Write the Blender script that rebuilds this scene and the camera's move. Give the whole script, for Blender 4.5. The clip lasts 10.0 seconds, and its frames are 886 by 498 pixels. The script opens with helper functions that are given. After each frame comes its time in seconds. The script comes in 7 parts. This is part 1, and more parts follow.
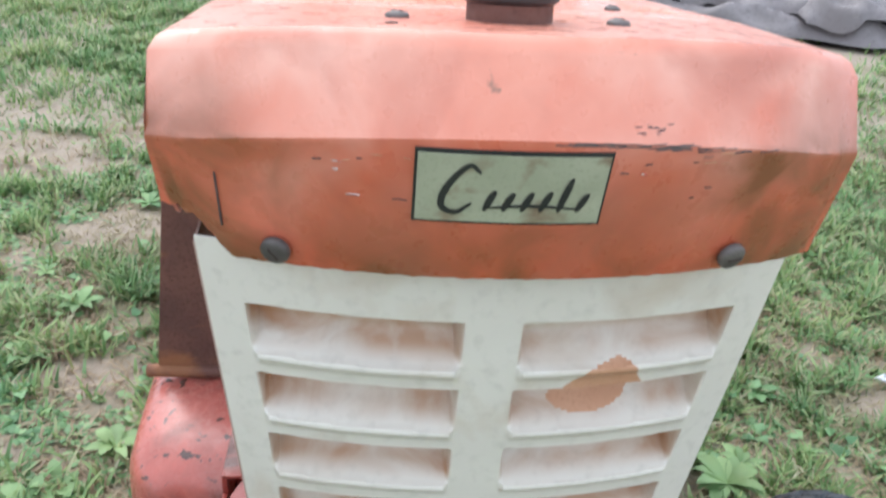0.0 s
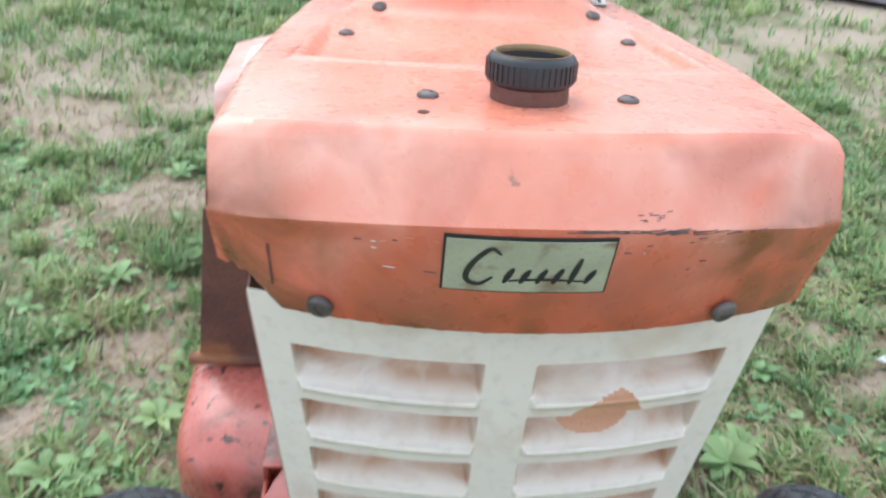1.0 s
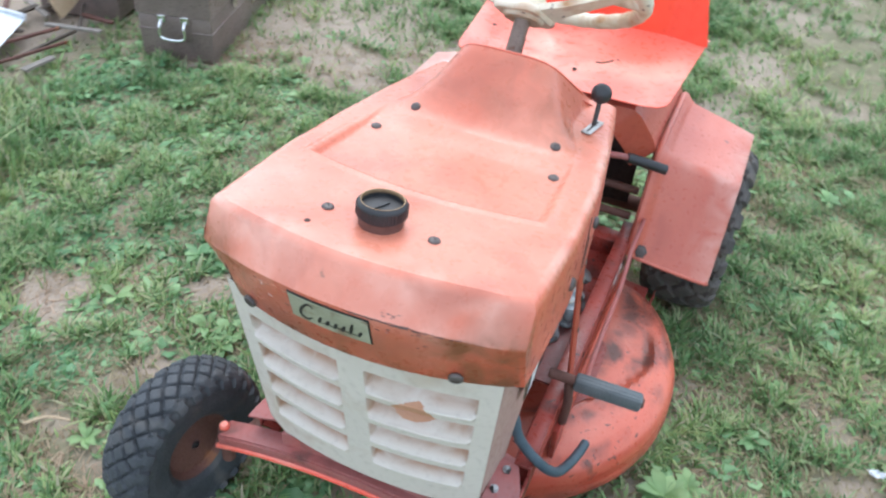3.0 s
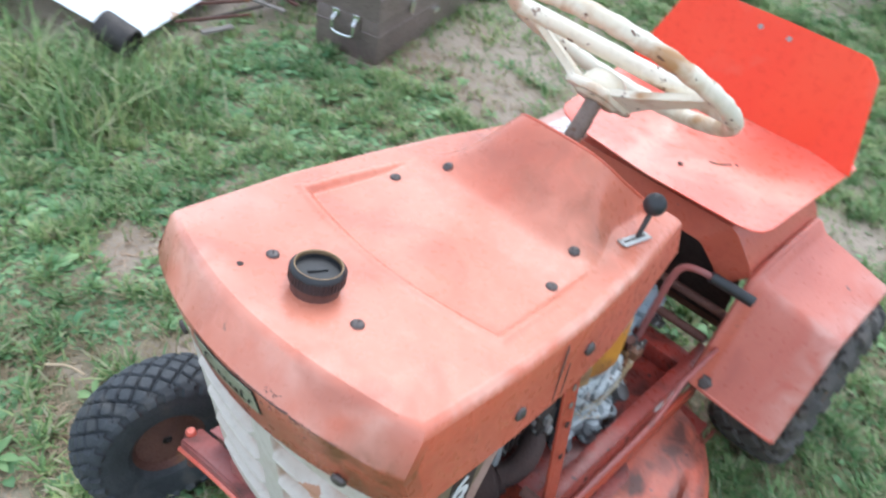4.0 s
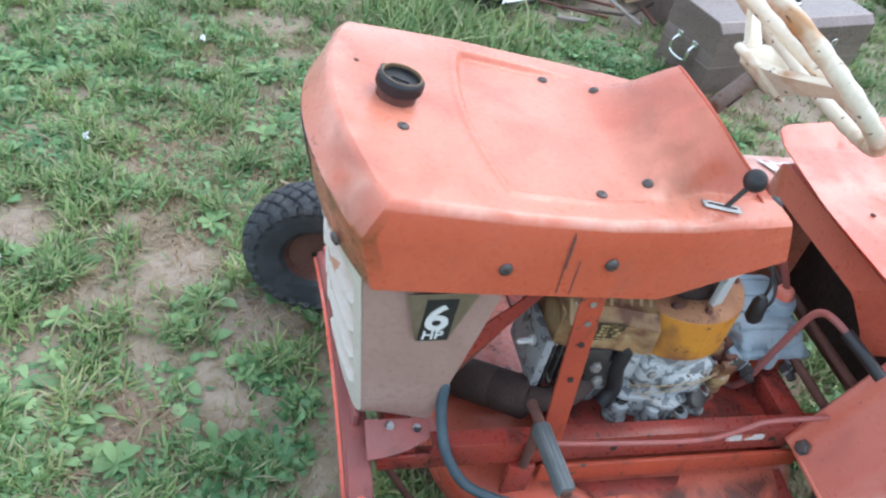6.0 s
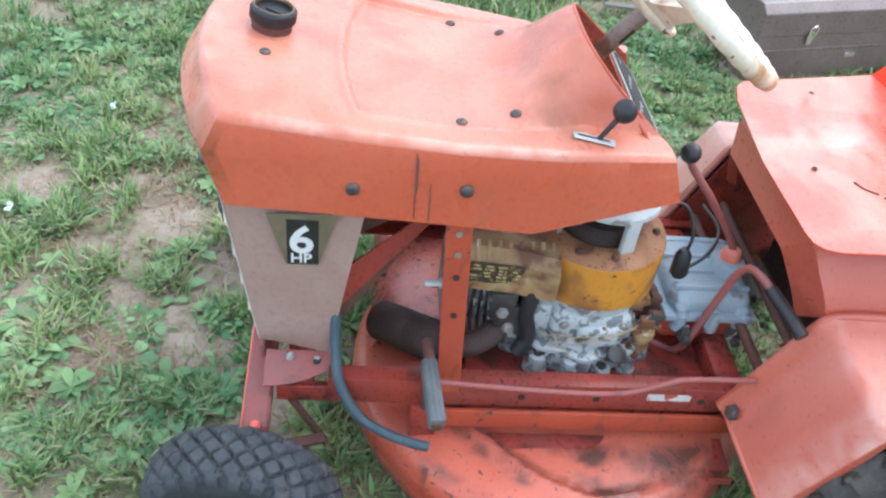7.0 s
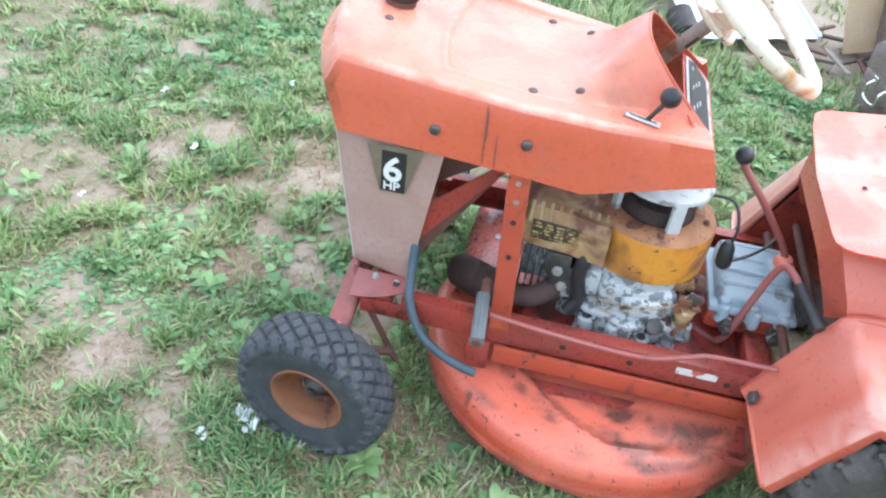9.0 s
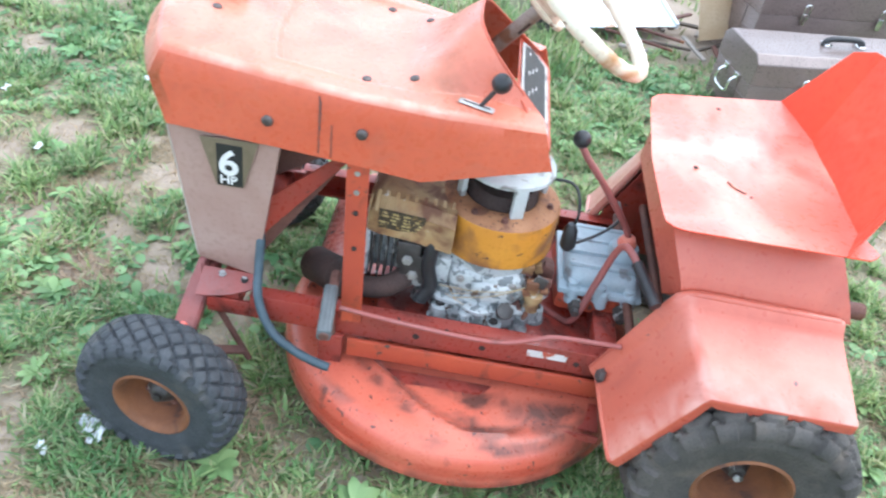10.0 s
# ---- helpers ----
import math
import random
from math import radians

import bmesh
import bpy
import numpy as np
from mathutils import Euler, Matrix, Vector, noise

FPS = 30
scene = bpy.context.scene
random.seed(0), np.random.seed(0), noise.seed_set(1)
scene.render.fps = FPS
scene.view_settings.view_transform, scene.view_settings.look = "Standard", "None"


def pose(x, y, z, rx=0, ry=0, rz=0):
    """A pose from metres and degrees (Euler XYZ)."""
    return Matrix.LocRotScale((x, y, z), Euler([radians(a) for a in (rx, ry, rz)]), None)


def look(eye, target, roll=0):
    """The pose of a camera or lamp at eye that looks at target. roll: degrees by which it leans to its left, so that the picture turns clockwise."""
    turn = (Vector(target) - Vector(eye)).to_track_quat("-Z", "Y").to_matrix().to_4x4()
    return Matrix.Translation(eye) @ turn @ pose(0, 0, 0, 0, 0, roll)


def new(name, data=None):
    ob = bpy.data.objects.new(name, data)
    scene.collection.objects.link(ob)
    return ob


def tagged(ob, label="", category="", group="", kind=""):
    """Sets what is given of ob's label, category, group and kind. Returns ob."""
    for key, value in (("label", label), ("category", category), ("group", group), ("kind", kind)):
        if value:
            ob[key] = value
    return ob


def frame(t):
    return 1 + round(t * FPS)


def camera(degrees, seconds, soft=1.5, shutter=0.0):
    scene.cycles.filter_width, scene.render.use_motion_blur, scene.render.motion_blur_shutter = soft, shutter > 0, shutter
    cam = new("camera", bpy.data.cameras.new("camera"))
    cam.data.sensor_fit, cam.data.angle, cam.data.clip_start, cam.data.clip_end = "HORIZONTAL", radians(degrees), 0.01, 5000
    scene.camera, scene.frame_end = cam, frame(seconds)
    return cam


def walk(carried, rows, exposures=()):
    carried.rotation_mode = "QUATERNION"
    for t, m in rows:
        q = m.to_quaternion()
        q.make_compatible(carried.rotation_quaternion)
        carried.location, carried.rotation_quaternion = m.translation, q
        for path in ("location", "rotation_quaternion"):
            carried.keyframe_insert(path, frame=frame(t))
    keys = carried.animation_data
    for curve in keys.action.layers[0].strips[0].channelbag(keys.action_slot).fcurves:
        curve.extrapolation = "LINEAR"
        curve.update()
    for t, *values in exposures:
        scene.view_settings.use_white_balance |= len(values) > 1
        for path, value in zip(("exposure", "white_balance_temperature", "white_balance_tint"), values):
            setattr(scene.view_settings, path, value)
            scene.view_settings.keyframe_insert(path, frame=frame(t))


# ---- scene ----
cam = camera(56.4, 10.0, soft=2.2, shutter=0.4)
METRES, EYE, TILT, LEAN, TURN = 3.0, 0.9487, -27.907, -3.171, -4.383
ROWS = [
    (0.0, 0.0, 0.0, 0.0, -0.0, 0.0, 0.0),
    (0.5, -0.0015, -0.0058, 0.0063, -0.65, 3.47, -0.2),
    (1.0, -0.0016, -0.0234, 0.0311, 1.31, -4.36, -0.55),
    (1.5, -0.0027, -0.0728, 0.0894, 2.99, -14.1, -4.87),
    (2.0, 0.0204, -0.1317, 0.1285, 7.38, -14.27, -7.8),
    (3.5, 0.2113, -0.0988, 0.1529, 34.81, -14.78, -24.54),
    (4.0, 0.2287, -0.0396, 0.1829, 42.57, -17.53, -25.54),
    (4.5, 0.2675, 0.0079, 0.193, 61.93, -21.64, -32.64),
    (5.0, 0.2938, 0.0301, 0.183, 72.18, -27.7, -36.66),
    (6.5, 0.3965, 0.1372, 0.2306, 89.74, -36.31, -35.05),
    (7.0, 0.4197, 0.1824, 0.2513, 91.66, -38.84, -33.99),
    (7.5, 0.4543, 0.1744, 0.254, 91.04, -38.53, -35.21),
    (8.0, 0.4896, 0.1817, 0.269, 94.01, -38.78, -36.19),
    (8.5, 0.5093, 0.2279, 0.2821, 107.21, -44.32, -35.07),
    (9.0, 0.5201, 0.2444, 0.2941, 109.72, -45.38, -33.47),
    (9.5, 0.5186, 0.2526, 0.3007, 105.41, -43.21, -35.99),
    (10.0, 0.5089, 0.2752, 0.3111, 101.71, -41.24, -36.41),
]
EXPOSURES = [(t, stops, 5850 if t < 3 else 5550, 6) for t, stops in ((0.0, 0.66), (0.5, 0.78), (1.0, 0.68), (2.0, 0.58), (3.5, 0.53), (4.5, 0.36), (5.0, 0.27), (6.5, 0.62), (7.0, 0.7), (8.0, 0.92), (10.0, 1.08))]
BETWEEN = [
    (2.2, 0.0188, -0.8154, 1.4832, 4.836, -40.371, 7.242),
    (3.3, 0.4692, -0.7623, 1.5198, 25.829, -39.053, 8.657),
    (5.2, 0.8432, -0.3461, 1.4449, 64.108, -38.961, 15.630),
    (6.3, 1.0822, -0.1171, 1.4555, 75.063, -40.010, 11.322),
]


def facing(x, y, z, yaw, pitch, roll):
    level = math.cos(radians(pitch))
    return look((x, y, z), (x - math.sin(radians(yaw)) * level, y + math.cos(radians(yaw)) * level, z + math.sin(radians(pitch))), roll)


steps = [(t, pose(-0.0999, -0.5907, EYE, TILT, LEAN, TURN) @ pose(METRES * x, METRES * y, METRES * z, 90 + pitch, roll, yaw)) for t, x, y, z, yaw, pitch, roll in ROWS]
walk(cam, sorted(steps + [(row[0], facing(*row[1:])) for row in BETWEEN], key=lambda s: s[0]), EXPOSURES)

# ---- light: a bright overcast afternoon ----
world = bpy.data.worlds.new("overcast_sky")
scene.world = world
world.use_nodes = True
wn = world.node_tree.nodes
sky = wn.new("ShaderNodeTexSky")
sky.sky_type, sky.sun_disc = "NISHITA", False
sky.sun_elevation, sky.sun_rotation = radians(52), radians(-25)
sky.air_density, sky.dust_density, sky.ozone_density = 1.0, 6.0, 0.6
pale = wn.new("ShaderNodeMix")
pale.data_type = "RGBA"
pale.inputs[0].default_value = 0.72
pale.inputs[7].default_value = (8.7, 9.1, 9.7, 1)
world.node_tree.links.new(sky.outputs[0], pale.inputs[6])
world.node_tree.links.new(pale.outputs[2], wn["Background"].inputs[0])
wn["Background"].inputs[1].default_value = 0.145
sun = new("sun", bpy.data.lights.new("sun", "SUN"))
sun.data.energy, sun.data.angle, sun.data.color = 0.75, radians(45), (1.0, 0.975, 0.94)
sun.matrix_world = look((-1.5, 3.0, 5.0), (0, 0, 0))

# ---- materials ----


def material(name, low, high, scale=8.0, rough=0.5, metal=0.0, bump=0.0, bump_scale=60.0, stain=None, stain_scale=6.0, stain_at=0.6,
             stain_soft=0.08, chips=None, chip_scale=40.0, chip_at=0.66, gloss_var=0.12, per_piece=0.0, coat=0.0, faded=None, chalk=0.0, worn=None, dirt_shade=None, pale_sheen=None):
    """A painted, worn or natural surface: two tones by broad noise, stains, small chips, fine relief."""
    m = bpy.data.materials.new(name)
    m.use_nodes = True
    n, l = m.node_tree.nodes, m.node_tree.links
    out = n["Principled BSDF"]
    where = n.new("ShaderNodeTexCoord").outputs["Object"]

    def noise_of(size, detail=5.0, distort=0.0):
        t = n.new("ShaderNodeTexNoise")
        t.inputs["Scale"].default_value, t.inputs["Detail"].default_value, t.inputs["Distortion"].default_value = size, detail, distort
        l.new(where, t.inputs["Vector"])
        return t.outputs["Fac"]

    def ramp(fac, a, b):
        r = n.new("ShaderNodeMapRange")
        r.inputs[1].default_value, r.inputs[2].default_value = a, b
        l.new(fac, r.inputs[0])
        return r.outputs[0]

    def mixed(fac, a, b):
        x = n.new("ShaderNodeMix")
        x.data_type = "RGBA"
        l.new(fac, x.inputs[0]) if not isinstance(fac, float) else None
        for slot, v in ((6, a), (7, b)):
            if isinstance(v, tuple):
                x.inputs[slot].default_value = (*v, 1)
            else:
                l.new(v, x.inputs[slot])
        return x.outputs[2]

    broad = noise_of(scale, 6.0, 0.3)
    colour = mixed(ramp(broad, 0.35, 0.65), low, high)
    fine = noise_of(scale * 14, 3.0)
    dim = tuple(c * 0.88 for c in low)
    colour = mixed(ramp(fine, 0.52, 0.85), colour, dim)
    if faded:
        # faces that look up go paler: sun fading plus sky sheen in the colour
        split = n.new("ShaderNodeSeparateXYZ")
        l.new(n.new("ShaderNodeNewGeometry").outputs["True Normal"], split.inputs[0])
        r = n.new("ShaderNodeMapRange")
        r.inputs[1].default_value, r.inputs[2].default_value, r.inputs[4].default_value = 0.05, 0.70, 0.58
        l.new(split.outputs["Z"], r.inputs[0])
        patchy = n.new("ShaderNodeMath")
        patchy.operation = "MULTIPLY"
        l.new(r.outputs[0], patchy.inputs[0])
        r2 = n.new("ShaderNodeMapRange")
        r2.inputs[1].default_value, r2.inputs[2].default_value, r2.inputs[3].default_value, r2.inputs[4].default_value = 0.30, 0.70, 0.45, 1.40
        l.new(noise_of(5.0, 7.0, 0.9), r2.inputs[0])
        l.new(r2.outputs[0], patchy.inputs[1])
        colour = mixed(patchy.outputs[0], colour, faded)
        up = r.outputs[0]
        # pale sheen and highlight patches put into the colour, placed by a mesh attribute
        if pale_sheen:
            spot = n.new("ShaderNodeMath")
            spot.operation = "MULTIPLY"
            pale_mask = n.new("ShaderNodeAttribute")
            pale_mask.attribute_name = "pale_sheen"
            l.new(pale_mask.outputs["Fac"], spot.inputs[0])
            l.new(ramp(noise_of(11.0, 8.0, 0.5), 0.36, 0.70), spot.inputs[1])
            colour = mixed(spot.outputs[0], colour, pale_sheen)
    if worn:
        # paint rubbed pale along bends and edges
        rub = n.new("ShaderNodeAttribute")
        rub.attribute_name = "rub"
        edge = rub.outputs["Fac"]
        both = n.new("ShaderNodeMath")
        both.operation = "MULTIPLY"
        l.new(edge, both.inputs[0])
        l.new(ramp(noise_of(14.0, 6.0, 0.5), 0.36, 0.62), both.inputs[1])
        if faded:
            upper = n.new("ShaderNodeMath")
            upper.operation = "MULTIPLY"
            l.new(both.outputs[0], upper.inputs[0])
            l.new(ramp(up, 0.0, 0.3), upper.inputs[1])
            both = upper
        colour = mixed(both.outputs[0], colour, worn)
    if dirt_shade:
        # broad ragged smudges, dirt and painted-in shade, kept as a mesh attribute
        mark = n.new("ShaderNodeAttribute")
        mark.attribute_name = "dirt_shade"
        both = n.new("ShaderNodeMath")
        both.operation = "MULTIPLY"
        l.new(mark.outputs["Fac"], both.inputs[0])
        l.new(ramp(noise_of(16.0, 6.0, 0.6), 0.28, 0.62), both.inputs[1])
        colour = mixed(both.outputs[0], colour, dirt_shade)
    if stain:
        s = ramp(noise_of(stain_scale, 8.0, 0.6), stain_at, stain_at + stain_soft)
        colour = mixed(s, colour, stain)
    if chips:
        c = ramp(noise_of(chip_scale, 6.0, 0.4), chip_at, chip_at + 0.02)
        colour = mixed(c, colour, chips)
    if per_piece:
        info = n.new("ShaderNodeObjectInfo").outputs["Random"]
        shade = n.new("ShaderNodeHueSaturation")
        l.new(ramp(info, 0, 1), shade.inputs["Value"])
        shade.inputs["Value"].default_value = 1
        r = n.new("ShaderNodeMapRange")
        r.inputs[3].default_value, r.inputs[4].default_value = 1 - per_piece, 1 + per_piece
        l.new(info, r.inputs[0])
        l.new(r.outputs[0], shade.inputs["Value"])
        l.new(colour, shade.inputs["Color"])
        colour = shade.outputs[0]
    l.new(colour, out.inputs["Base Color"])
    rr = n.new("ShaderNodeMapRange")
    rr.inputs[1].default_value, rr.inputs[2].default_value = 0.3, 0.7
    rr.inputs[3].default_value, rr.inputs[4].default_value = max(0.02, rough - gloss_var), min(1.0, rough + gloss_var)
    l.new(fine, rr.inputs[0])
    l.new(rr.outputs[0], out.inputs["Roughness"])
    out.inputs["Metallic"].default_value = metal
    if chalk:
        out.inputs["Sheen Weight"].default_value, out.inputs["Sheen Roughness"].default_value = chalk, 0.45
    if coat:
        out.inputs["Coat Weight"].default_value, out.inputs["Coat Roughness"].default_value = coat, 0.35
    if bump:
        b = n.new("ShaderNodeBump")
        b.inputs["Strength"].default_value, b.inputs["Distance"].default_value = bump, 0.004
        l.new(noise_of(bump_scale, 5.0), b.inputs["Height"])
        l.new(b.outputs[0], out.inputs["Normal"])
    return m


M_HOOD = material("faded_orange_paint", (0.56, 0.104, 0.048), (0.60, 0.128, 0.064), 4, 0.32, bump=0.05, bump_scale=120, coat=0.3, faded=(0.73, 0.300, 0.200), pale_sheen=(0.82, 0.52, 0.42), chalk=0.05, worn=(0.78, 0.44, 0.34), dirt_shade=(0.205, 0.066, 0.024),
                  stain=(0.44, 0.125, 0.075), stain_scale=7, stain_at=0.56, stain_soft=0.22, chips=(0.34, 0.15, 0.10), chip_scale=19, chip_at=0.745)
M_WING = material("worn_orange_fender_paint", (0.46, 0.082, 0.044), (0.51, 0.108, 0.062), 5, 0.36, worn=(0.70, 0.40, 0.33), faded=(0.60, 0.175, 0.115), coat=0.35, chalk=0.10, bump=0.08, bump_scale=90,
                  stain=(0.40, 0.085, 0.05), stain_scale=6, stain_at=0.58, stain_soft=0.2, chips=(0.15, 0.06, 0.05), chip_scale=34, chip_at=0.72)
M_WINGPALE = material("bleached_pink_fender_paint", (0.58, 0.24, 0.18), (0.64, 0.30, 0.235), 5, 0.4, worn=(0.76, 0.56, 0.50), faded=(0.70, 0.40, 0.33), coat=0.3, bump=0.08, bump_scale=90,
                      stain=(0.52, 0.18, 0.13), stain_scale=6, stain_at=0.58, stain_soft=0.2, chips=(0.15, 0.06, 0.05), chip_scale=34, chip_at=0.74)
M_SEAT = material("bright_red_seat_paint", (0.80, 0.075, 0.035), (0.82, 0.105, 0.05), 4, 0.33, faded=(0.80, 0.22, 0.165), pale_sheen=(0.84, 0.56, 0.44), coat=0.2, chalk=0.05, bump=0.05, bump_scale=80,
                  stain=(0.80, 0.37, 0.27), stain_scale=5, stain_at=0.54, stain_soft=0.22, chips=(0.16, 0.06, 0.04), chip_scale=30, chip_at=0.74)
M_SEATBACK = material("bright_red_backrest_paint", (0.86, 0.052, 0.014), (0.88, 0.072, 0.020), 4, 0.45, coat=0.08, bump=0.05, bump_scale=80,
                      stain=(0.80, 0.15, 0.09), stain_scale=6, stain_at=0.58, stain_soft=0.2, chips=(0.30, 0.06, 0.04), chip_scale=30, chip_at=0.74)
M_DECK = material("scuffed_red_deck_paint", (0.53, 0.074, 0.040), (0.58, 0.134, 0.084), 7, 0.36, dirt_shade=(0.12, 0.046, 0.034), faded=(0.66, 0.18, 0.11), bump=0.15, bump_scale=60, coat=0.15,
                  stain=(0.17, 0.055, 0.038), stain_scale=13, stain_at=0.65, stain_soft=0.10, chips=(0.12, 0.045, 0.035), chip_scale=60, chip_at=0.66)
M_STRAP = material("orange_red_strap_paint", (0.46, 0.080, 0.036), (0.38, 0.065, 0.035), 9, 0.42, bump=0.1, stain=(0.16, 0.045, 0.03), stain_scale=14, stain_at=0.55, stain_soft=0.12, chips=(0.08, 0.05, 0.04), chip_scale=50, chip_at=0.66)
M_HOODIN = material("plain_orange_paint", (0.54, 0.10, 0.05), (0.58, 0.125, 0.066), 5, 0.36, bump=0.05, stain=(0.40, 0.09, 0.05), stain_scale=9, stain_at=0.58, stain_soft=0.2, coat=0.2)
M_RING = material("dull_white_cast_alloy", (0.46, 0.49, 0.49), (0.56, 0.58, 0.57), 24, 0.65, bump=0.3, bump_scale=90, stain=(0.25, 0.24, 0.22), stain_scale=26, stain_at=0.56, stain_soft=0.08)
M_CHUTE = material("rust_spotted_pink_red_paint", (0.56, 0.135, 0.10), (0.62, 0.20, 0.16), 6, 0.28, dirt_shade=(0.15, 0.05, 0.035), coat=0.35, bump=0.15, bump_scale=70,
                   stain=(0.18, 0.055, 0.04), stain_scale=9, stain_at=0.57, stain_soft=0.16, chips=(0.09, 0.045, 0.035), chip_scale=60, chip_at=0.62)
M_FRAME = material("grimy_dark_red_frame_paint", (0.35, 0.052, 0.035), (0.26, 0.058, 0.046), 7, 0.34, bump=0.15, bump_scale=70,
                   stain=(0.10, 0.028, 0.023), stain_scale=10, stain_at=0.50, stain_soft=0.14, chips=(0.04, 0.03, 0.03), chip_scale=40, chip_at=0.68)
M_BRASS = material("worn_brassy_lip", (0.26, 0.165, 0.085), (0.34, 0.23, 0.13), 50, 0.45, metal=0.5)
M_AXLE = material("dull_pink_red_axle_paint", (0.36, 0.10, 0.085), (0.30, 0.12, 0.11), 9, 0.55, bump=0.15,
                  stain=(0.14, 0.06, 0.05), stain_scale=12, stain_at=0.58, stain_soft=0.15)
M_GRILLE = material("aged_white_grille_paint", (0.65, 0.59, 0.515), (0.70, 0.64, 0.565), 6, 0.42, bump=0.06, bump_scale=90, dirt_shade=(0.40, 0.205, 0.105),
                    stain=(0.51, 0.40, 0.30), stain_scale=9, stain_at=0.58, stain_soft=0.25, chips=(0.36, 0.20, 0.13), chip_scale=34, chip_at=0.76)
M_PANEL = material("dusty_beige_side_panel", (0.40, 0.255, 0.210), (0.455, 0.315, 0.265), 7, 0.6, bump=0.05,
                   stain=(0.36, 0.22, 0.18), stain_scale=8, stain_at=0.6, stain_soft=0.2)
M_PEEL = material("bared_tan_primer", (0.50, 0.26, 0.15), (0.56, 0.31, 0.19), 20, 0.6)
M_RUST = material("rusty_brown_sheet", (0.10, 0.045, 0.035), (0.16, 0.07, 0.05), 14, 0.75, bump=0.3, bump_scale=130,
                  stain=(0.26, 0.11, 0.05), stain_scale=10, stain_at=0.62)
M_RIM = material("rusty_wheel_rim", (0.245, 0.098, 0.040), (0.165, 0.066, 0.032), 18, 0.7, bump=0.3, bump_scale=120,
                 stain=(0.10, 0.045, 0.03), stain_scale=22, stain_at=0.58)
M_RUBBER = material("weathered_black_rubber", (0.036, 0.040, 0.046), (0.062, 0.067, 0.074), 20, 0.66, bump=0.15, bump_scale=150,
                    stain=(0.115, 0.106, 0.096), stain_scale=13, stain_at=0.57, stain_soft=0.25)
M_TREAD = material("dusty_brown_rubber", (0.055, 0.05, 0.046), (0.10, 0.088, 0.078), 14, 0.8, bump=0.2, bump_scale=140,
                   stain=(0.17, 0.135, 0.105), stain_scale=11, stain_at=0.55, stain_soft=0.25)
M_BLACK = material("black_plastic", (0.018, 0.018, 0.02), (0.03, 0.03, 0.032), 30, 0.42, bump=0.04)
M_BOLT = material("oxidised_dark_bolt", (0.085, 0.072, 0.068), (0.15, 0.128, 0.12), 60, 0.5, metal=0.4, bump=0.1)
M_ZINC = material("dull_zinc_bolt", (0.32, 0.31, 0.30), (0.42, 0.40, 0.38), 60, 0.45, metal=0.7)
M_YELLOW = material("rust_stained_yellow_shroud", (0.54, 0.22, 0.022), (0.60, 0.27, 0.03), 8, 0.5, bump=0.12, bump_scale=90,
                    stain=(0.25, 0.105, 0.035), stain_scale=11, stain_at=0.47, stain_soft=0.16, chips=(0.10, 0.05, 0.03), chip_scale=50, chip_at=0.66)
M_SHROUDTOP = material("rusted_shroud_top", (0.36, 0.175, 0.085), (0.27, 0.12, 0.055), 22, 0.75, bump=0.3, bump_scale=150,
                       stain=(0.16, 0.07, 0.04), stain_scale=16, stain_at=0.54, chips=(0.13, 0.06, 0.035), chip_scale=130, chip_at=0.62)
M_CREAM = material("flaking_cream_paint", (0.44, 0.32, 0.16), (0.33, 0.185, 0.075), 12, 0.6, bump=0.25,
                   stain=(0.15, 0.065, 0.032), stain_scale=13, stain_at=0.46, stain_soft=0.14, chips=(0.56, 0.50, 0.40), chip_scale=30, chip_at=0.66)
M_LABEL = material("blackened_data_plate", (0.045, 0.036, 0.024), (0.075, 0.058, 0.036), 30, 0.5, stain=(0.22, 0.145, 0.055), stain_scale=90, stain_at=0.60, stain_soft=0.05)
M_LABELPRINT = material("yellowed_label_print", (0.44, 0.33, 0.13), (0.52, 0.42, 0.20), 40, 0.5, stain=(0.10, 0.07, 0.035), stain_scale=120, stain_at=0.50, stain_soft=0.06)
M_BLOCK = material("peeling_white_engine_paint", (0.37, 0.395, 0.40), (0.48, 0.50, 0.50), 12, 0.45, bump=0.25, bump_scale=180,
                   stain=(0.18, 0.195, 0.20), stain_scale=46, stain_at=0.535, stain_soft=0.012, chips=(0.11, 0.068, 0.045), chip_scale=26, chip_at=0.635)
M_STRAW = material("dry_straw_stem", (0.46, 0.37, 0.22), (0.36, 0.27, 0.15), 60, 0.7)
M_OIL = material("oily_dark_engine_metal", (0.05, 0.045, 0.042), (0.10, 0.09, 0.085), 22, 0.5, metal=0.3, bump=0.3,
                 stain=(0.40, 0.40, 0.39), stain_scale=30, stain_at=0.6, stain_soft=0.03)
M_GREY = material("chalky_grey_gearbox_paint", (0.33, 0.415, 0.47), (0.42, 0.49, 0.535), 14, 0.5, bump=0.3,
                  stain=(0.24, 0.25, 0.26), stain_scale=20, stain_at=0.62, stain_soft=0.06)
M_ALU = material("oxidised_aluminium", (0.50, 0.50, 0.48), (0.60, 0.60, 0.57), 30, 0.45, metal=0.2, bump=0.1, stain=(0.22, 0.20, 0.18), stain_scale=28, stain_at=0.56)
M_EXH = material("sooty_rusted_exhaust", (0.055, 0.035, 0.030), (0.085, 0.05, 0.042), 18, 0.85, bump=0.35, bump_scale=160)
M_IVORY = material("yellowed_ivory_steering_plastic", (0.76, 0.66, 0.50), (0.82, 0.75, 0.62), 7, 0.4, bump=0.05,
                   stain=(0.46, 0.25, 0.11), stain_scale=10, stain_at=0.555, stain_soft=0.12, chips=(0.16, 0.08, 0.05), chip_scale=60, chip_at=0.655)
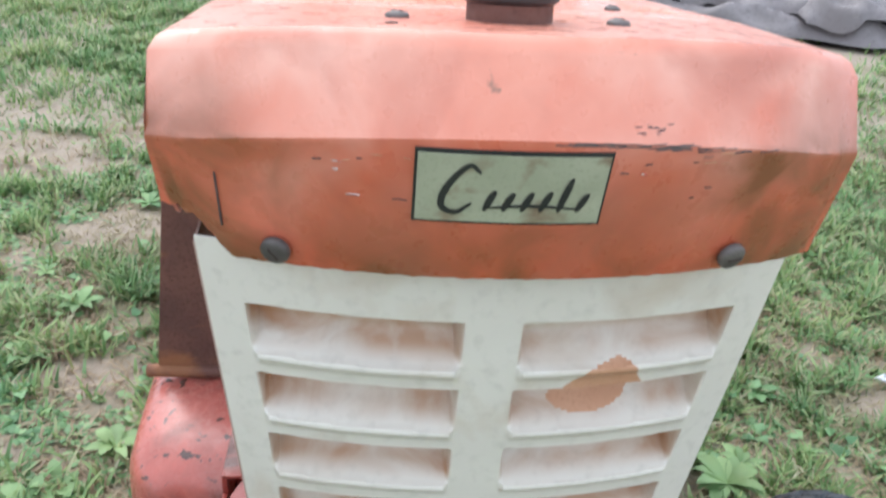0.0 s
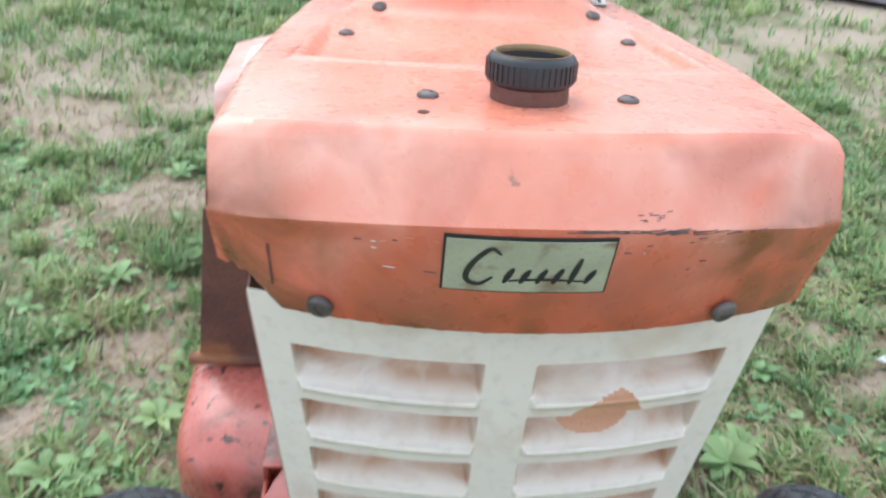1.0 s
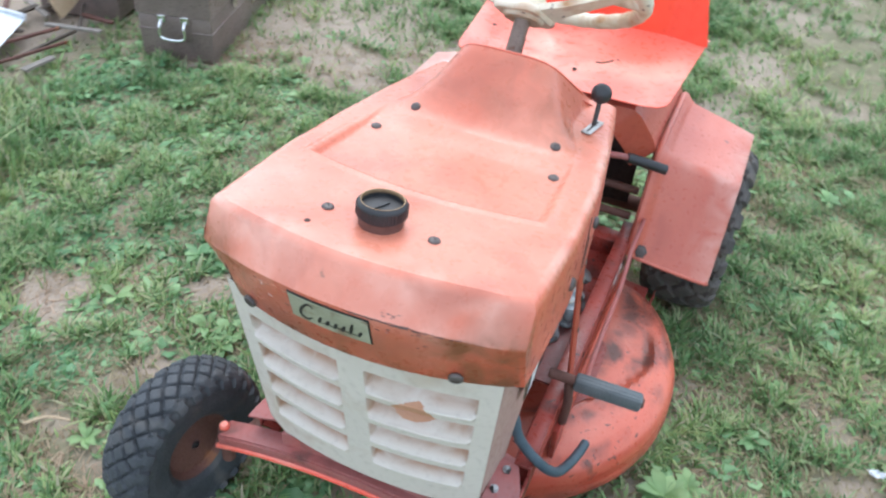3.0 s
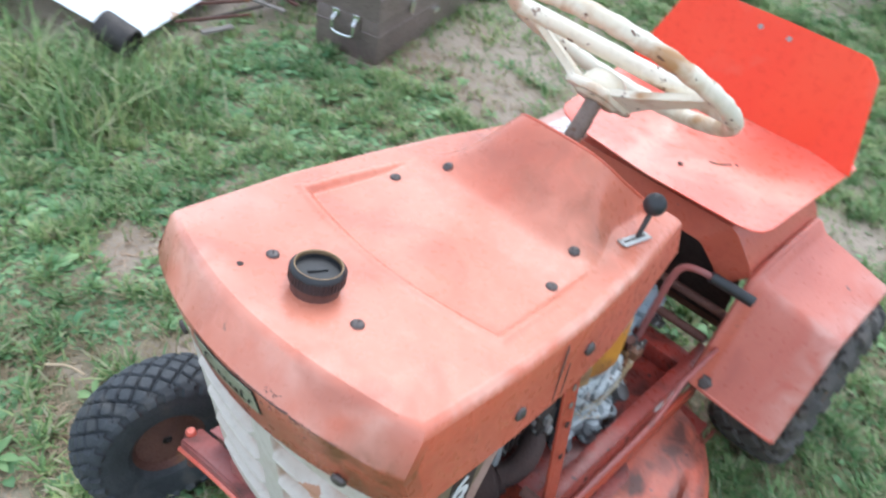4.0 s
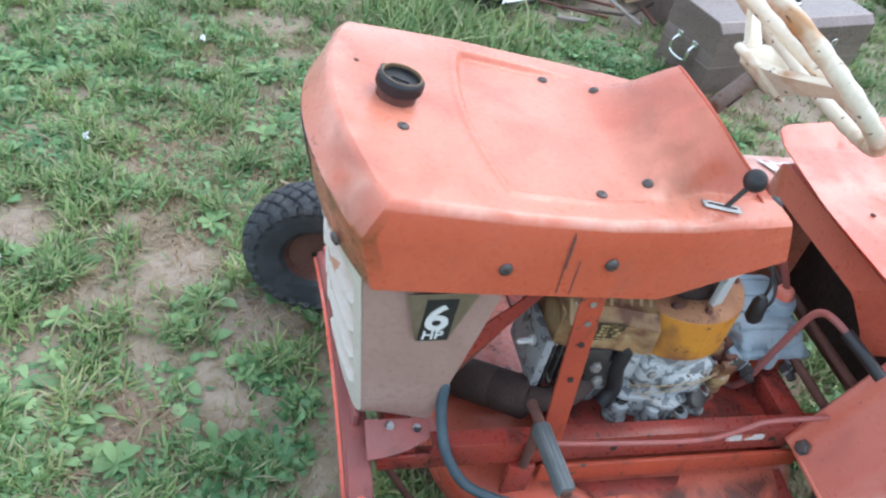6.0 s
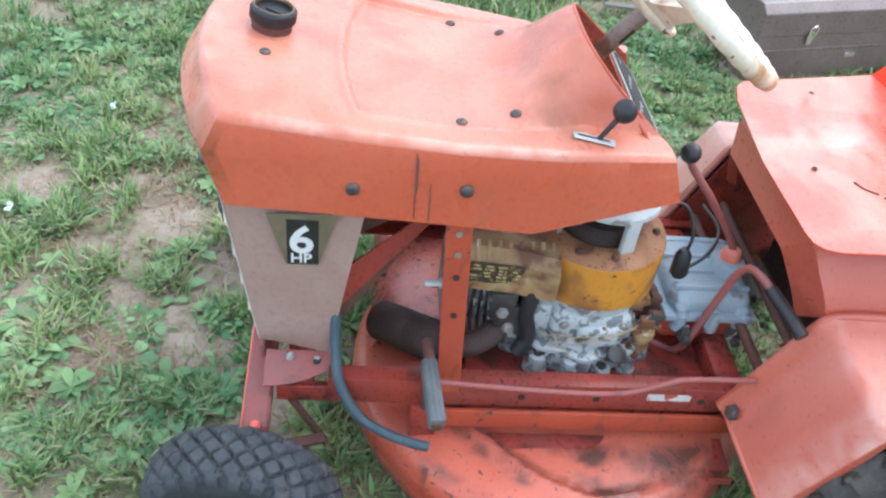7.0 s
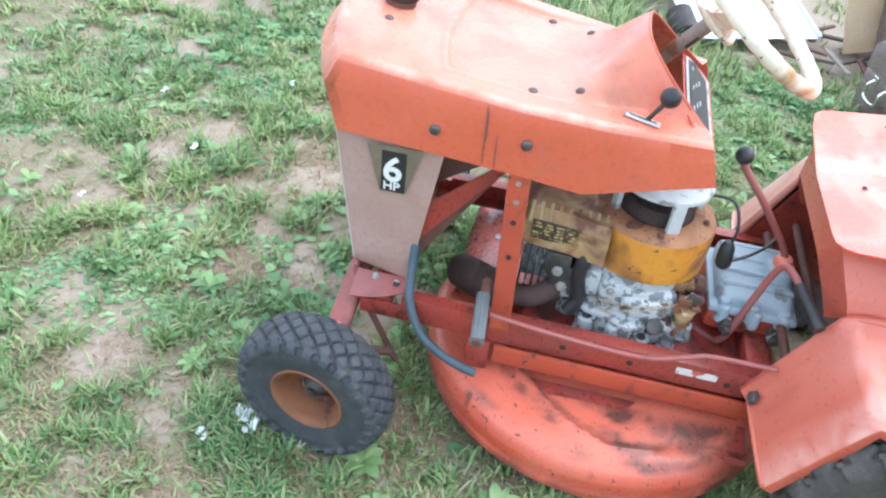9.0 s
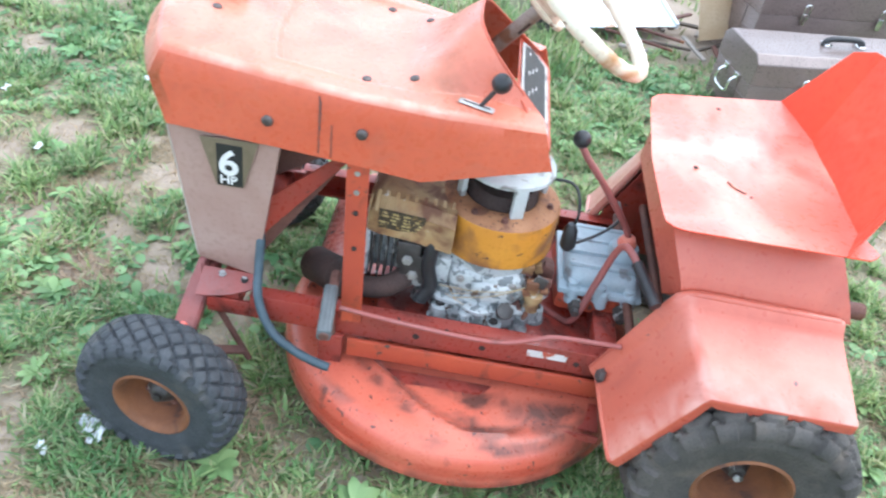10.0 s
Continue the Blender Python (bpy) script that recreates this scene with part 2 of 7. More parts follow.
M_PIPE = material("rusty_grey_tube", (0.20, 0.13, 0.10), (0.30, 0.24, 0.20), 20, 0.55, metal=0.3, bump=0.2,
                  stain=(0.16, 0.065, 0.03), stain_scale=24, stain_at=0.52)
M_HOSE = material("faded_blue_grey_hose", (0.055, 0.085, 0.105), (0.08, 0.115, 0.14), 18, 0.55, bump=0.05)
M_PADGREY = material("scuffed_grey_rubber", (0.10, 0.115, 0.12), (0.15, 0.165, 0.17), 22, 0.6, bump=0.15, stain=(0.04, 0.04, 0.04), stain_scale=20, stain_at=0.6)
M_BADGE = material("tarnished_pale_badge_foil", (0.36, 0.365, 0.26), (0.44, 0.44, 0.325), 25, 0.4, metal=0.15,
                   stain=(0.22, 0.14, 0.09), stain_scale=24, stain_at=0.54, stain_soft=0.15)
M_INK = material("black_print", (0.02, 0.02, 0.02), (0.03, 0.03, 0.028), 40, 0.5)
M_WHITEPRINT = material("white_print", (0.75, 0.75, 0.73), (0.82, 0.82, 0.80), 60, 0.5)
M_OLIVE = material("olive_backing", (0.20, 0.158, 0.100), (0.25, 0.20, 0.135), 40, 0.5, metal=0.2)
M_STICKER = material("worn_white_sticker", (0.70, 0.68, 0.66), (0.60, 0.57, 0.54), 40, 0.5, stain=(0.45, 0.10, 0.06), stain_scale=50, stain_at=0.56, stain_soft=0.02)
# near-black for screen and soil, and for the shade inside holes and openings
M_DARKHOLE = material("dark_recess_fill", (0.03, 0.018, 0.015), (0.05, 0.03, 0.025), 10, 0.8)
M_CHROME = material("bright_chromed_metal", (0.80, 0.80, 0.80), (0.86, 0.86, 0.86), 30, 0.18, metal=1.0)
M_TOOLBOX = material("brown_hammered_toolbox_paint", (0.185, 0.138, 0.124), (0.225, 0.172, 0.156), 10, 0.30, metal=0.15, bump=0.05, bump_scale=200, gloss_var=0.06, coat=0.4,
                     stain=(0.12, 0.096, 0.086), stain_scale=7, stain_at=0.6, stain_soft=0.2)
M_SHEET = material("glossy_white_enamel_sheet", (0.62, 0.66, 0.70), (0.70, 0.73, 0.76), 3, 0.14, bump=0.03,
                   stain=(0.42, 0.27, 0.18), stain_scale=6, stain_at=0.62, stain_soft=0.05)
M_PLY = material("raw_plywood", (0.46, 0.33, 0.20), (0.54, 0.41, 0.27), 9, 0.7, bump=0.1, stain=(0.30, 0.19, 0.11), stain_scale=9, stain_at=0.62, stain_soft=0.1)
M_STAVE = material("weathered_barrel_wood", (0.24, 0.15, 0.075), (0.33, 0.22, 0.12), 14, 0.75, bump=0.3, bump_scale=70, per_piece=0.25)
M_IRON = material("dark_iron_band", (0.05, 0.045, 0.042), (0.08, 0.07, 0.065), 20, 0.6, metal=0.5, bump=0.1)
M_TARP = material("faded_grey_brown_tarp", (0.155, 0.13, 0.13), (0.225, 0.195, 0.20), 3, 0.55, bump=0.3, bump_scale=25, stain=(0.30, 0.26, 0.25), stain_scale=4, stain_at=0.58, stain_soft=0.2)
M_CONCRETE = material("grey_concrete", (0.36, 0.35, 0.33), (0.44, 0.43, 0.41), 8, 0.85, bump=0.3, bump_scale=50)
M_CARDARK = material("dark_grey_car_paint", (0.035, 0.04, 0.045), (0.045, 0.05, 0.055), 3, 0.2, coat=0.6)
M_CARRED = material("red_car_paint", (0.40, 0.02, 0.03), (0.44, 0.03, 0.04), 3, 0.25, coat=0.6)
M_GLASS = material("dark_car_glass", (0.02, 0.022, 0.025), (0.025, 0.028, 0.03), 3, 0.08)
M_BIN = material("dark_grey_bin_plastic", (0.04, 0.042, 0.048), (0.055, 0.057, 0.062), 5, 0.5, bump=0.05)
M_BINRED = material("dull_red_plastic", (0.28, 0.03, 0.03), (0.34, 0.04, 0.04), 5, 0.5)
M_BINYEL = material("dull_yellow_plastic", (0.46, 0.34, 0.05), (0.52, 0.40, 0.07), 5, 0.5)
M_LUMBER = material("greyed_lumber", (0.22, 0.19, 0.165), (0.30, 0.265, 0.23), 8, 0.8, bump=0.2, per_piece=0.2)
M_SCRAP = material("dark_rotten_wood", (0.085, 0.065, 0.05), (0.14, 0.11, 0.085), 10, 0.85, bump=0.3, per_piece=0.3)
M_PINK = material("faded_pink_red_paint", (0.66, 0.09, 0.13), (0.72, 0.16, 0.18), 6, 0.5)
M_BLUE = material("pale_blue_paint", (0.30, 0.42, 0.48), (0.38, 0.50, 0.56), 6, 0.45)
M_REDHOSE = material("dull_red_garden_hose", (0.30, 0.10, 0.09), (0.36, 0.14, 0.12), 12, 0.5)
M_PAPER = material("crumpled_white_paper", (0.66, 0.68, 0.70), (0.76, 0.78, 0.80), 30, 0.7)
M_SCUFF = material("black_scuff_mark", (0.055, 0.045, 0.05), (0.16, 0.10, 0.09), 90, 0.6)


def foliage(name, colours, rough=0.55, through_leaf=0.25):
    """Leaf or blade: its tone drawn per leaf from a few greens."""
    m = bpy.data.materials.new(name)
    m.use_nodes = True
    n, l = m.node_tree.nodes, m.node_tree.links
    out = n["Principled BSDF"]
    geo = n.new("ShaderNodeNewGeometry")
    r = n.new("ShaderNodeValToRGB")
    r.color_ramp.interpolation = "LINEAR"
    while len(r.color_ramp.elements) < len(colours):
        r.color_ramp.elements.new(0.5)
    for i, c in enumerate(colours):
        r.color_ramp.elements[i].position = i / (len(colours) - 1)
        r.color_ramp.elements[i].color = (*c, 1)
    l.new(geo.outputs["Random Per Island"], r.inputs[0])
    area = n.new("ShaderNodeTexNoise")
    area.inputs["Scale"].default_value, area.inputs["Detail"].default_value = 2.6, 4.0
    l.new(n.new("ShaderNodeTexCoord").outputs["Object"], area.inputs["Vector"])
    swing = n.new("ShaderNodeMapRange")
    swing.inputs[1].default_value, swing.inputs[2].default_value, swing.inputs[3].default_value, swing.inputs[4].default_value = 0.32, 0.68, 0.462, 0.518
    l.new(area.outputs["Fac"], swing.inputs[0])
    tint = n.new("ShaderNodeHueSaturation")
    tint.inputs["Saturation"].default_value = 0.98
    l.new(swing.outputs[0], tint.inputs["Hue"])
    bright = n.new("ShaderNodeMapRange")
    bright.inputs[1].default_value, bright.inputs[2].default_value, bright.inputs[3].default_value, bright.inputs[4].default_value = 0.32, 0.68, 1.28, 0.90
    l.new(area.outputs["Fac"], bright.inputs[0])
    l.new(bright.outputs[0], tint.inputs["Value"])
    l.new(r.outputs[0], tint.inputs["Color"])
    r = tint
    l.new(r.outputs[0], out.inputs["Base Color"])
    out.inputs["Roughness"].default_value = rough
    thin = n.new("ShaderNodeBsdfTranslucent")
    l.new(r.outputs[0], thin.inputs["Color"])
    both = n.new("ShaderNodeMixShader")
    both.inputs[0].default_value = through_leaf
    l.new(out.outputs[0], both.inputs[1])
    l.new(thin.outputs[0], both.inputs[2])
    l.new(both.outputs[0], n["Material Output"].inputs["Surface"])
    return m


M_BLADE = foliage("lawn_grass_blades", [(0.085, 0.160, 0.055), (0.190, 0.325, 0.110), (0.125, 0.245, 0.085), (0.260, 0.375, 0.135), (0.32, 0.38, 0.170), (0.40, 0.37, 0.24)])
M_DRY = foliage("dry_straw", [(0.34, 0.27, 0.15), (0.28, 0.215, 0.125), (0.44, 0.36, 0.22)])
M_LEAF = foliage("broad_weed_leaves", [(0.085, 0.195, 0.075), (0.17, 0.33, 0.135), (0.28, 0.45, 0.20), (0.115, 0.255, 0.11)], 0.5)
M_WEED = foliage("broad_rosette_leaves", [(0.115, 0.215, 0.080), (0.18, 0.31, 0.115), (0.24, 0.39, 0.155), (0.15, 0.27, 0.10)], 0.5)
M_HEDGE = foliage("far_tree_leaves", [(0.06, 0.12, 0.035), (0.10, 0.19, 0.055), (0.15, 0.24, 0.08)], 0.6)

# ---- mesh building ----


def mesh_object(name, bm, mat, smooth=40.0):
    me = bpy.data.meshes.new(name)
    bmesh.ops.recalc_face_normals(bm, faces=bm.faces[:])
    bm.to_mesh(me)
    bm.free()
    me.materials.append(mat)
    if smooth:
        me.shade_smooth()
        me.set_sharp_from_angle(angle=radians(smooth))
    return new(name, me)


def part(name, bm, mat, parent, label="", smooth=40.0):
    ob = mesh_object(name, bm, mat, smooth)
    ob.parent = parent
    if label:
        ob["label"] = label
    return ob


def thing(name, label, category, m=None, group=""):
    ob = new(name)
    ob.empty_display_size = 0.1
    if m is not None:
        ob.matrix_basis = m
    return tagged(ob, label, category, group)


def box(size, centre=(0, 0, 0), bevel=0.004, m=None, bm=None, segments=2):
    """A box with rounded edges, turned by m and added to bm."""
    b = bmesh.new()
    bmesh.ops.create_cube(b, size=1.0)
    bmesh.ops.scale(b, vec=size, verts=b.verts)
    if bevel:
        bmesh.ops.bevel(b, geom=b.edges[:], offset=min(bevel, min(size) * 0.45), segments=segments, affect="EDGES", profile=0.5)
    bmesh.ops.transform(b, matrix=Matrix.Translation(centre) @ (m or Matrix.Identity(4)), verts=b.verts)
    return merged(b, bm)


def merged(b, bm):
    if bm is None:
        return b
    me = bpy.data.meshes.new("temporary")
    b.to_mesh(me)
    b.free()
    bm.from_mesh(me)
    bpy.data.meshes.remove(me)
    return bm


def lathe(profile, m=None, steps=40, bm=None, caps=True):
    """A turned form round z from (radius, height) pairs."""
    b = bmesh.new()
    rings = []
    for r, z in profile:
        rings.append([b.verts.new((r * math.cos(2 * math.pi * i / steps), r * math.sin(2 * math.pi * i / steps), z)) for i in range(steps)])
    for a, c in zip(rings, rings[1:]):
        for i in range(steps):
            j = (i + 1) % steps
            b.faces.new((a[i], a[j], c[j], c[i]))
    if caps:
        b.faces.new(rings[0][::-1])
        b.faces.new(rings[-1])
    if m is not None:
        bmesh.ops.transform(b, matrix=m, verts=b.verts)
    return merged(b, bm)


def along(a, b_):
    """A pose at a whose z axis points to b_."""
    d = Vector(b_) - Vector(a)
    return Matrix.Translation(a) @ d.to_track_quat("Z", "Y").to_matrix().to_4x4()


def rod(a, b_, r, r2=None, bm=None, steps=14):
    d = (Vector(b_) - Vector(a)).length
    r2 = r if r2 is None else r2
    e = min(r, r2) * 0.2
    return lathe([(r - e, 0), (r, e), (r2, d - e), (r2 - e, d)], along(a, b_), steps, bm)


def smooth_line(points, per=8):
    """Points on a Catmull-Rom line through the given ones."""
    p = [Vector(q) for q in points]
    p = [2 * p[0] - p[1], *p, 2 * p[-1] - p[-2]]
    out = []
    for i in range(1, len(p) - 2):
        for k in range(per):
            t = k / per
            out.append(0.5 * (2 * p[i] + (p[i + 1] - p[i - 1]) * t + (2 * p[i - 1] - 5 * p[i] + 4 * p[i + 1] - p[i + 2]) * t * t
                              + (3 * p[i] - 3 * p[i + 1] + p[i + 2] - p[i - 1]) * t ** 3))
    out.append(p[-2])
    return out


def tube(points, r, steps=12, bm=None, closed=False, curved=True, radius_at=None, flat=1.0):
    """A round bar along a line."""
    b = bmesh.new()
    line = smooth_line(points) if curved and not closed else [Vector(q) for q in points]
    rings, side = [], None
    count = len(line)
    for i, p in enumerate(line):
        ahead = (line[(i + 1) % count] - line[i - 1]) if closed else (line[min(i + 1, count - 1)] - line[max(i - 1, 0)])
        ahead.normalize()
        if side is None:
            side = ahead.orthogonal().normalized()
        side = (side - ahead * side.dot(ahead)).normalized()
        up = ahead.cross(side)
        rr = r * (radius_at(i / (count - 1)) if radius_at else 1)
        rings.append([b.verts.new(p + rr * (math.cos(2 * math.pi * k / steps) * side + flat * math.sin(2 * math.pi * k / steps) * up)) for k in range(steps)])
    pairs = list(zip(rings, rings[1:])) + ([(rings[-1], rings[0])] if closed else [])
    for n_pair, (a, c) in enumerate(pairs):
        shift = 0
        if closed and n_pair == len(pairs) - 1:
            shift = min(range(steps), key=lambda s: (a[0].co - c[s].co).length)
        for k in range(steps):
            b.faces.new((a[k], a[(k + 1) % steps], c[(k + 1 + shift) % steps], c[(k + shift) % steps]))
    if not closed:
        b.faces.new(rings[0][::-1])
        b.faces.new(rings[-1])
    return merged(b, bm)


def plate(outline, thick, m=None, bevel=0.0015, bm=None):
    """A flat plate of an outline in x, y, with thickness along z, turned by m."""
    b = bmesh.new()
    low = [b.verts.new((x, y, 0)) for x, y in outline]
    high = [b.verts.new((x, y, thick)) for x, y in outline]
    b.faces.new(low[::-1])
    b.faces.new(high)
    for i in range(len(outline)):
        j = (i + 1) % len(outline)
        b.faces.new((low[i], low[j], high[j], high[i]))
    if bevel:
        bmesh.ops.bevel(b, geom=b.edges[:], offset=bevel, segments=1, affect="EDGES")
    if m is not None:
        bmesh.ops.transform(b, matrix=m, verts=b.verts)
    return merged(b, bm)


def skin(rows, bm=None, close=False):
    """A sheet through rows of points, all of one length."""
    b = bmesh.new()
    v = [[b.verts.new(p) for p in row] for row in rows]
    for a, c in zip(v, v[1:]):
        for i in range(len(a) - (0 if close else 1)):
            j = (i + 1) % len(a)
            b.faces.new((a[i], a[j], c[j], c[i]))
    return merged(b, bm)


def thicken(b, depth):
    bmesh.ops.recalc_face_normals(b, faces=b.faces[:])
    bmesh.ops.solidify(b, geom=b.faces[:], thickness=depth)
    return b


def frame_of(origin, x_axis, y_axis):
    """A pose with given x and (about) y axes."""
    x = Vector(x_axis).normalized()
    z = x.cross(Vector(y_axis)).normalized()
    y = z.cross(x)
    m = Matrix((x, y, z)).transposed().to_4x4()
    return Matrix.Translation(origin) @ m


def lerp(a, b_, t):
    return a + (b_ - a) * t


def table_at(pairs, x):
    return float(np.interp(x, [p[0] for p in pairs], [p[1] for p in pairs]))


def ease(a, b_, x):
    t = min(1.0, max(0.0, (x - a) / (b_ - a)))
    return t * t * (3 - 2 * t)


def dome_bolt(parent, at, normal, r=0.0085, mat=None):
    """A dome-headed bolt."""
    m = Matrix.Translation(at) @ Vector(normal).to_track_quat("Z", "Y").to_matrix().to_4x4()
    b = lathe([(r, -0.002), (r, 0.0015), (r * 0.92, 0.0026), (r * 0.70, 0.0038), (r * 0.36, 0.0046), (r * 0.05, 0.0048)], m, 18)
    bolt = part("bolt", b, mat or M_BOLT, parent)
    part("slot", box((r * 1.0, 0.0016, 0.0014), (0, 0, 0), 0.0, m @ Matrix.Rotation(noise.noise(Vector(at) * 40) * 3, 4, "Z") @ Matrix.Translation((0, 0, 0.0042))), M_DARKHOLE, bolt, smooth=0)
    return bolt


def hex_bolt(parent, at, normal, r=0.008, mat=None):
    m = Matrix.Translation(at) @ Vector(normal).to_track_quat("Z", "Y").to_matrix().to_4x4()
    b = lathe([(r * 1.35, -0.001), (r * 1.35, 0.0015), (r, 0.0016), (r, 0.006), (r * 0.8, 0.0072)], m, 6)
    return part("bolt", b, mat or M_ZINC, parent, smooth=20)

# ---- the tractor ----
tractor = thing("lawn_tractor", "old faded orange six horsepower lawn tractor on patchy grass", "lawn tractor")

# hood: top with its pressed panel and the rising cowl, cut off slantwise at the back
HALF = [(-0.10, 0.228), (0.0, 0.233), (0.15, 0.235), (0.30, 0.226), (0.45, 0.207), (0.62, 0.174), (0.70, 0.162)]
HOOD_TOP = [(-0.12, 0.8345), (-0.09, 0.8315), (0.0, 0.8195), (0.15, 0.7985), (0.294, 0.7785), (0.377, 0.7725), (0.50, 0.7635), (0.65, 0.751)]
CUT = 1.358


def hood_height(x, y):
    half = table_at(HALF, y)
    z = table_at(HOOD_TOP, y) - table_at([(-0.1, 0.013), (0.0, 0.0105), (0.15, 0.005), (0.30, 0.002), (0.45, 0.005), (0.62, 0.008)], y) * (abs(x) / half) ** 4
    # pressed panel, a shallow step down with a rounded front edge
    front = 0.116 + 0.026 * (x / 0.18) ** 2
    side = 0.186 - 0.05 * max(0.0, y - 0.14)
    inside = min(ease(front - 0.005, front + 0.006, y), ease(side + 0.005, side - 0.006, abs(x)))
    z -= 0.0095 * inside * (1 - ease(0.24, 0.40, y))
    gap = min(y - front, side - abs(x))
    z += 0.0028 * math.exp(-((gap + 0.010) / 0.006) ** 2) * (1 - ease(0.20, 0.34, y))
    # cowl
    spread = 0.150 - 0.040 * ease(0.36, 0.50, y)
    rise = ease(0.345, 0.50, y) ** 1.15
    over = (1 - min(1.0, abs(x) / (spread + 0.026)) ** 3.6) ** 1.3
    z += 0.118 * rise * over
    return z


def hood():
    across, back = 150, 180
    grid = []
    for i in range(across + 1):
        s = -1 + 2 * i / across
        y_front = -0.090 + 0.046 * s * s + 0.008 * ease(0.86, 1.0, abs(s)) ** 2
        y_back = 0.6
        for _ in range(30):
            x = s * table_at(HALF, y_back)
            y_back = lerp(y_back, CUT - 0.006 + 0.018 * ease(0.10, 0.16, abs(x)) - hood_height(x, y_back), 0.5)
        column = []
        for j in range(back + 1):
            t = j / back
            y = lerp(y_front, y_back, t)
            x = s * table_at(HALF, y)
            column.append(Vector((x, y, hood_height(x, y))))
        grid.append(column)
    b = skin(grid)
    # rim of the top: left side from the back, the bowed front, right side to the back
    rim = [grid[0][j] for j in range(back, 0, -1)] + [grid[i][0] for i in range(across + 1)] + [grid[across][j] for j in range(1, back + 1)]
    count = len(rim)
    rows = [[] for _ in range(8)]
    bottom = [(-0.2, 0.662), (0.0, 0.660), (0.159, 0.653), (0.30, 0.638), (0.418, 0.617), (0.52, 0.640), (0.66, 0.674)]
    corner = back  # index of the left front corner on the rim
    for i, p in enumerate(rim):
        on_front = back <= i <= back + across
        sgn = -1 if p.x < 0 else 1
        c = grid[0 if sgn < 0 else across][0]
        end = grid[0 if sgn < 0 else across][back]
        s = p.x / c.x if on_front else 1.0
        near = ease(0.88, 1.0, abs(s)) if on_front else 1.0
        zb = table_at(bottom, p.y) + (0.007 * (1 - s * s) if on_front else 0.0)
        if p.x < -0.19 and p.y < 0.02:
            zb += ease(-0.19, -0.225, p.x) * ease(0.02, -0.02, p.y) * (0.034 + 0.012 * noise.noise((i * 0.9, 3, 1)))
        zb += 0.0012 * noise.noise((i * 0.35, 0, 5))
        z0, zc = p.z, 0.7785 - 0.0245 * s * s
        f_out = (0.0, 0.0062, 0.0115, lerp(0.0385, 0.0315, s * s), lerp(0.041, 0.034, s * s), lerp(0.041, 0.034, s * s), lerp(0.018, 0.010, s * s), lerp(0.0155, 0.008, s * s))
        s_out = (0.0, 0.0062, 0.0108, 0.0122, 0.0125, 0.0127, 0.0138, 0.014)
        f_z = (z0, z0 - 0.003, z0 - 0.0095, zc + 0.003, zc - 0.0005, zc - 0.004, zb + 0.008, zb)
        share = [0.0, 0.024, 0.085] + [(c.z - z) / (c.z - 0.662) for z in (0.757, 0.7535, 0.75)]
        s_z = [z0 + (zb - z0) * q for q in share] + [zb + 0.008, zb]
        for k in range(8):
            if on_front:
                q = (p.x + sgn * s_out[k] * near, p.y - f_out[k], max(lerp(f_z[k], s_z[k], near if k < 3 else 0.0), zb))
            else:
                t = (p.y - c.y) / (end.y - c.y)
                q = (p.x + sgn * s_out[k], p.y - f_out[k] * (1 - t) + t ** 8 * (z0 - max(s_z[k], zb)) * 0.36, max(s_z[k], zb))
            rows[k].append(q)
    skin(rows, b)
    arch = [grid[i][back] for i in range(across + 1) if grid[i][back].z > 0.775]
    rim_b = tube([p + Vector((0, -0.001, -0.0025)) for p in arch], 0.0030, 10, curved=False)
    bmesh.ops.remove_doubles(b, verts=b.verts, dist=0.0004)
    thicken(b, 0.0025)
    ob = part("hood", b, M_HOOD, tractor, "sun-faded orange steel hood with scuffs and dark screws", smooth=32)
    part("rolled_lip", rim_b, M_HOODIN, ob, smooth=50)
    return ob


hood_part = hood()
pale_mask = hood_part.data.attributes.new("rub", "FLOAT", "POINT")
pale_mask.data.foreach_set("value", [0.9 * math.exp(-((v.co.z - (table_at(HOOD_TOP, v.co.y) - table_at([(-0.1, 0.017), (0.0, 0.0145), (0.15, 0.010), (0.30, 0.007), (0.62, 0.012)], v.co.y))) / 0.0055) ** 2)
                                  * (abs(v.co.x) > table_at(HALF, v.co.y) - 0.006 or v.co.y < -0.04) * ease(0.56, 0.40, v.co.y) for v in hood_part.data.vertices])
# pale sky sheen put into the colour of the chamfer and front corner
pale = hood_part.data.attributes.new("pale_sheen", "FLOAT", "POINT")
pale.data.foreach_set("value", [min(1.0, (0.62 * ease(-0.035, -0.080, v.co.y) * ease(0.752, 0.765, v.co.z) * (0.45 + 0.55 * ease(0.0, 0.16, abs(v.co.x)))
                                         + 0.55 * math.exp(-(((v.co.x + 0.20) / 0.05) ** 2 + ((v.co.y - 0.0) / 0.07) ** 2)))) for v in hood_part.data.vertices])
# brown cowl smudges, plus shade put into the lower front band's colour
smudge_and_shade = hood_part.data.attributes.new("dirt_shade", "FLOAT", "POINT")
smudge_and_shade.data.foreach_set("value", [min(1.0, 0.55 * math.exp(-(((v.co.x - 0.045) / 0.085) ** 2 + ((v.co.y - 0.435) / 0.055) ** 2)) + 0.5 * math.exp(-(((v.co.x - 0.15) / 0.05) ** 2 + ((v.co.y - 0.40) / 0.10) ** 2))
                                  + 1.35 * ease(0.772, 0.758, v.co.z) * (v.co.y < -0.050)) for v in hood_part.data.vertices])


def on_hood(x, y):
    z = hood_height(x, y)
    n = Vector((hood_height(x - 0.004, y) - hood_height(x + 0.004, y), hood_height(x, y - 0.004) - hood_height(x, y + 0.004), 0.008)).normalized()
    return Vector((x, y, z)), n


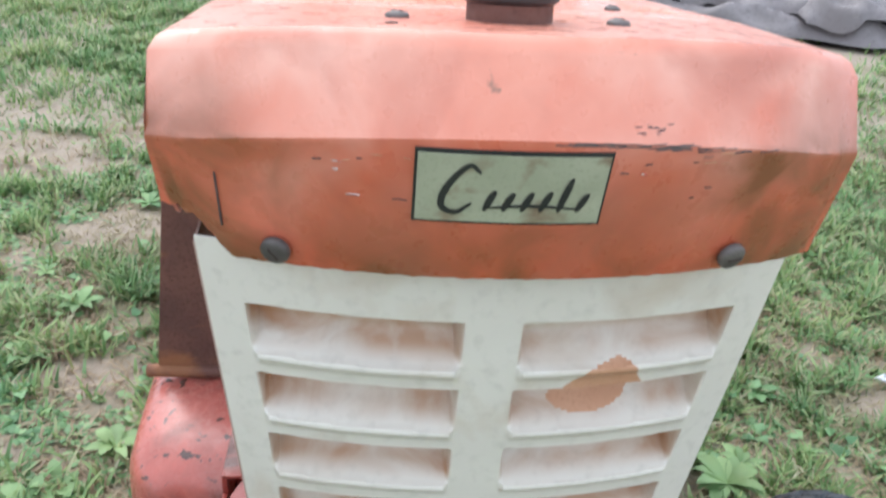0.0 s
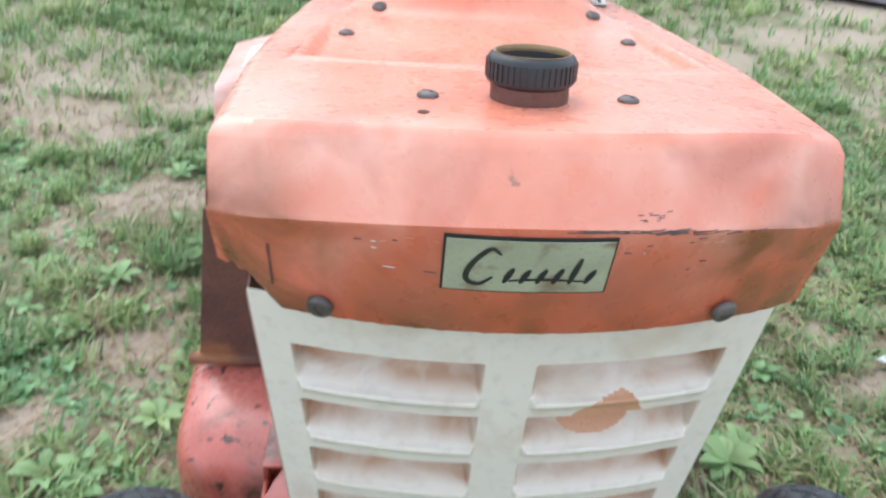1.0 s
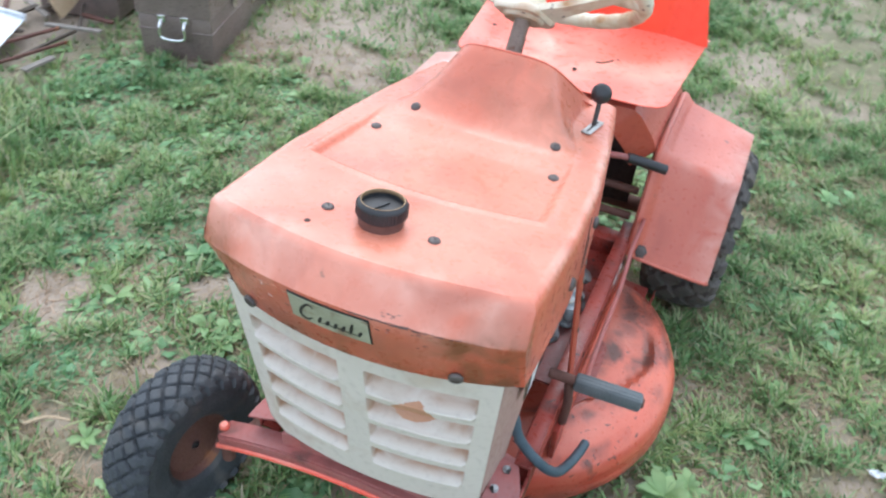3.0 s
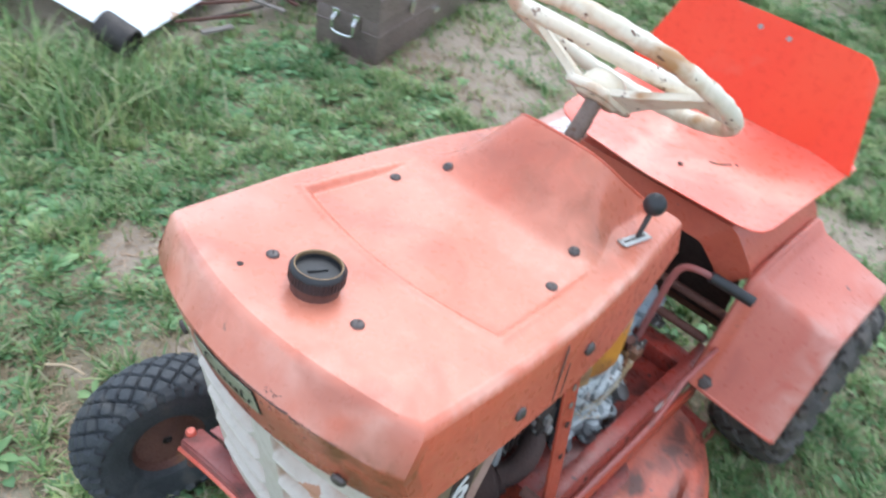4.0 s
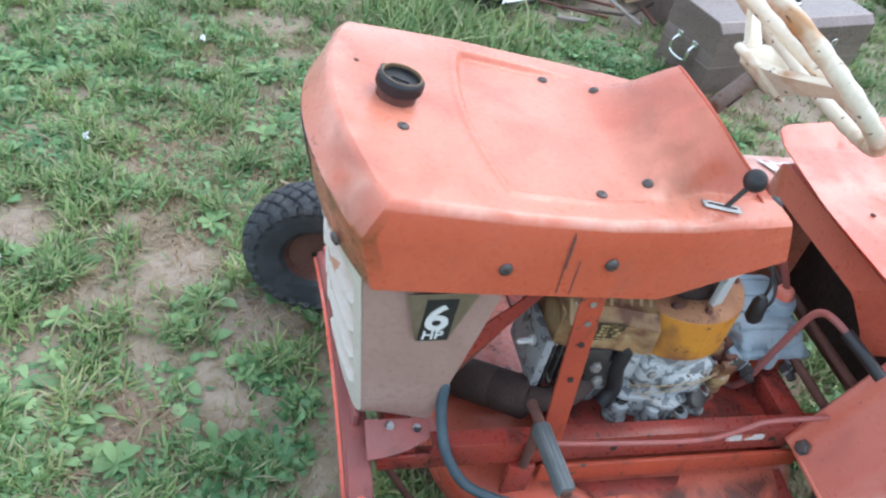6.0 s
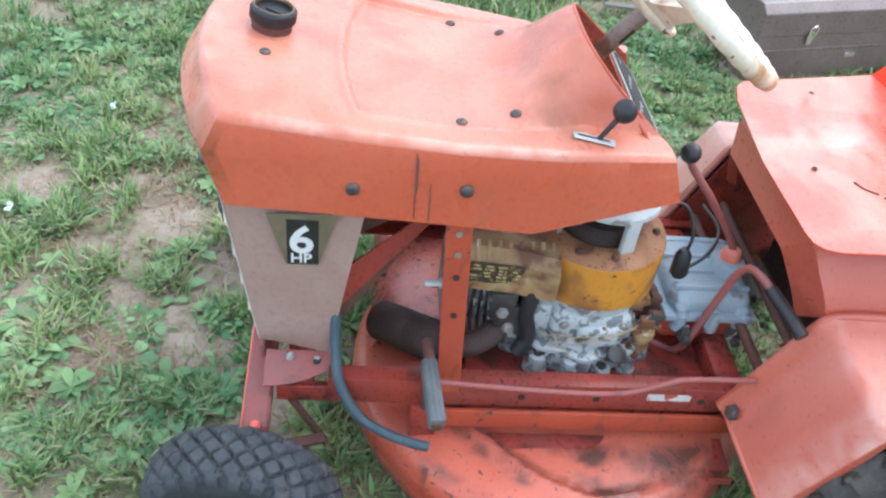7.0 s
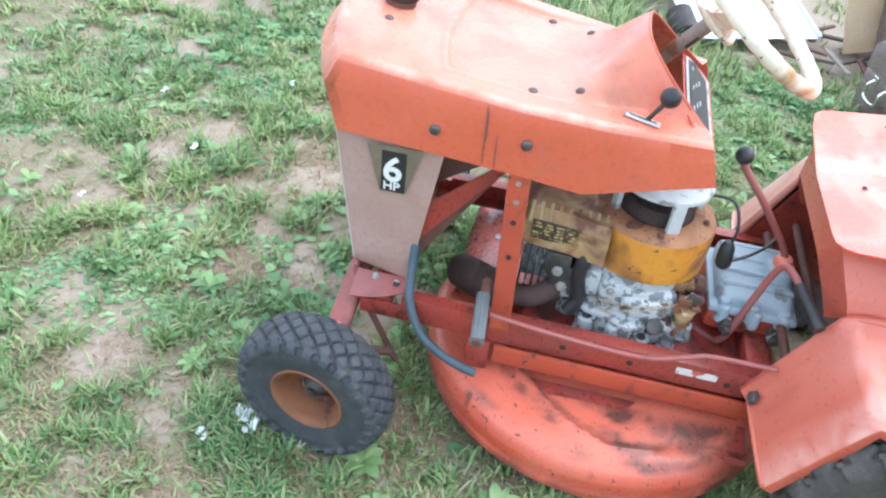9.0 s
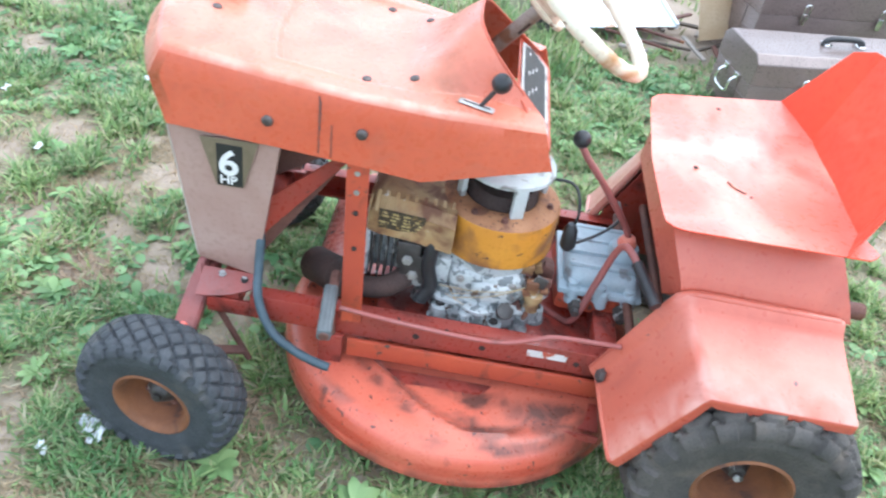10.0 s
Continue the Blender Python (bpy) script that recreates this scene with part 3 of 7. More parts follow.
for x, y in ((-0.080, -0.001), (0.080, 0.001), (-0.157, 0.294), (0.160, 0.294), (-0.122, 0.377), (0.136, 0.377)):
    at, n = on_hood(x, y)
    dome_bolt(hood_part, at, n, 0.0088)
at, n = on_hood(-0.085, -0.047)
part("screw_hole", lathe([(0.0045, 0), (0.0045, 0.0006), (0.003, 0.0008)], along(at, at + n), 12), M_DARKHOLE, hood_part)
for side in (-1, 1):
    dome_bolt(hood_part, (side * 0.161, -0.0885, 0.679), (side * 0.3, -1, -0.25), 0.0105)
    for y in (0.139, 0.305):
        x = table_at(HALF, y) + 0.0145
        dome_bolt(hood_part, (side * x, y, 0.704), (side, 0, 0.05), 0.0105)

# fuel cap in its neck
cap_at, cap_n = on_hood(0.0, 0.002)
cap_m = along(cap_at, cap_at + cap_n)
part("filler_neck", lathe([(0.031, -0.03), (0.031, 0.012), (0.029, 0.013), (0.029, -0.03)], cap_m, 32, caps=False), M_RUST, hood_part)
cap_profile = [(0.0285, 0.004), (0.0285, 0.010), (0.0345, 0.0145), (0.0350, 0.017), (0.0350, 0.031), (0.0335, 0.034), (0.0305, 0.0362),
               (0.0292, 0.0355), (0.0282, 0.027), (0.010, 0.0265), (0.001, 0.0265)]
cap = part("fuel_cap", lathe(cap_profile, cap_m, 48), M_BLACK, hood_part, "black ribbed fuel cap with a brassy worn lip")
ribs = bmesh.new()
for i in range(44):
    a = 2 * math.pi * i / 44
    box((0.0010, 0.0030, 0.0135), (0, 0, 0), 0, cap_m @ Matrix.Rotation(a, 4, "Z") @ Matrix.Translation((0.0354, 0, 0.0238)), ribs)
box((0.026, 0.004, 0.003), (0, 0, 0), 0.001, cap_m @ Matrix.Translation((0, 0, 0.0275)) @ Matrix.Rotation(1.2, 4, "Z"), ribs)
part("cap_ribs", ribs, M_BLACK, hood_part, smooth=20)
part("cap_lip", lathe([(0.0300, 0.0358), (0.0306, 0.0368), (0.0292, 0.0368), (0.0282, 0.0345), (0.0284, 0.0315)], cap_m, 40, caps=False), M_BRASS, hood_part)

# scuffs on the front edge, thin worn marks
def front_point(x, z):
    """On the lower and upper front faces of the hood: place and normal."""
    s = x / table_at(HALF, -0.05)
    y_rim = -0.090 + 0.046 * s * s
    zc = 0.7785 - 0.0245 * s * s
    out = table_at([(0.668, lerp(0.0155, 0.008, s * s)), (zc - 0.004, lerp(0.041, 0.034, s * s)), (zc - 0.0005, lerp(0.041, 0.034, s * s)), (zc + 0.003, lerp(0.0385, 0.0315, s * s)), (0.8255, 0.008), (0.830, 0.0)], z)
    flat = Vector((2 * 0.046 * s / 0.232, -1, 0)).normalized()
    return Vector((x, y_rim - out, z)), (flat + Vector((0, 0, -0.24 if z < zc - 0.002 else 0.65))).normalized()


def front_strip(name, x0, x1, z0, z1, mat, parent, lift=0.0008, n=24, fray=0.0, label=""):
    rows = [[], []]
    for i in range(n + 1):
        x = lerp(x0, x1, i / n)
        for row, z in ((rows[0], z0), (rows[1], z1)):
            zz = z + fray * noise.noise((x * 160, z * 90, 2))
            p, nn = front_point(x, zz)
            row.append(p + nn * lift)
    b = skin(rows)
    thicken(b, 0.0006)
    return part(name, b, mat, parent, label)


scuff_rng = random.Random(12)
for k in range(30):
    x = scuff_rng.triangular(0.0, 0.172, 0.09)
    zc = 0.7785 - 0.0245 * (x / 0.23) ** 2
    z, ln, th = zc - 0.0030 + scuff_rng.uniform(-0.0012, 0.0016), scuff_rng.uniform(0.006, 0.030), scuff_rng.uniform(0.0003, 0.0009)
    front_strip("scuff", x, x + ln, z, z + th, M_SCUFF, hood_part, 0.0004, 8, 0.0006)
for k in range(14):
    x, z = 0.052 + 0.036 * scuff_rng.random(), 0.779 + 0.008 * scuff_rng.random()
    front_strip("scuff", x, x + scuff_rng.uniform(0.002, 0.005), z, z + scuff_rng.uniform(0.0002, 0.0005), M_SCUFF, hood_part, 0.0004, 3, 0.0008)
for k in range(8):
    x, z = 0.028 + 0.034 * scuff_rng.random(), 0.8215 + 0.003 * scuff_rng.random()
    front_strip("scuff", x, x + scuff_rng.uniform(0.005, 0.014), z, z + 0.0007, M_SCUFF, hood_part, 0.0004, 6, 0.0004)
for k in range(22):
    x, z = scuff_rng.choice([-0.135, -0.105, -0.085, 0.060, 0.12]) + scuff_rng.uniform(-0.015, 0.015), scuff_rng.uniform(0.730, 0.768)
    front_strip("scratch", x, x + scuff_rng.uniform(0.003, 0.010), z, z + scuff_rng.uniform(0.0003, 0.0008), scuff_rng.choice([M_PEEL, M_SCUFF, M_STICKER]), hood_part, 0.0004, 4, 0.0012)
front_strip("dent_line", -0.1985, -0.1972, 0.690, 0.735, M_SCUFF, hood_part, 0.0008, 3, 0.001)

for y, z0, z1 in ((0.229, 0.652, 0.768), (0.2305, 0.700, 0.760), (0.252, 0.648, 0.715)):
    x = table_at(HALF, y) + 0.0137
    part("crease_mark", box((0.0012, 0.0016, z1 - z0), (x, y, (z0 + z1) / 2), 0.0003, Matrix.Rotation(0.03, 4, "X")), M_SCUFF, hood_part)
# badge, with the maker's script as plain strokes
badge = front_strip("badge", -0.071, 0.051, 0.7165, 0.7715, M_INK, hood_part, 0.0008, 20, label="tarnished pale name badge with a black rim")
front_strip("badge_face", -0.0690, 0.0490, 0.7190, 0.7690, M_BADGE, hood_part, 0.0022, 20)


def stroke(points, width):
    line = smooth_line([(p[0] * 1.0, 0, ZB + (p[1] - ZB) * 1.3) for p in points], 6)
    b = bmesh.new()
    last = None
    for i, q in enumerate(line):
        t = i / (len(line) - 1)
        d = line[min(i + 1, len(line) - 1)] - line[max(i - 1, 0)]
        side = Vector((-d.z, 0, d.x)).normalized() * width * (0.35 + 0.65 * math.sin(math.pi * min(1, max(0, t))) ** 0.7)
        pair = []
        for sgn in (-1, 1):
            c = q + side * sgn
            p, nn = front_point(c.x, c.z)
            pair.append(b.verts.new(p + nn * 0.0036))
        if last:
            b.faces.new((last[0], last[1], pair[1], pair[0]))
        last = pair
    return part("badge_stroke", b, M_INK, hood_part)


ZB = 0.7290
stroke([(-0.030, ZB + 0.021), (-0.038, ZB + 0.025), (-0.050, ZB + 0.013), (-0.053, ZB + 0.002), (-0.044, ZB - 0.002), (-0.034, ZB + 0.004)], 0.0022)
for k, top in enumerate((0.0115, 0.0105, 0.0110, 0.0115, 0.0195, 0.0105)):
    x = -0.026 + k * 0.0118
    stroke([(x, ZB - 0.0005), (x + 0.0030, ZB + top * 0.5), (x + 0.0062, ZB + top)], 0.0024)
stroke([(-0.026, ZB + 0.0012), (0.004, ZB + 0.0030), (0.036, ZB + 0.0012)], 0.0012)

# cowl mouth: lip, dark inside, dash plate
dash_m = frame_of((0, 0.598, CUT - 0.598 - 0.014), (-1, 0, 0), (0, -1, 1))
part("dash_backing", plate([(-0.170, -0.066), (0.170, -0.066), (0.166, -0.020), (0.146, 0.012), (0.120, 0.046), (-0.120, 0.046), (-0.146, 0.012), (-0.168, -0.020)], 0.003, dash_m @ Matrix.Translation((0, 0, -0.004))), M_HOODIN, tractor, "orange rear face of the hood")
dash = part("dash_plate", plate([(-0.140, -0.052), (0.140, -0.052), (0.136, 0.012), (0.108, 0.040), (-0.108, 0.040), (-0.136, 0.012)], 0.0025, dash_m), M_ALU, tractor, "silver dash plate with a black printed field")
part("dash_print", plate([(-0.122, -0.038), (0.122, -0.038), (0.122, 0.008), (0.100, 0.032), (-0.100, 0.032), (-0.122, 0.008)], 0.0012, dash_m @ Matrix.Translation((0, 0, 0.0028)), 0.0003), M_INK, dash)
for k in range(7):
    part("lettering_bar", box((0.018, 0.0022, 0.0006), (0, 0, 0), 0, dash_m @ Matrix.Translation((-0.085 + 0.028 * k, 0.018 - 0.012 * (k % 3), 0.0044))), M_WHITEPRINT, dash)

# throttle: slotted plate, lever, ball knob
slot_at, slot_n = on_hood(0.170, 0.494)
slot_m = frame_of(slot_at + slot_n * 0.0015, (0.16, 1, -0.1), (-1, 0.16, 0))
throttle = part("throttle_plate", plate([(-0.033, -0.009), (0.033, -0.009), (0.033, 0.009), (-0.033, 0.009)], 0.0025, slot_m), M_ALU, tractor, "bare metal throttle slot plate")
part("slot", plate([(-0.025, -0.0018), (0.025, -0.0018), (0.025, 0.0018), (-0.025, 0.0018)], 0.0008, slot_m @ Matrix.Translation((0, 0, 0.0026)), 0.0002), M_DARKHOLE, throttle)
part("lever", rod(slot_at + Vector((0, 0.004, -0.005)), (0.168, 0.525, 0.802), 0.004, 0.0045), M_IRON, throttle)
ball = [(0.006, -0.017)] + [(0.0185 * math.cos(a), 0.0185 * math.sin(a)) for a in np.linspace(-1.15, 1.5, 12)]
part("knob", lathe(ball, along((0.167, 0.531, 0.812), (0.166, 0.54, 0.832)), 28), M_BLACK, throttle, "black ball knob")

# steering: column, hub, spokes, rim
HUB = Vector((-0.010, 0.589, 0.896))
AXIS = Vector((-0.01, 0.62, 0.785)).normalized()
column = part("steering_column", rod(HUB - AXIS * 0.30, HUB - AXIS * 0.004, 0.0145, steps=20), M_PIPE, tractor, "rusty bare steel steering column")
part("column_slot", box((0.006, 0.002, 0.03), (0, 0, 0), 0.0006, along(HUB - AXIS * 0.055, HUB) @ Matrix.Rotation(-1.2, 4, "Z") @ Matrix.Translation((0, -0.0146, 0))), M_DARKHOLE, column)
RIM_R, RIM_UP = 0.203, 0.066
wheel_m = frame_of(HUB, (1, 0, 0), Vector((0, 0.785, -0.62)))
if (wheel_m.to_3x3() @ Vector((0, 0, 1))).dot(AXIS) < 0:
    wheel_m = frame_of(HUB, (1, 0, 0), Vector((0, -0.785, 0.62)))
ring = [wheel_m @ Vector((RIM_R * math.cos(2 * math.pi * i / 180), RIM_R * math.sin(2 * math.pi * i / 180), RIM_UP)) for i in range(276)]
steering = part("steering_wheel", tube(ring, 0.0142, 14, closed=True, curved=False, radius_at=lambda t: 1 + 0.060 * math.cos(2 * math.pi * 46 * t)), M_IVORY, tractor, "yellowed ivory steering wheel with rust stains")
hub_b = lathe([(0.034, -0.012), (0.040, -0.006), (0.040, 0.012), (0.036, 0.024), (0.030, 0.034), (0.024, 0.038), (0.006, 0.039)], wheel_m, 24)
part("hub", hub_b, M_IVORY, steering)
DOWN = Vector((0, 0.785, -0.62))
for sgn in (-1, 1):
    out = (Vector((0.178, 0, 0)) + DOWN * -0.045).normalized() * sgn
    across = AXIS.cross(out).normalized()
    p0 = HUB + out * 0.040
    p1 = HUB + out * (RIM_R - 0.004) + AXIS * (RIM_UP - 0.004)
    ln = (p1 - p0).length
    part("spoke", plate([(0, -0.040), (0.045, -0.018), (ln, -0.014), (ln, 0.014), (0.045, 0.018), (0, 0.040)], 0.012, frame_of(p0, p1 - p0, across), 0.003), M_IVORY, steering)
plate_b = plate([(-0.046, -0.040), (-0.030, -0.052), (0.030, -0.052), (0.046, -0.040), (0.046, 0.040), (0.030, 0.052), (-0.030, 0.052), (-0.046, 0.040)], 0.014, frame_of(HUB - AXIS * 0.006, (Vector((0.178, 0, 0)) + DOWN * -0.045), AXIS.cross(Vector((0.178, 0, 0)) + DOWN * -0.045)), 0.003)
part("hub_plate", plate_b, M_IVORY, steering)

# grille: bowed white panel with two columns of four louvres
SLOTS = [(0.6138, 0.5724), (0.5445, 0.5044), (0.4753, 0.4363), (0.4061, 0.3682)]


def grille_place(u, v, depth=0.0):
    """u across -1..1, v from 0 at the bottom to 1 at the top."""
    round_off = max(0.0, 1 - v / 0.10) ** 2
    half = lerp(0.198, 0.2215, v) - 0.030 * round_off
    x = u * half
    z = lerp(0.299, 0.674, v)
    y = lerp(-0.036, -0.0895, v) + 0.030 * (x / 0.2165) ** 2 + depth
    return Vector((x, y, z))


def grille():
    cols, rows_n = 240, 300
    rows = []
    for j in range(rows_n + 1):
        v = j / rows_n
        row = []
        for i in range(cols + 1):
            u = -1 + 2 * i / cols
            p = grille_place(u, v)
            depth = 0.0
            for top, low in SLOTS:
                lo = 0.0265 if p.x < 0 else 0.0190
                hi = table_at([(0.368, 0.171), (0.616, 0.188)], p.z)
                bow = 0.004 * (1 - (p.x / 0.2) ** 2)
                top_e, low_e = top - bow + 0.004, low - bow + 0.002
                side_in = min(ease(lo - 0.001, lo + 0.004, abs(p.x)), ease(hi + 0.001, hi - 0.004, abs(p.x)))
                if low_e < p.z < top_e + 0.003:
                    f = (p.z - low_e) / (top_e - low_e)
                    shape = ease(-0.15, 0.55, f) * (1 - ease(0.95, 1.04, f))
                    depth = max(depth, 0.027 * side_in * shape)
                # each louvre's lower lip stands a little proud
                depth -= 0.0065 * side_in * math.exp(-((p.z - low_e + 0.004) / 0.007) ** 2)
            row.append(grille_place(u, v, depth))
        rows.append(row)
    b = skin(rows)
    thicken(b, 0.0018)
    return part("grille", b, M_GRILLE, tractor, "aged white pressed-steel grille with louvres", smooth=35)


grille_part = grille()
patch = [(0.052, 0.533), (0.060, 0.550), (0.078, 0.566), (0.096, 0.577), (0.1035, 0.578), (0.113, 0.568), (0.124, 0.549), (0.122, 0.532), (0.108, 0.520), (0.092, 0.515), (0.075, 0.515), (0.061, 0.522)]


def in_patch(x, z):
    inside = False
    for (x0, z0), (x1, z1) in zip(patch, patch[1:] + patch[:1]):
        if (z0 > z) != (z1 > z) and x < (x1 - x0) * (z - z0) / (z1 - z0) + x0:
            inside = not inside
    return inside


grille_part.data.materials.append(M_PEEL)
for face in grille_part.data.polygons:
    c = face.center
    sunk = c.y - grille_place(c.x / 0.21, (c.z - 0.299) / 0.375).y
    if in_patch(c.x, c.z + 0.7 * sunk):
        face.material_index = 1


def dust_at(c):
    """Tan dust lying in the louvres."""
    most = 0.0
    for top, low in SLOTS:
        bow = 0.004 * (1 - (c.x / 0.2) ** 2)
        f = (c.z - (low - bow + 0.002)) / (top - low + 0.002)
        lo, hi = (0.0265 if c.x < 0 else 0.0190), table_at([(0.368, 0.171), (0.616, 0.188)], c.z)
        inside = ease(lo - 0.002, lo + 0.002, abs(c.x)) * ease(hi + 0.002, hi - 0.002, abs(c.x))
        ends = max(math.exp(-((abs(c.x) - lo) / 0.012) ** 2), math.exp(-((abs(c.x) - hi) / 0.012) ** 2))
        most = max(most, inside * (0.85 + 0.5 * ends) * ease(-0.02, 0.30, f) * (f < 1.02))
    return min(1.0, most)


dust = grille_part.data.attributes.new("dirt_shade", "FLOAT", "POINT")
dust.data.foreach_set("value", [dust_at(v.co) for v in grille_part.data.vertices])

# side panels between grille and chassis, with the power badge on the open side
for side in (-1, 1):
    top_b, low_b = Vector((side * 0.232, 0.162, 0.664)), Vector((side * 0.204, 0.108, 0.300))
    rows = []
    for j in range(13):
        t = j / 12
        bulge = 0.012 * math.sin(math.pi * t)
        f = grille_place(side, lerp(0.985, 0.0, t)) + Vector((0, 0.003, -0.006 * t))
        e = top_b.lerp(low_b, t)
        rows.append([f + Vector((-side * 0.012, -0.001, 0)), f] + [f.lerp(e, k / 6) + Vector((side * bulge * 0.4 * math.sin(math.pi * k / 6), 0, 0)) for k in range(1, 7)] + [e + Vector((-side * 0.012, 0.0, 0))])
    b = skin(rows)
    thicken(b, 0.0018 if side > 0 else -0.0018)
    panel = part("side_panel", b, M_PANEL, tractor, "dusty beige sheet side panel")
    if side > 0:
        power_m = frame_of((0.2315, 0.0665, 0.5845), (-0.02, 1, 0.0), (0.06, 0.0, 1))
        part("badge_backing", plate([(-0.054, 0.056), (0.054, 0.060), (0.024, -0.050), (-0.026, -0.050)], 0.0012, power_m, 0.0004), M_OLIVE, panel, "olive tapered badge backing")
        part("badge_plate", plate([(-0.024, -0.047), (0.024, -0.047), (0.024, 0.047), (-0.024, 0.047)], 0.0012, power_m @ Matrix.Translation((0, 0, 0.0014)), 0.0004), M_INK, panel, "black power badge")
        for words, size, dx, dz in (("6", 0.078, -0.0215, -0.020), ("HP", 0.027, -0.0195, -0.042)):
            curve = bpy.data.curves.new("power_lettering", "FONT")
            curve.body, curve.size, curve.extrude, curve.offset = words, size, 0.0004, size * 0.021
            holder = bpy.data.objects.new("power_lettering", curve)
            flat_mesh = bpy.data.meshes.new_from_object(holder)
            flat_mesh.materials.clear()
            flat_mesh.materials.append(M_WHITEPRINT)
            bpy.data.objects.remove(holder)
            lettering = new("power_lettering", flat_mesh)
            lettering.parent = panel
            lettering.matrix_basis = power_m @ Matrix.Translation((dx, dz, 0.0032))
            lettering["label"] = "white power rating lettering"

# chassis
for side in (-1, 1):
    rail = bmesh.new()
    box((0.006, 0.81, 0.062), (side * 0.252, 0.515, 0.258), 0.0015, None, rail)
    box((0.006, 0.09, 0.038), (side * 0.252, 0.065, 0.246), 0.0015, None, rail)
    box((0.032, 0.81, 0.005), (side * 0.2380, 0.515, 0.2865), 0.0015, None, rail)
    box((0.040, 0.90, 0.005), (side * 0.232, 0.47, 0.2295), 0.0015, None, rail)
    rail_part = part("frame_rail", rail, M_FRAME, tractor, "grimy dark red channel frame rail")
    rows = [[(side * lerp(0.198, 0.262 - 0.036 * t * t, k / 4), lerp(-0.002, 0.120, t), lerp(0.297, 0.297 - 0.37 * (0.064 - 0.036 * t * t), k / 4)) for k in range(5)] for t in (0.0, 0.2, 0.4, 0.6, 0.8, 1.0)]
    b = skin(rows)
    thicken(b, 0.004)
    part("gusset", b, M_AXLE, rail_part, "pinkish red corner gusset", smooth=25)
    for x, y in ((0.210, 0.040), (0.216, 0.088)):
        hex_bolt(rail_part, (side * x, y, 0.299 - 0.37 * (x - 0.198)), (side * 0.35, 0, 0.93), 0.0062, M_OIL)
    for y in (0.46, 0.60, 0.80):
        part("hole", lathe([(0.007, 0), (0.007, 0.001)], along((side * 0.2551, y, 0.255), (side * 0.27, y, 0.255)), 14), M_DARKHOLE, rail_part)
    if side > 0:
        part("decal", plate([(-0.042, -0.009), (0.042, -0.009), (0.042, 0.009), (-0.042, 0.009)], 0.0008, frame_of((0.2556, 0.735, 0.266), (0, 1, 0), (0, 0, 1)), 0.0002), M_STICKER, rail_part, "worn white warning sticker with unreadable print")
part("engine_plate", box((0.49, 0.47, 0.006), (0, 0.60, 0.2335), 0.001), M_FRAME, tractor, "grimy red engine mounting plate")
for y, w in ((0.06, 0.05), (0.86, 0.05)):
    part("cross_member", box((0.49, w, 0.05), (0, y, 0.255), 0.004), M_FRAME, tractor)

# front axle with king pins
axle = bmesh.new()
line = [(x, -0.012, 0.204 + 0.052 * (1 - (abs(x) / 0.32) ** 2)) for x in np.linspace(-0.315, 0.315, 15)]
rows = [[(x, y - 0.023, z - 0.015), (x, y - 0.023, z + 0.015), (x, y + 0.023, z + 0.015), (x, y + 0.023, z - 0.015)] for x, y, z in line]
skin(rows, axle, close=True)
axle.faces.new([v for v in axle.verts[:4]])
axle.verts.ensure_lookup_table()
axle.faces.new([axle.verts[len(axle.verts) - 4 + i] for i in range(4)])
bmesh.ops.bevel(axle, geom=[e for e in axle.edges if e.is_manifold and e.calc_face_angle(0) > 1.0], offset=0.004, segments=2, affect="EDGES")
axle_part = part("front_axle", axle, M_AXLE, tractor, "dull red bowed front axle beam")
part("axle_lip", tube([(x, y - 0.024, z - 0.011) for x, y, z in line], 0.0050, 8), M_SEAT, axle_part, "bright red worn lower lip")
for side in (-1, 1):
    king = rod((side * 0.312, -0.012, 0.130), (side * 0.312, -0.012, 0.224), 0.013)
    part("king_pin", king, M_RUST, axle_part)
    part("king_cap", lathe([(0.010, 0), (0.010, 0.006), (0.007, 0.010)], Matrix.Translation((side * 0.312, -0.012, 0.223)), 16), M_SEAT, axle_part, "bright red painted pin head")
    part("steering_arm", box((0.022, 0.13, 0.010), (side * 0.300, 0.045, 0.158), 0.003, Matrix.Rotation(side * 0.25, 4, "Z")), M_RUST, axle_part)
part("cross_plate", box((0.36, 0.010, 0.050), (0, -0.012, 0.262), 0.003), M_AXLE, tractor, "dull red front cross plate")


# wheels
TYRES = {}


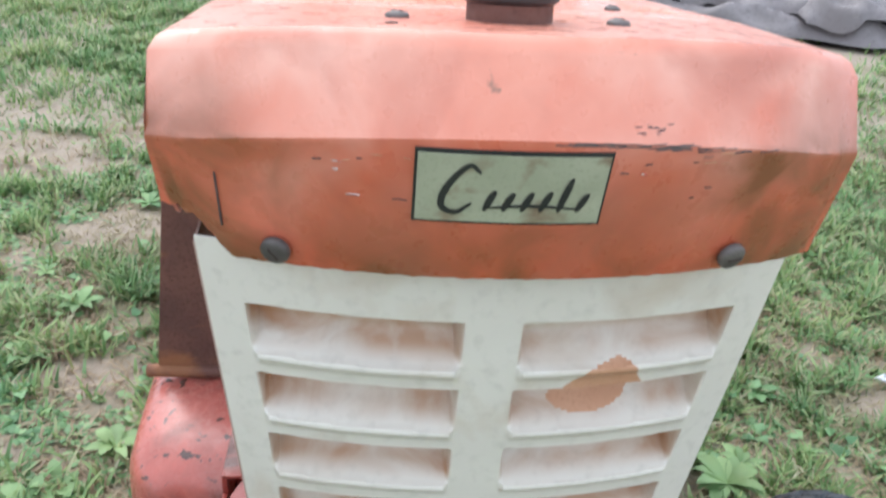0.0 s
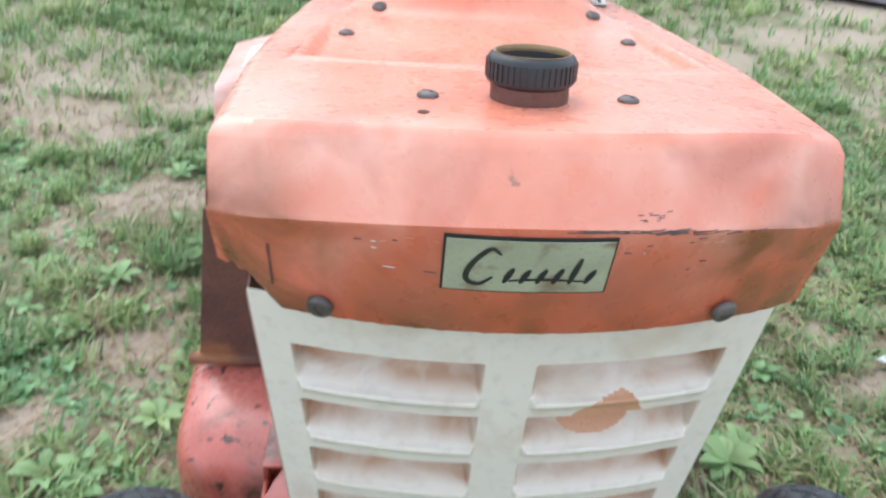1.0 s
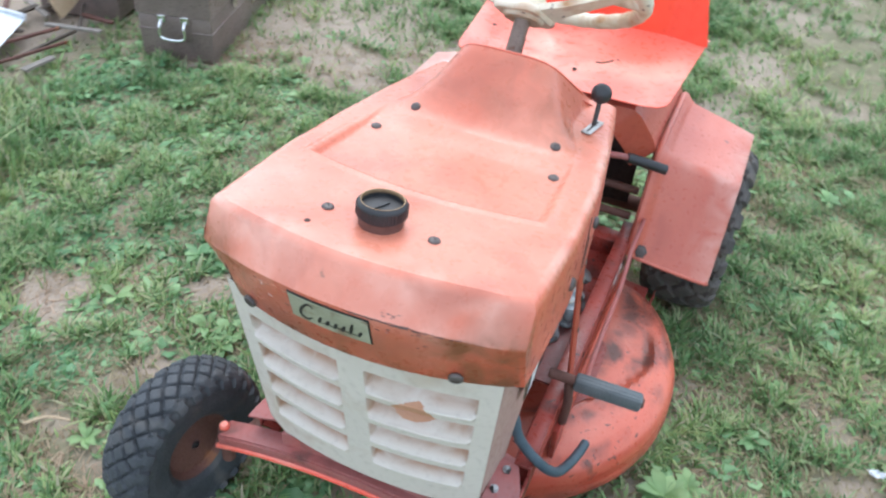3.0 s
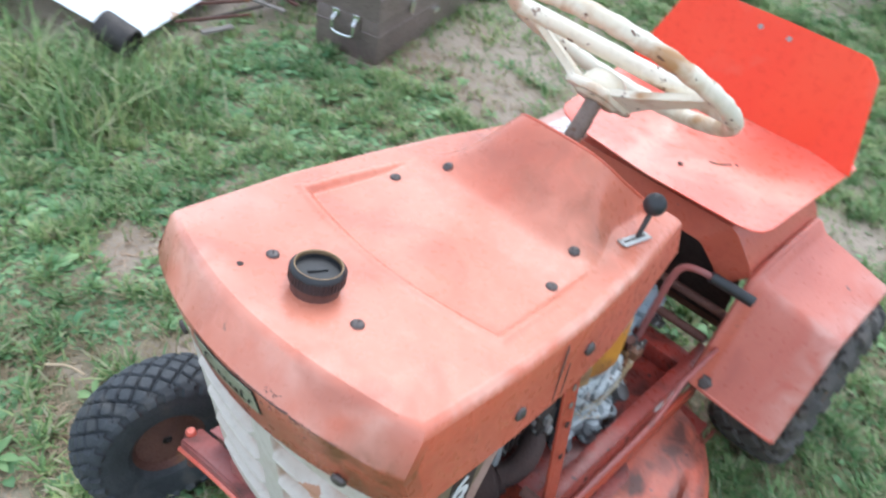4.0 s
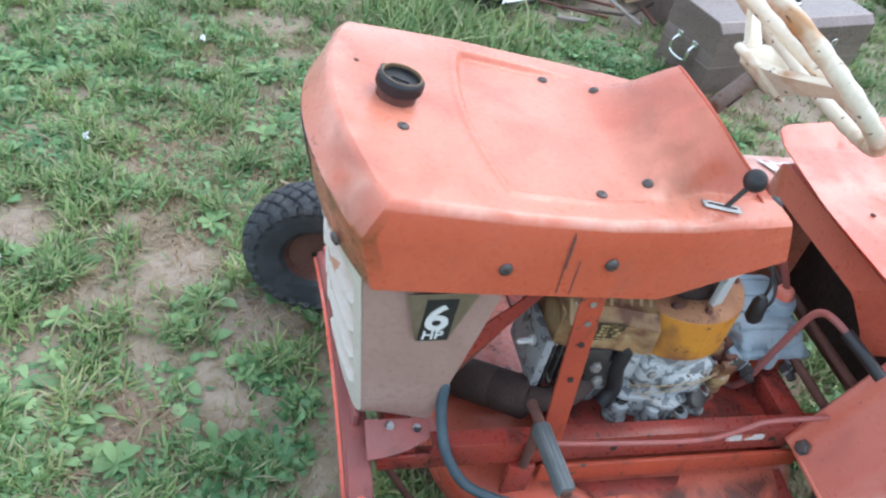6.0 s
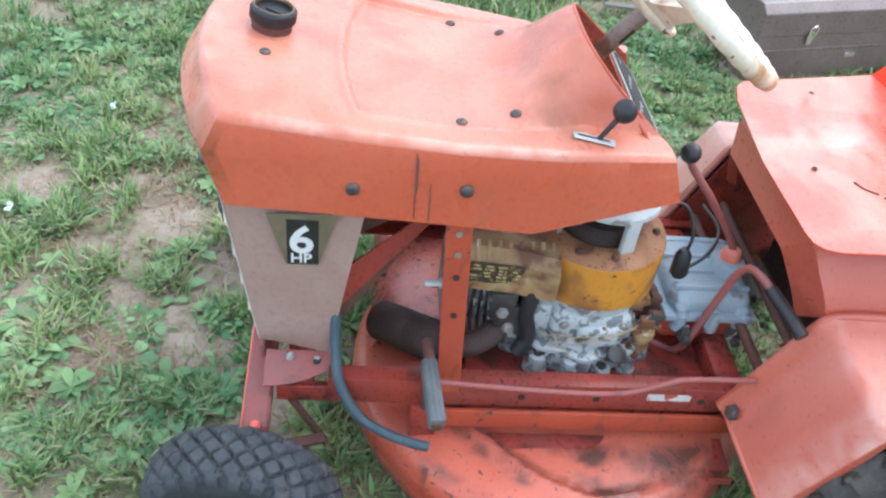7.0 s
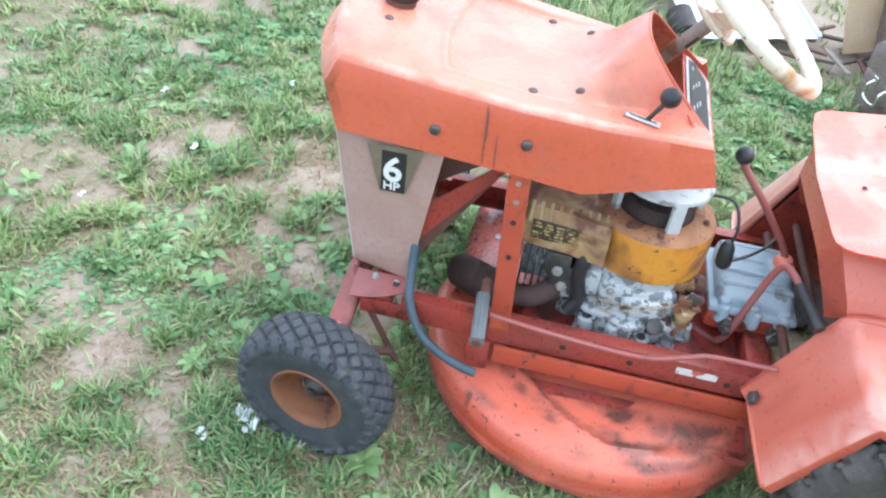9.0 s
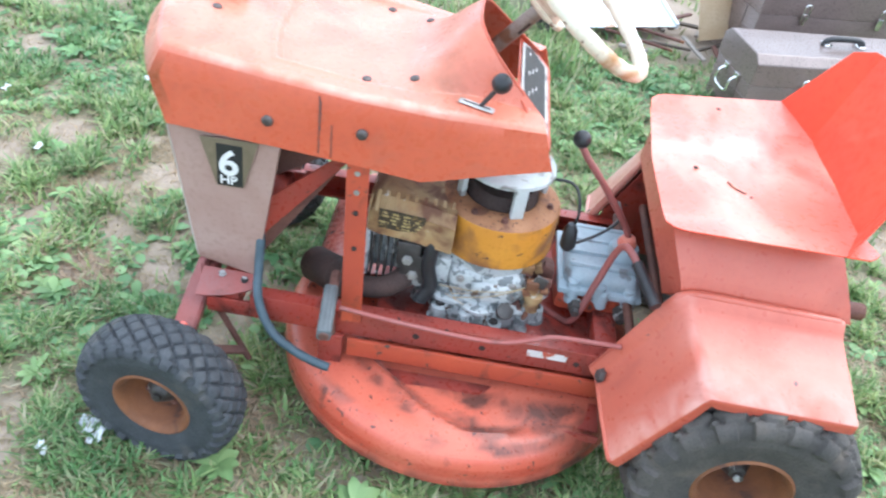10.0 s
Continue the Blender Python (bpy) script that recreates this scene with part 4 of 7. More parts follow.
def tyre(radius, width, lugs, rows_n, lug_h, rim_r):
    """A turf tyre round x as one moulded skin: staggered lozenge blocks, shoulder bars, plain sidewalls."""
    h = width / 2
    mid = lerp(rim_r, radius, 0.5)
    prof_w = [-0.70, -0.86, -1.0, -0.985, -0.93, -0.80, -0.45, 0.0, 0.45, 0.80, 0.93, 0.985, 1.0, 0.86, 0.70]
    prof_r = [rim_r, rim_r + 0.010, mid, lerp(rim_r, radius, 0.72), radius - 0.020, radius - 0.010, radius - 0.003, radius,
              radius - 0.003, radius - 0.010, radius - 0.020, lerp(rim_r, radius, 0.72), mid, rim_r + 0.010, rim_r]
    run = [0.0]
    for i in range(1, 15):
        run.append(run[-1] + math.hypot((prof_w[i] - prof_w[i - 1]) * h, prof_r[i] - prof_r[i - 1]))
    around, cuts = lugs * 14, 84
    at = np.linspace(0, run[-1], cuts)
    w, r = np.interp(at, run, prof_w), np.interp(at, run, prof_r)
    theta = np.arange(around) / around * 2 * np.pi
    u, v = np.meshgrid(theta / (2 * np.pi) * lugs, (w / 0.82 + 1) / 2 * rows_n, indexing="ij")
    cell = np.floor(v)
    near, second = np.full(u.shape, 9.0), np.full(u.shape, 9.0)
    ratio = (2 * h * 0.82 / rows_n) / (2 * np.pi * radius / lugs)
    for dk in (-1, 0, 1):
        k = cell + dk
        for du in (-1, 0, 1):
            c = np.floor(u - 0.5 * (k % 2)) + 0.5 + du + 0.5 * (k % 2)
            d = np.hypot(u - c, (v - k - 0.5) * ratio * 1.15)
            second = np.minimum(second, np.maximum(near, d))
            near = np.minimum(near, d)
    block = np.clip((second - near - 0.055) / 0.08, 0, 1)
    side = np.abs(w)[None, :] * np.ones_like(u)
    bar = np.clip((0.33 - np.abs((u + 0.25) % 1 - 0.5)) / 0.07, 0, 1) * np.clip((r[None, :] - lerp(rim_r, radius, 0.66)) / (0.06 * (radius - rim_r)), 0, 1)
    lift = np.where(side < 0.80, block, np.where(side < 0.84, np.maximum(block, bar) * 0.7, bar)) * (r[None, :] > mid) * lug_h
    nx, nr = np.gradient(r, at), -np.gradient(w * h, at)
    size = np.hypot(nx, nr)
    px = (w * h)[None, :] - (nx / size)[None, :] * lift
    pr = r[None, :] - (nr / size)[None, :] * lift
    co = np.stack([px, pr * np.cos(theta)[:, None], pr * np.sin(theta)[:, None]], -1).reshape(-1, 3)
    idx = np.arange(around * cuts).reshape(around, cuts)
    nxt = np.roll(idx, -1, axis=0)
    faces = np.stack([idx[:, :-1], idx[:, 1:], nxt[:, 1:], nxt[:, :-1]], -1).reshape(-1, 4)
    me = bpy.data.meshes.new("tyre")
    me.from_pydata(co.tolist(), [], faces.tolist())
    me.update()
    return me


def wheel(name, label, centre, radius, width, lugs, rows_n, lug_h, rim_r, rubber, steer=0.0, lean=0.0, flip=1):
    w = new(name)
    w.parent = tractor
    w["label"] = label
    w.matrix_basis = pose(*centre, 0, lean, steer) @ Matrix.Diagonal((flip, 1, 1, 1))
    key = (radius, width, lugs)
    if key not in TYRES:
        TYRES[key] = tyre(radius, width, lugs, rows_n, lug_h, rim_r)
        TYRES[key].materials.append(rubber)
        TYRES[key].shade_smooth()
        TYRES[key].set_sharp_from_angle(angle=radians(40))
    new("tyre", TYRES[key]).parent = w
    h = width / 2
    m = Matrix.Rotation(radians(90), 4, "Y")
    rim_b = lathe([(rim_r + 0.012, h * 0.84), (rim_r + 0.006, h * 0.90), (rim_r, h * 0.84), (rim_r - 0.006, h * 0.60), (rim_r - 0.010, -h * 0.25), (rim_r * 0.80, -h * 0.40), (rim_r * 0.45, -h * 0.34), (rim_r * 0.30, -h * 0.05), (0.004, -h * 0.05)], m, 48, caps=False)
    part("rim", rim_b, M_RIM, w, "rusty brown steel rim")
    back_b = lathe([(rim_r + 0.012, -h * 0.84), (rim_r - 0.006, -h * 0.60), (rim_r - 0.010, -h * 0.45), (0.01, -h * 0.50)], m, 40, caps=False)
    part("rim_back", back_b, M_RUST, w)
    part("hub_cap", lathe([(0.031, -h * 0.3), (0.029, h * 0.10), (0.020, h * 0.28), (0.016, h * 0.36), (0.010, h * 0.38), (0.010, h * 0.50), (0.006, h * 0.52)], m, 20), M_OIL, w, "greasy dark hub")
    part("bearing", lathe([(0.030, -h * 0.10), (0.030, h * 0.06), (0.024, h * 0.12), (0.012, h * 0.14)], m, 24), M_OIL, w)
    for i in range(4):
        a = i * math.pi / 2 + 0.5
        part("lug_nut", lathe([(0.008, -h * 0.24), (0.008, -h * 0.08), (0.005, -h * 0.06)], Matrix.Translation((0, rim_r * 0.55 * math.cos(a), rim_r * 0.55 * math.sin(a))) @ m, 6), M_RUST, w, smooth=20)
    return w


wheel("front_wheel", "small front wheel with worn diamond turf tread", (0.415, -0.021, 0.145), 0.165, 0.104, 26, 5, 0.0074, 0.072, M_RUBBER, -9, 1)
wheel("front_wheel", "small front wheel with worn diamond turf tread", (-0.405, -0.021, 0.145), 0.165, 0.104, 26, 5, 0.0074, 0.072, M_RUBBER, -11, -2, -1)
wheel("rear_wheel", "large rear wheel with chunky dusty tread", (0.390, 1.132, 0.201), 0.217, 0.184, 19, 4, 0.011, 0.088, M_TREAD)
wheel("rear_wheel", "large rear wheel with chunky dusty tread", (-0.372, 1.132, 0.201), 0.217, 0.184, 19, 4, 0.011, 0.088, M_TREAD, flip=-1)
part("rear_axle", rod((-0.33, 1.130, 0.203), (0.33, 1.130, 0.203), 0.022), M_RUST, tractor)

# mower deck with its skirt, ring step and discharge side
DECK = Vector((0.045, 0.565, 0))
deck_prof = [(0.405, 0.052), (0.410, 0.054), (0.411, 0.066), (0.408, 0.072), (0.409, 0.105), (0.400, 0.128), (0.382, 0.142), (0.355, 0.148), (0.325, 0.151), (0.300, 0.153), (0.260, 0.154), (0.150, 0.155), (0.02, 0.156)]
deck_fine = [deck_prof[0]]
for a, c in zip(deck_prof, deck_prof[1:]):
    cuts = max(1, int(math.hypot(a[0] - c[0], a[1] - c[1]) / 0.010))
    deck_fine += [(lerp(a[0], c[0], i / cuts), lerp(a[1], c[1], i / cuts)) for i in range(1, cuts + 1)]
deck_b = lathe(deck_fine, Matrix.Translation(DECK), 200, caps=False)


def volute(x, y):
    """Inside of the pressed volute: its edge's distance, and how far the pressing runs."""
    r, turn = math.hypot(x - DECK.x, y - DECK.y), math.degrees(math.atan2(y - DECK.y, x - DECK.x))
    return table_at([(-60, 0.262), (-29, 0.277), (-10, 0.316), (4, 0.345), (30, 0.360)], turn) - r, ease(-75, -45, turn) * ease(40, 8, turn)


for v in deck_b.verts:
    gap, run = volute(v.co.x, v.co.y)
    if v.co.z > 0.13:
        v.co.z += run * (0.006 * math.exp(-((gap + 0.010) / 0.012) ** 2) - 0.010 * ease(-0.004, 0.008, gap))
thicken(deck_b, -0.003)
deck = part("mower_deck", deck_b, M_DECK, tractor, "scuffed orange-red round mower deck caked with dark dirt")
grime_dark = deck.data.attributes.new("dirt_shade", "FLOAT", "POINT")


# grime and grease patches; colour also darkens at volute edge and skirt bottom
def grime_dark_at(v):
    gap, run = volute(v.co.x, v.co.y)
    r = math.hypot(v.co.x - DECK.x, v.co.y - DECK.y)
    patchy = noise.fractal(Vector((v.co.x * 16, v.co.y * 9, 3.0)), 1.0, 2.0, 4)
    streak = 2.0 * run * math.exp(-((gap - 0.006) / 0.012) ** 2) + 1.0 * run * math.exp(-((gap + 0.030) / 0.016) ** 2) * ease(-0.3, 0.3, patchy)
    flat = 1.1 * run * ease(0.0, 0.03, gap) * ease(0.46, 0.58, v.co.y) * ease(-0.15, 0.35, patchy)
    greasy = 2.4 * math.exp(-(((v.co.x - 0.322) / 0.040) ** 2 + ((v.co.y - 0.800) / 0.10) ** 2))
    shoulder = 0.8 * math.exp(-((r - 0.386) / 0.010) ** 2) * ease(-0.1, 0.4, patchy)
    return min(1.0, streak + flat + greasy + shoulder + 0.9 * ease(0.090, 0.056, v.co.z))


grime_dark.data.foreach_set("value", [grime_dark_at(v) for v in deck.data.vertices])
part("deck_bracket", plate([(0.258, 0.345), (0.318, 0.410), (0.330, 0.872), (0.258, 0.872)], 0.006, frame_of((0, 0, 0.170), (1, 0, -0.10), (0, 1, 0)), 0.0015), M_FRAME, deck, "dark red deck bracket stained with grease")
part("bracket_skirt", plate([(0.410, 0.0), (0.872, 0.0), (0.872, 0.020), (0.410, 0.020)], 0.004, frame_of((0.322, 0, 0.126), (0.024, 1, 0), (0, 0, 1)), 0.001), M_FRAME, deck)
part("deck_rail", box((0.010, 0.56, 0.046), (0.264, 0.600, 0.203), 0.003), M_STRAP, deck, "orange-red inner deck rail")
part("deck_hanger", box((0.012, 0.05, 0.09), (0.262, 0.285, 0.185), 0.003), M_FRAME, deck)
part("deck_hanger", box((0.012, 0.05, 0.09), (0.240, 0.830, 0.190), 0.003), M_FRAME, deck)
part("lift_link", rod((0.235, 0.030, 0.235), (0.255, 0.110, 0.10), 0.007), M_RUST, deck)
# discharge housing, a rounded hump on the far side, and the rusty deflector plate hinged on it
hump = []
for p in smooth_line([(0, 0.205, 0.060), (0, 0.188, 0.105), (0, 0.190, 0.150), (0, 0.212, 0.188), (0, 0.258, 0.212), (0, 0.320, 0.225), (0, 0.420, 0.235)], 4):
    y, z, inset = p.y, p.z, 0.030 * max(0.0, (0.26 - p.y) / 0.07) ** 2
    hump.append([(x + inset * (x < -0.3), y + push, max(0.058, z - drop)) for x, drop, push in ((0.05, 0.0, 0.0), (-0.10, 0.0, 0.0), (-0.25, 0.0, 0.0), (-0.345, 0.001, 0.001), (-0.378, 0.005, 0.004), (-0.396, 0.016, 0.009), (-0.406, 0.040, 0.014), (-0.410, 0.080, 0.018), (-0.411, 0.18, 0.020))])
hump_b = skin(hump)
thicken(hump_b, 0.003)
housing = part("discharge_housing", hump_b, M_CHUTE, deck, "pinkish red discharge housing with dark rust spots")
rusty = housing.data.attributes.new("dirt_shade", "FLOAT", "POINT")
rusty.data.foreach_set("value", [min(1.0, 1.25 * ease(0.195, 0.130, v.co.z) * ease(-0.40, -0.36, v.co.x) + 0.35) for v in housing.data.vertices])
part("hinge_rod", rod((-0.400, 0.372, 0.240), (-0.20, 0.368, 0.240), 0.0095), M_RUST, deck)
part("deflector", plate([(-0.385, 0.238), (-0.355, 0.500), (-0.20, 0.500), (-0.20, 0.238)], 0.003, frame_of((0, 0.374, 0), (1, 0, 0), (0, 0, 1)), 0.0008), M_RUST, deck, "rusty brown upright chute deflector plate")

# fenders, one pressing: pedestal under the seat, wings, front faces
for side in (-1, 1):
    def at(x, y, z):
        return (side * x, y, z)
    wing = []
    for x, zf in ((0.250, 0.487), (0.257, 0.485), (0.268, 0.482), (0.279, 0.478), (0.290, 0.474), (0.375, 0.452), (0.455, 0.430)):
        k = (x - 0.25) / 0.205
        yf, yb = lerp(0.953, 0.990, k), lerp(0.842, 0.868, k)
        zb = lerp(0.250, 0.212, k)
        lip = table_at([(0.250, 0.010), (0.257, 0.020), (0.268, 0.019), (0.279, 0.006), (0.290, 0.0)], x)
        fold = [at(x, lerp(yb, yf, t) - lip * 0.9, lerp(zb, zf, t) + lip * 0.6) for t in np.linspace(0, 0.94, 7)]
        fold += [at(x, yf + 0.004 - lip * 0.3, zf + lip * 0.7 + 0.001)]
        fold += [at(x, lerp(yf + 0.02, 1.262, t), zf + lip * 0.8 - 0.004 * t) for t in np.linspace(0, 1, 8)]
        wing.append(fold)
    # outer flange, turned down behind the edge
    for out, drop in ((0.0025, 0.003), (0.003, 0.014), (0.001, 0.027)):
        row = []
        for j, p in enumerate(wing[6]):
            flat = ease(4, 9, j)
            row.append((p[0] + side * out, p[1] + 0.80 * drop * (1 - flat), p[2] - drop * lerp(0.45, 1.0, flat)))
        wing.append(row)
    b = skin(wing)
    thicken(b, 0.0025)
    paint = M_WING if side > 0 else M_WINGPALE
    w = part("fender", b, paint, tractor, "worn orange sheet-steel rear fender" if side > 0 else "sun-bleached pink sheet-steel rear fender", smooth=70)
    pale_mask = w.data.attributes.new("rub", "FLOAT", "POINT")
    pale_mask.data.foreach_set("value", [0.85 * math.exp(-((abs(v.co.x) - 0.457) / 0.0035) ** 2) + 0.5 * math.exp(-((v.co.y - lerp(0.953, 0.990, (abs(v.co.x) - 0.25) / 0.205)) / 0.007) ** 2) for v in w.data.vertices])
    part("inner_bead", tube([at(0.259, 0.838, 0.252), at(0.258, 0.884, 0.360), at(0.258, 0.932, 0.466), at(0.258, 0.950, 0.489), at(0.258, 0.987, 0.497), at(0.258, 1.10, 0.495), at(0.258, 1.255, 0.491)], 0.0085, 12), paint, w)
    part("front_lip", tube([at(0.262, 0.844, 0.246), at(0.36, 0.855, 0.228), at(0.445, 0.867, 0.213), at(0.455, 0.872, 0.216)], 0.0045, 8), paint, w)
    hex_bolt(w, at(0.284, 0.847, 0.266), (side * 0.2, -1, 0.4), 0.013, M_BOLT)
    if side < 0:
        part("sticker", plate([(-0.048, -0.085), (0.048, -0.085), (0.048, 0.085), (-0.048, 0.085)], 0.0008, frame_of((-0.365, 1.110, 0.455), (1, 0, 0.27), (0, 1, -0.05)), 0.0002), M_STICKER, w, "torn white sticker")
pedestal = []
for y, z_add in ((0.930, 0.0), (0.950, 0.004), (1.05, 0.0), (1.15, -0.002), (1.262, -0.004)):
    row = [(-0.250, y + 0.02, 0.487), (-0.238, y + 0.008, 0.520), (-0.202, y - 0.02, 0.585), (-0.185, y - 0.025, 0.598), (0.185, y - 0.025, 0.598), (0.202, y - 0.02, 0.585), (0.238, y + 0.008, 0.520), (0.250, y + 0.02, 0.487)]
    pedestal.append([(x, yy, z + z_add) for x, yy, z in row])
b = skin(pedestal)
frame_in = [(-0.200, 0.932, 0.440), (-0.184, 0.914, 0.485), (-0.150, 0.890, 0.538), (-0.138, 0.887, 0.545), (0.138, 0.887, 0.545), (0.150, 0.890, 0.538), (0.184, 0.914, 0.485), (0.200, 0.932, 0.440)]
skin([pedestal[0], frame_in], b)
skin([frame_in, [(x * 0.98, y + 0.02, z - 0.006) for x, y, z in frame_in]], b)
thicken(b, 0.0025)
part("seat_pedestal", b, M_WING, tractor, "orange pressed pedestal with an open dark front", smooth=28)
# dark sheet added inside to stand for the shade in the opening
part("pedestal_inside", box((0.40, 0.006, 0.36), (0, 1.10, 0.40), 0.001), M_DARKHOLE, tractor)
for side in (-1, 1):
    part("inner_wall", box((0.004, 0.31, 0.29), (side * 0.246, 1.11, 0.345), 0.001), M_FRAME, tractor)
    part("pedestal_leg", plate([(0.842, 0.250), (0.953, 0.487), (0.985, 0.487), (0.985, 0.25)], 0.003, frame_of((side * 0.249, 0, 0), (0, 1, 0), (0, 0, 1)), 0.0008), M_FRAME, tractor)

# seat: flat pan with upturned sides, and a winged back
def seat():
    rows = []
    for y in (0.872, 0.876, 0.886, 0.905, 0.95, 1.00, 1.05, 1.10, 1.15, 1.20, 1.228, 1.243, 1.250):
        k = min(1.0, max(0.0, (y - 0.874) / 0.361))
        z = lerp(0.630, 0.640, k)
        # rounded corners
        cut = 0.022 * max(0.0, 1 - (y - 0.872) / 0.030) ** 2 + 0.022 * max(0.0, 1 - (1.250 - y) / 0.026) ** 2
        skew = 0.022
        left_e, left_f, right_e, right_f = lerp(0.258, 0.282, k) - cut, lerp(0.205, 0.172, k), lerp(0.252, 0.282, k) - cut, lerp(0.208, 0.170, k)
        lift_l, lift_r = lerp(0.014, 0.034, k), lerp(0.004, 0.020, k)
        row = [(-left_e, z + lift_l), (-lerp(left_e, left_f, 0.5), z + lift_l * 0.5 + 0.001), (-left_f - 0.004, z + 0.0015), (-left_f + 0.006, z), (-0.13, z - 0.001), (-0.10, z - 0.002), (-0.065, z - 0.0025), (-0.03, z - 0.003), (0.0, z - 0.003), (0.05, z - 0.0025), (0.10, z - 0.002),
               (right_f - 0.006, z), (right_f + 0.004, z + 0.0015), (lerp(right_e, right_f, 0.5), z + lift_r * 0.5 + 0.001), (right_e, z + lift_r)]
        rows.append([(x, y + skew * max(0.0, -x / 0.25) * (1 - k), zz) for x, zz in row])
    b = skin(rows)
    thicken(b, -0.0025)
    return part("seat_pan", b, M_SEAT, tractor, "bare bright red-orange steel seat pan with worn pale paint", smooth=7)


seat_part = seat()
# pale spot on the pan: an overexposed highlight put into the colour
bleached = seat_part.data.attributes.new("pale_sheen", "FLOAT", "POINT")
bleached.data.foreach_set("value", [0.95 * math.exp(-(((v.co.x + 0.07) / 0.10) ** 2 + ((v.co.y - 1.06) / 0.16) ** 2)) for v in seat_part.data.vertices])
back_rows = []
for t in (0.0, 0.05, 0.10, 0.3, 0.5, 0.7, 0.90, 0.96, 1.0):
    y, z = lerp(1.248, 1.312, t), lerp(0.637, 0.852, t)
    wide = table_at([(0, 0.176), (0.05, 0.230), (0.10, 0.284), (0.90, 0.232), (1.0, 0.196)], t)
    fold = lerp(0.170, 0.178, t)
    fwd = 0.60 * (wide - fold)
    back_rows.append([(-wide, y - fwd, z), (-lerp(wide, fold, 0.5), y - fwd * 0.5, z), (-fold - 0.004, y - 0.0015, z), (-fold + 0.006, y, z), (0.0, y + 0.006, z), (fold - 0.006, y, z), (fold + 0.004, y - 0.0015, z), (lerp(wide, fold, 0.5), y - fwd * 0.5, z), (wide, y - fwd, z)])
b = skin(back_rows)
thicken(b, 0.0025)
back_part = part("seat_back", b, M_SEATBACK, tractor, "bright red-orange winged steel backrest", smooth=7)
for x, y in ((-0.212, 1.037), (0.02, 0.960), (0.10, 1.06)):
    part("hole", lathe([(0.0055, 0), (0.0055, 0.001)], Matrix.Translation((x, y, 0.6322 if x > -0.2 else 0.6555)), 12), M_DARKHOLE, seat_part)
part("seat_slot", tube([(0.055, 1.02, 0.632), (0.075, 1.03, 0.6325), (0.09, 1.05, 0.633)], 0.0024, 8), M_RUST, seat_part)
for x in (-0.22, -0.05, 0.02, 0.10, 0.22):
    part("hole", lathe([(0.006, 0), (0.006, 0.001)], along((x, 1.3045 - max(0, abs(x) - 0.18) * 0.60, 0.822), (x, 1.290, 0.826)), 12), M_ZINC, back_part)
for x in (-0.15, 0.15):
    part("seat_bracket", box((0.04, 0.20, 0.028), (x, 1.05, 0.608), 0.004), M_RUST, tractor)
part("hitch_pin", rod((0.16, 1.26, 0.45), (0.16, 1.35, 0.45), 0.018), M_RUST, tractor)

# ---- engine ----
engine = new("engine")
engine.parent = tractor
engine["label"] = "small upright engine with flaking white paint and a rusty yellow shroud"
rng = random.Random(4)
CRANK = Matrix.Translation((0.066, 0.583, 0)) @ Matrix.Diagonal((1.08, 1.16, 1.0, 1.0))
block = lathe([(0.098, 0.300), (0.106, 0.304), (0.106, 0.316), (0.098, 0.322), (0.094, 0.360), (0.098, 0.404)], CRANK, 48)
box((0.080, 0.160, 0.066), (0.132, 0.586, 0.352), 0.018, None, block, 3)
box((0.030, 0.090, 0.050), (0.170, 0.600, 0.338), 0.012, None, block, 3)
part("crankcase", block, M_BLOCK, engine, "grey metal crankcase with peeling white paint", smooth=35)
flange = lathe([(0.090, 0.294), (0.121, 0.294), (0.125, 0.297), (0.125, 0.305), (0.121, 0.308), (0.090, 0.308)], CRANK, 48)
for v in flange.verts:
    a = math.atan2(v.co.y - 0.583, v.co.x - 0.068)
    if math.hypot(v.co.y - 0.583, v.co.x - 0.068) > 0.118:
        grow = 1 + 0.05 * math.cos(a * 9 + 0.4)
        v.co.x, v.co.y = 0.068 + (v.co.x - 0.068) * grow, 0.583 + (v.co.y - 0.583) * grow
part("sump_flange", flange, M_BLOCK, engine, "scalloped crankcase flange with chipped white paint", smooth=35)
sump = lathe([(0.100, 0.236), (0.110, 0.240), (0.116, 0.256), (0.112, 0.294)], CRANK, 48)
for k in range(11):
    a = radians(-82 + 17 * k)
    box((0.020, 0.007, 0.048), (0.068 + 0.119 * math.cos(a), 0.583 + 0.130 * math.sin(a), 0.268), 0.002, Matrix.Rotation(a, 4, "Z"), sump)
part("sump", sump, M_BLOCK, engine, "ribbed oil sump with peeling white paint", smooth=35)
for k, (deg, r, h) in enumerate(((-70, 0.017, 0.030), (-38, 0.020, 0.040), (-12, 0.015, 0.052), (14, 0.021, 0.034), (42, 0.016, 0.050), (66, 0.019, 0.036))):
    a = radians(deg)
    x, y = 0.068 + 0.126 * math.cos(a), 0.583 + 0.138 * math.sin(a)
    foot = part("mounting_foot", lathe([(r + 0.004, 0.237), (r + 0.004, 0.243), (r, 0.247), (r * 0.92, 0.237 + h), (r * 0.6, 0.240 + h)], Matrix.Translation((x, y, 0)), 18), M_BLOCK, engine)
    if k % 2:
        hex_bolt(foot, (x, y, 0.239 + h), (0, 0, 1), 0.0085, M_OIL)
for y, z in ((0.530, 0.362), (0.640, 0.362), (0.530, 0.334), (0.640, 0.334)):
    hex_bolt(engine, (0.171, y, z), (1, 0, 0.1), 0.0075)
part("breather_cover", box((0.030, 0.042, 0.066), (0.142, 0.486, 0.360), 0.006), M_BLOCK, engine, "white breather cover")
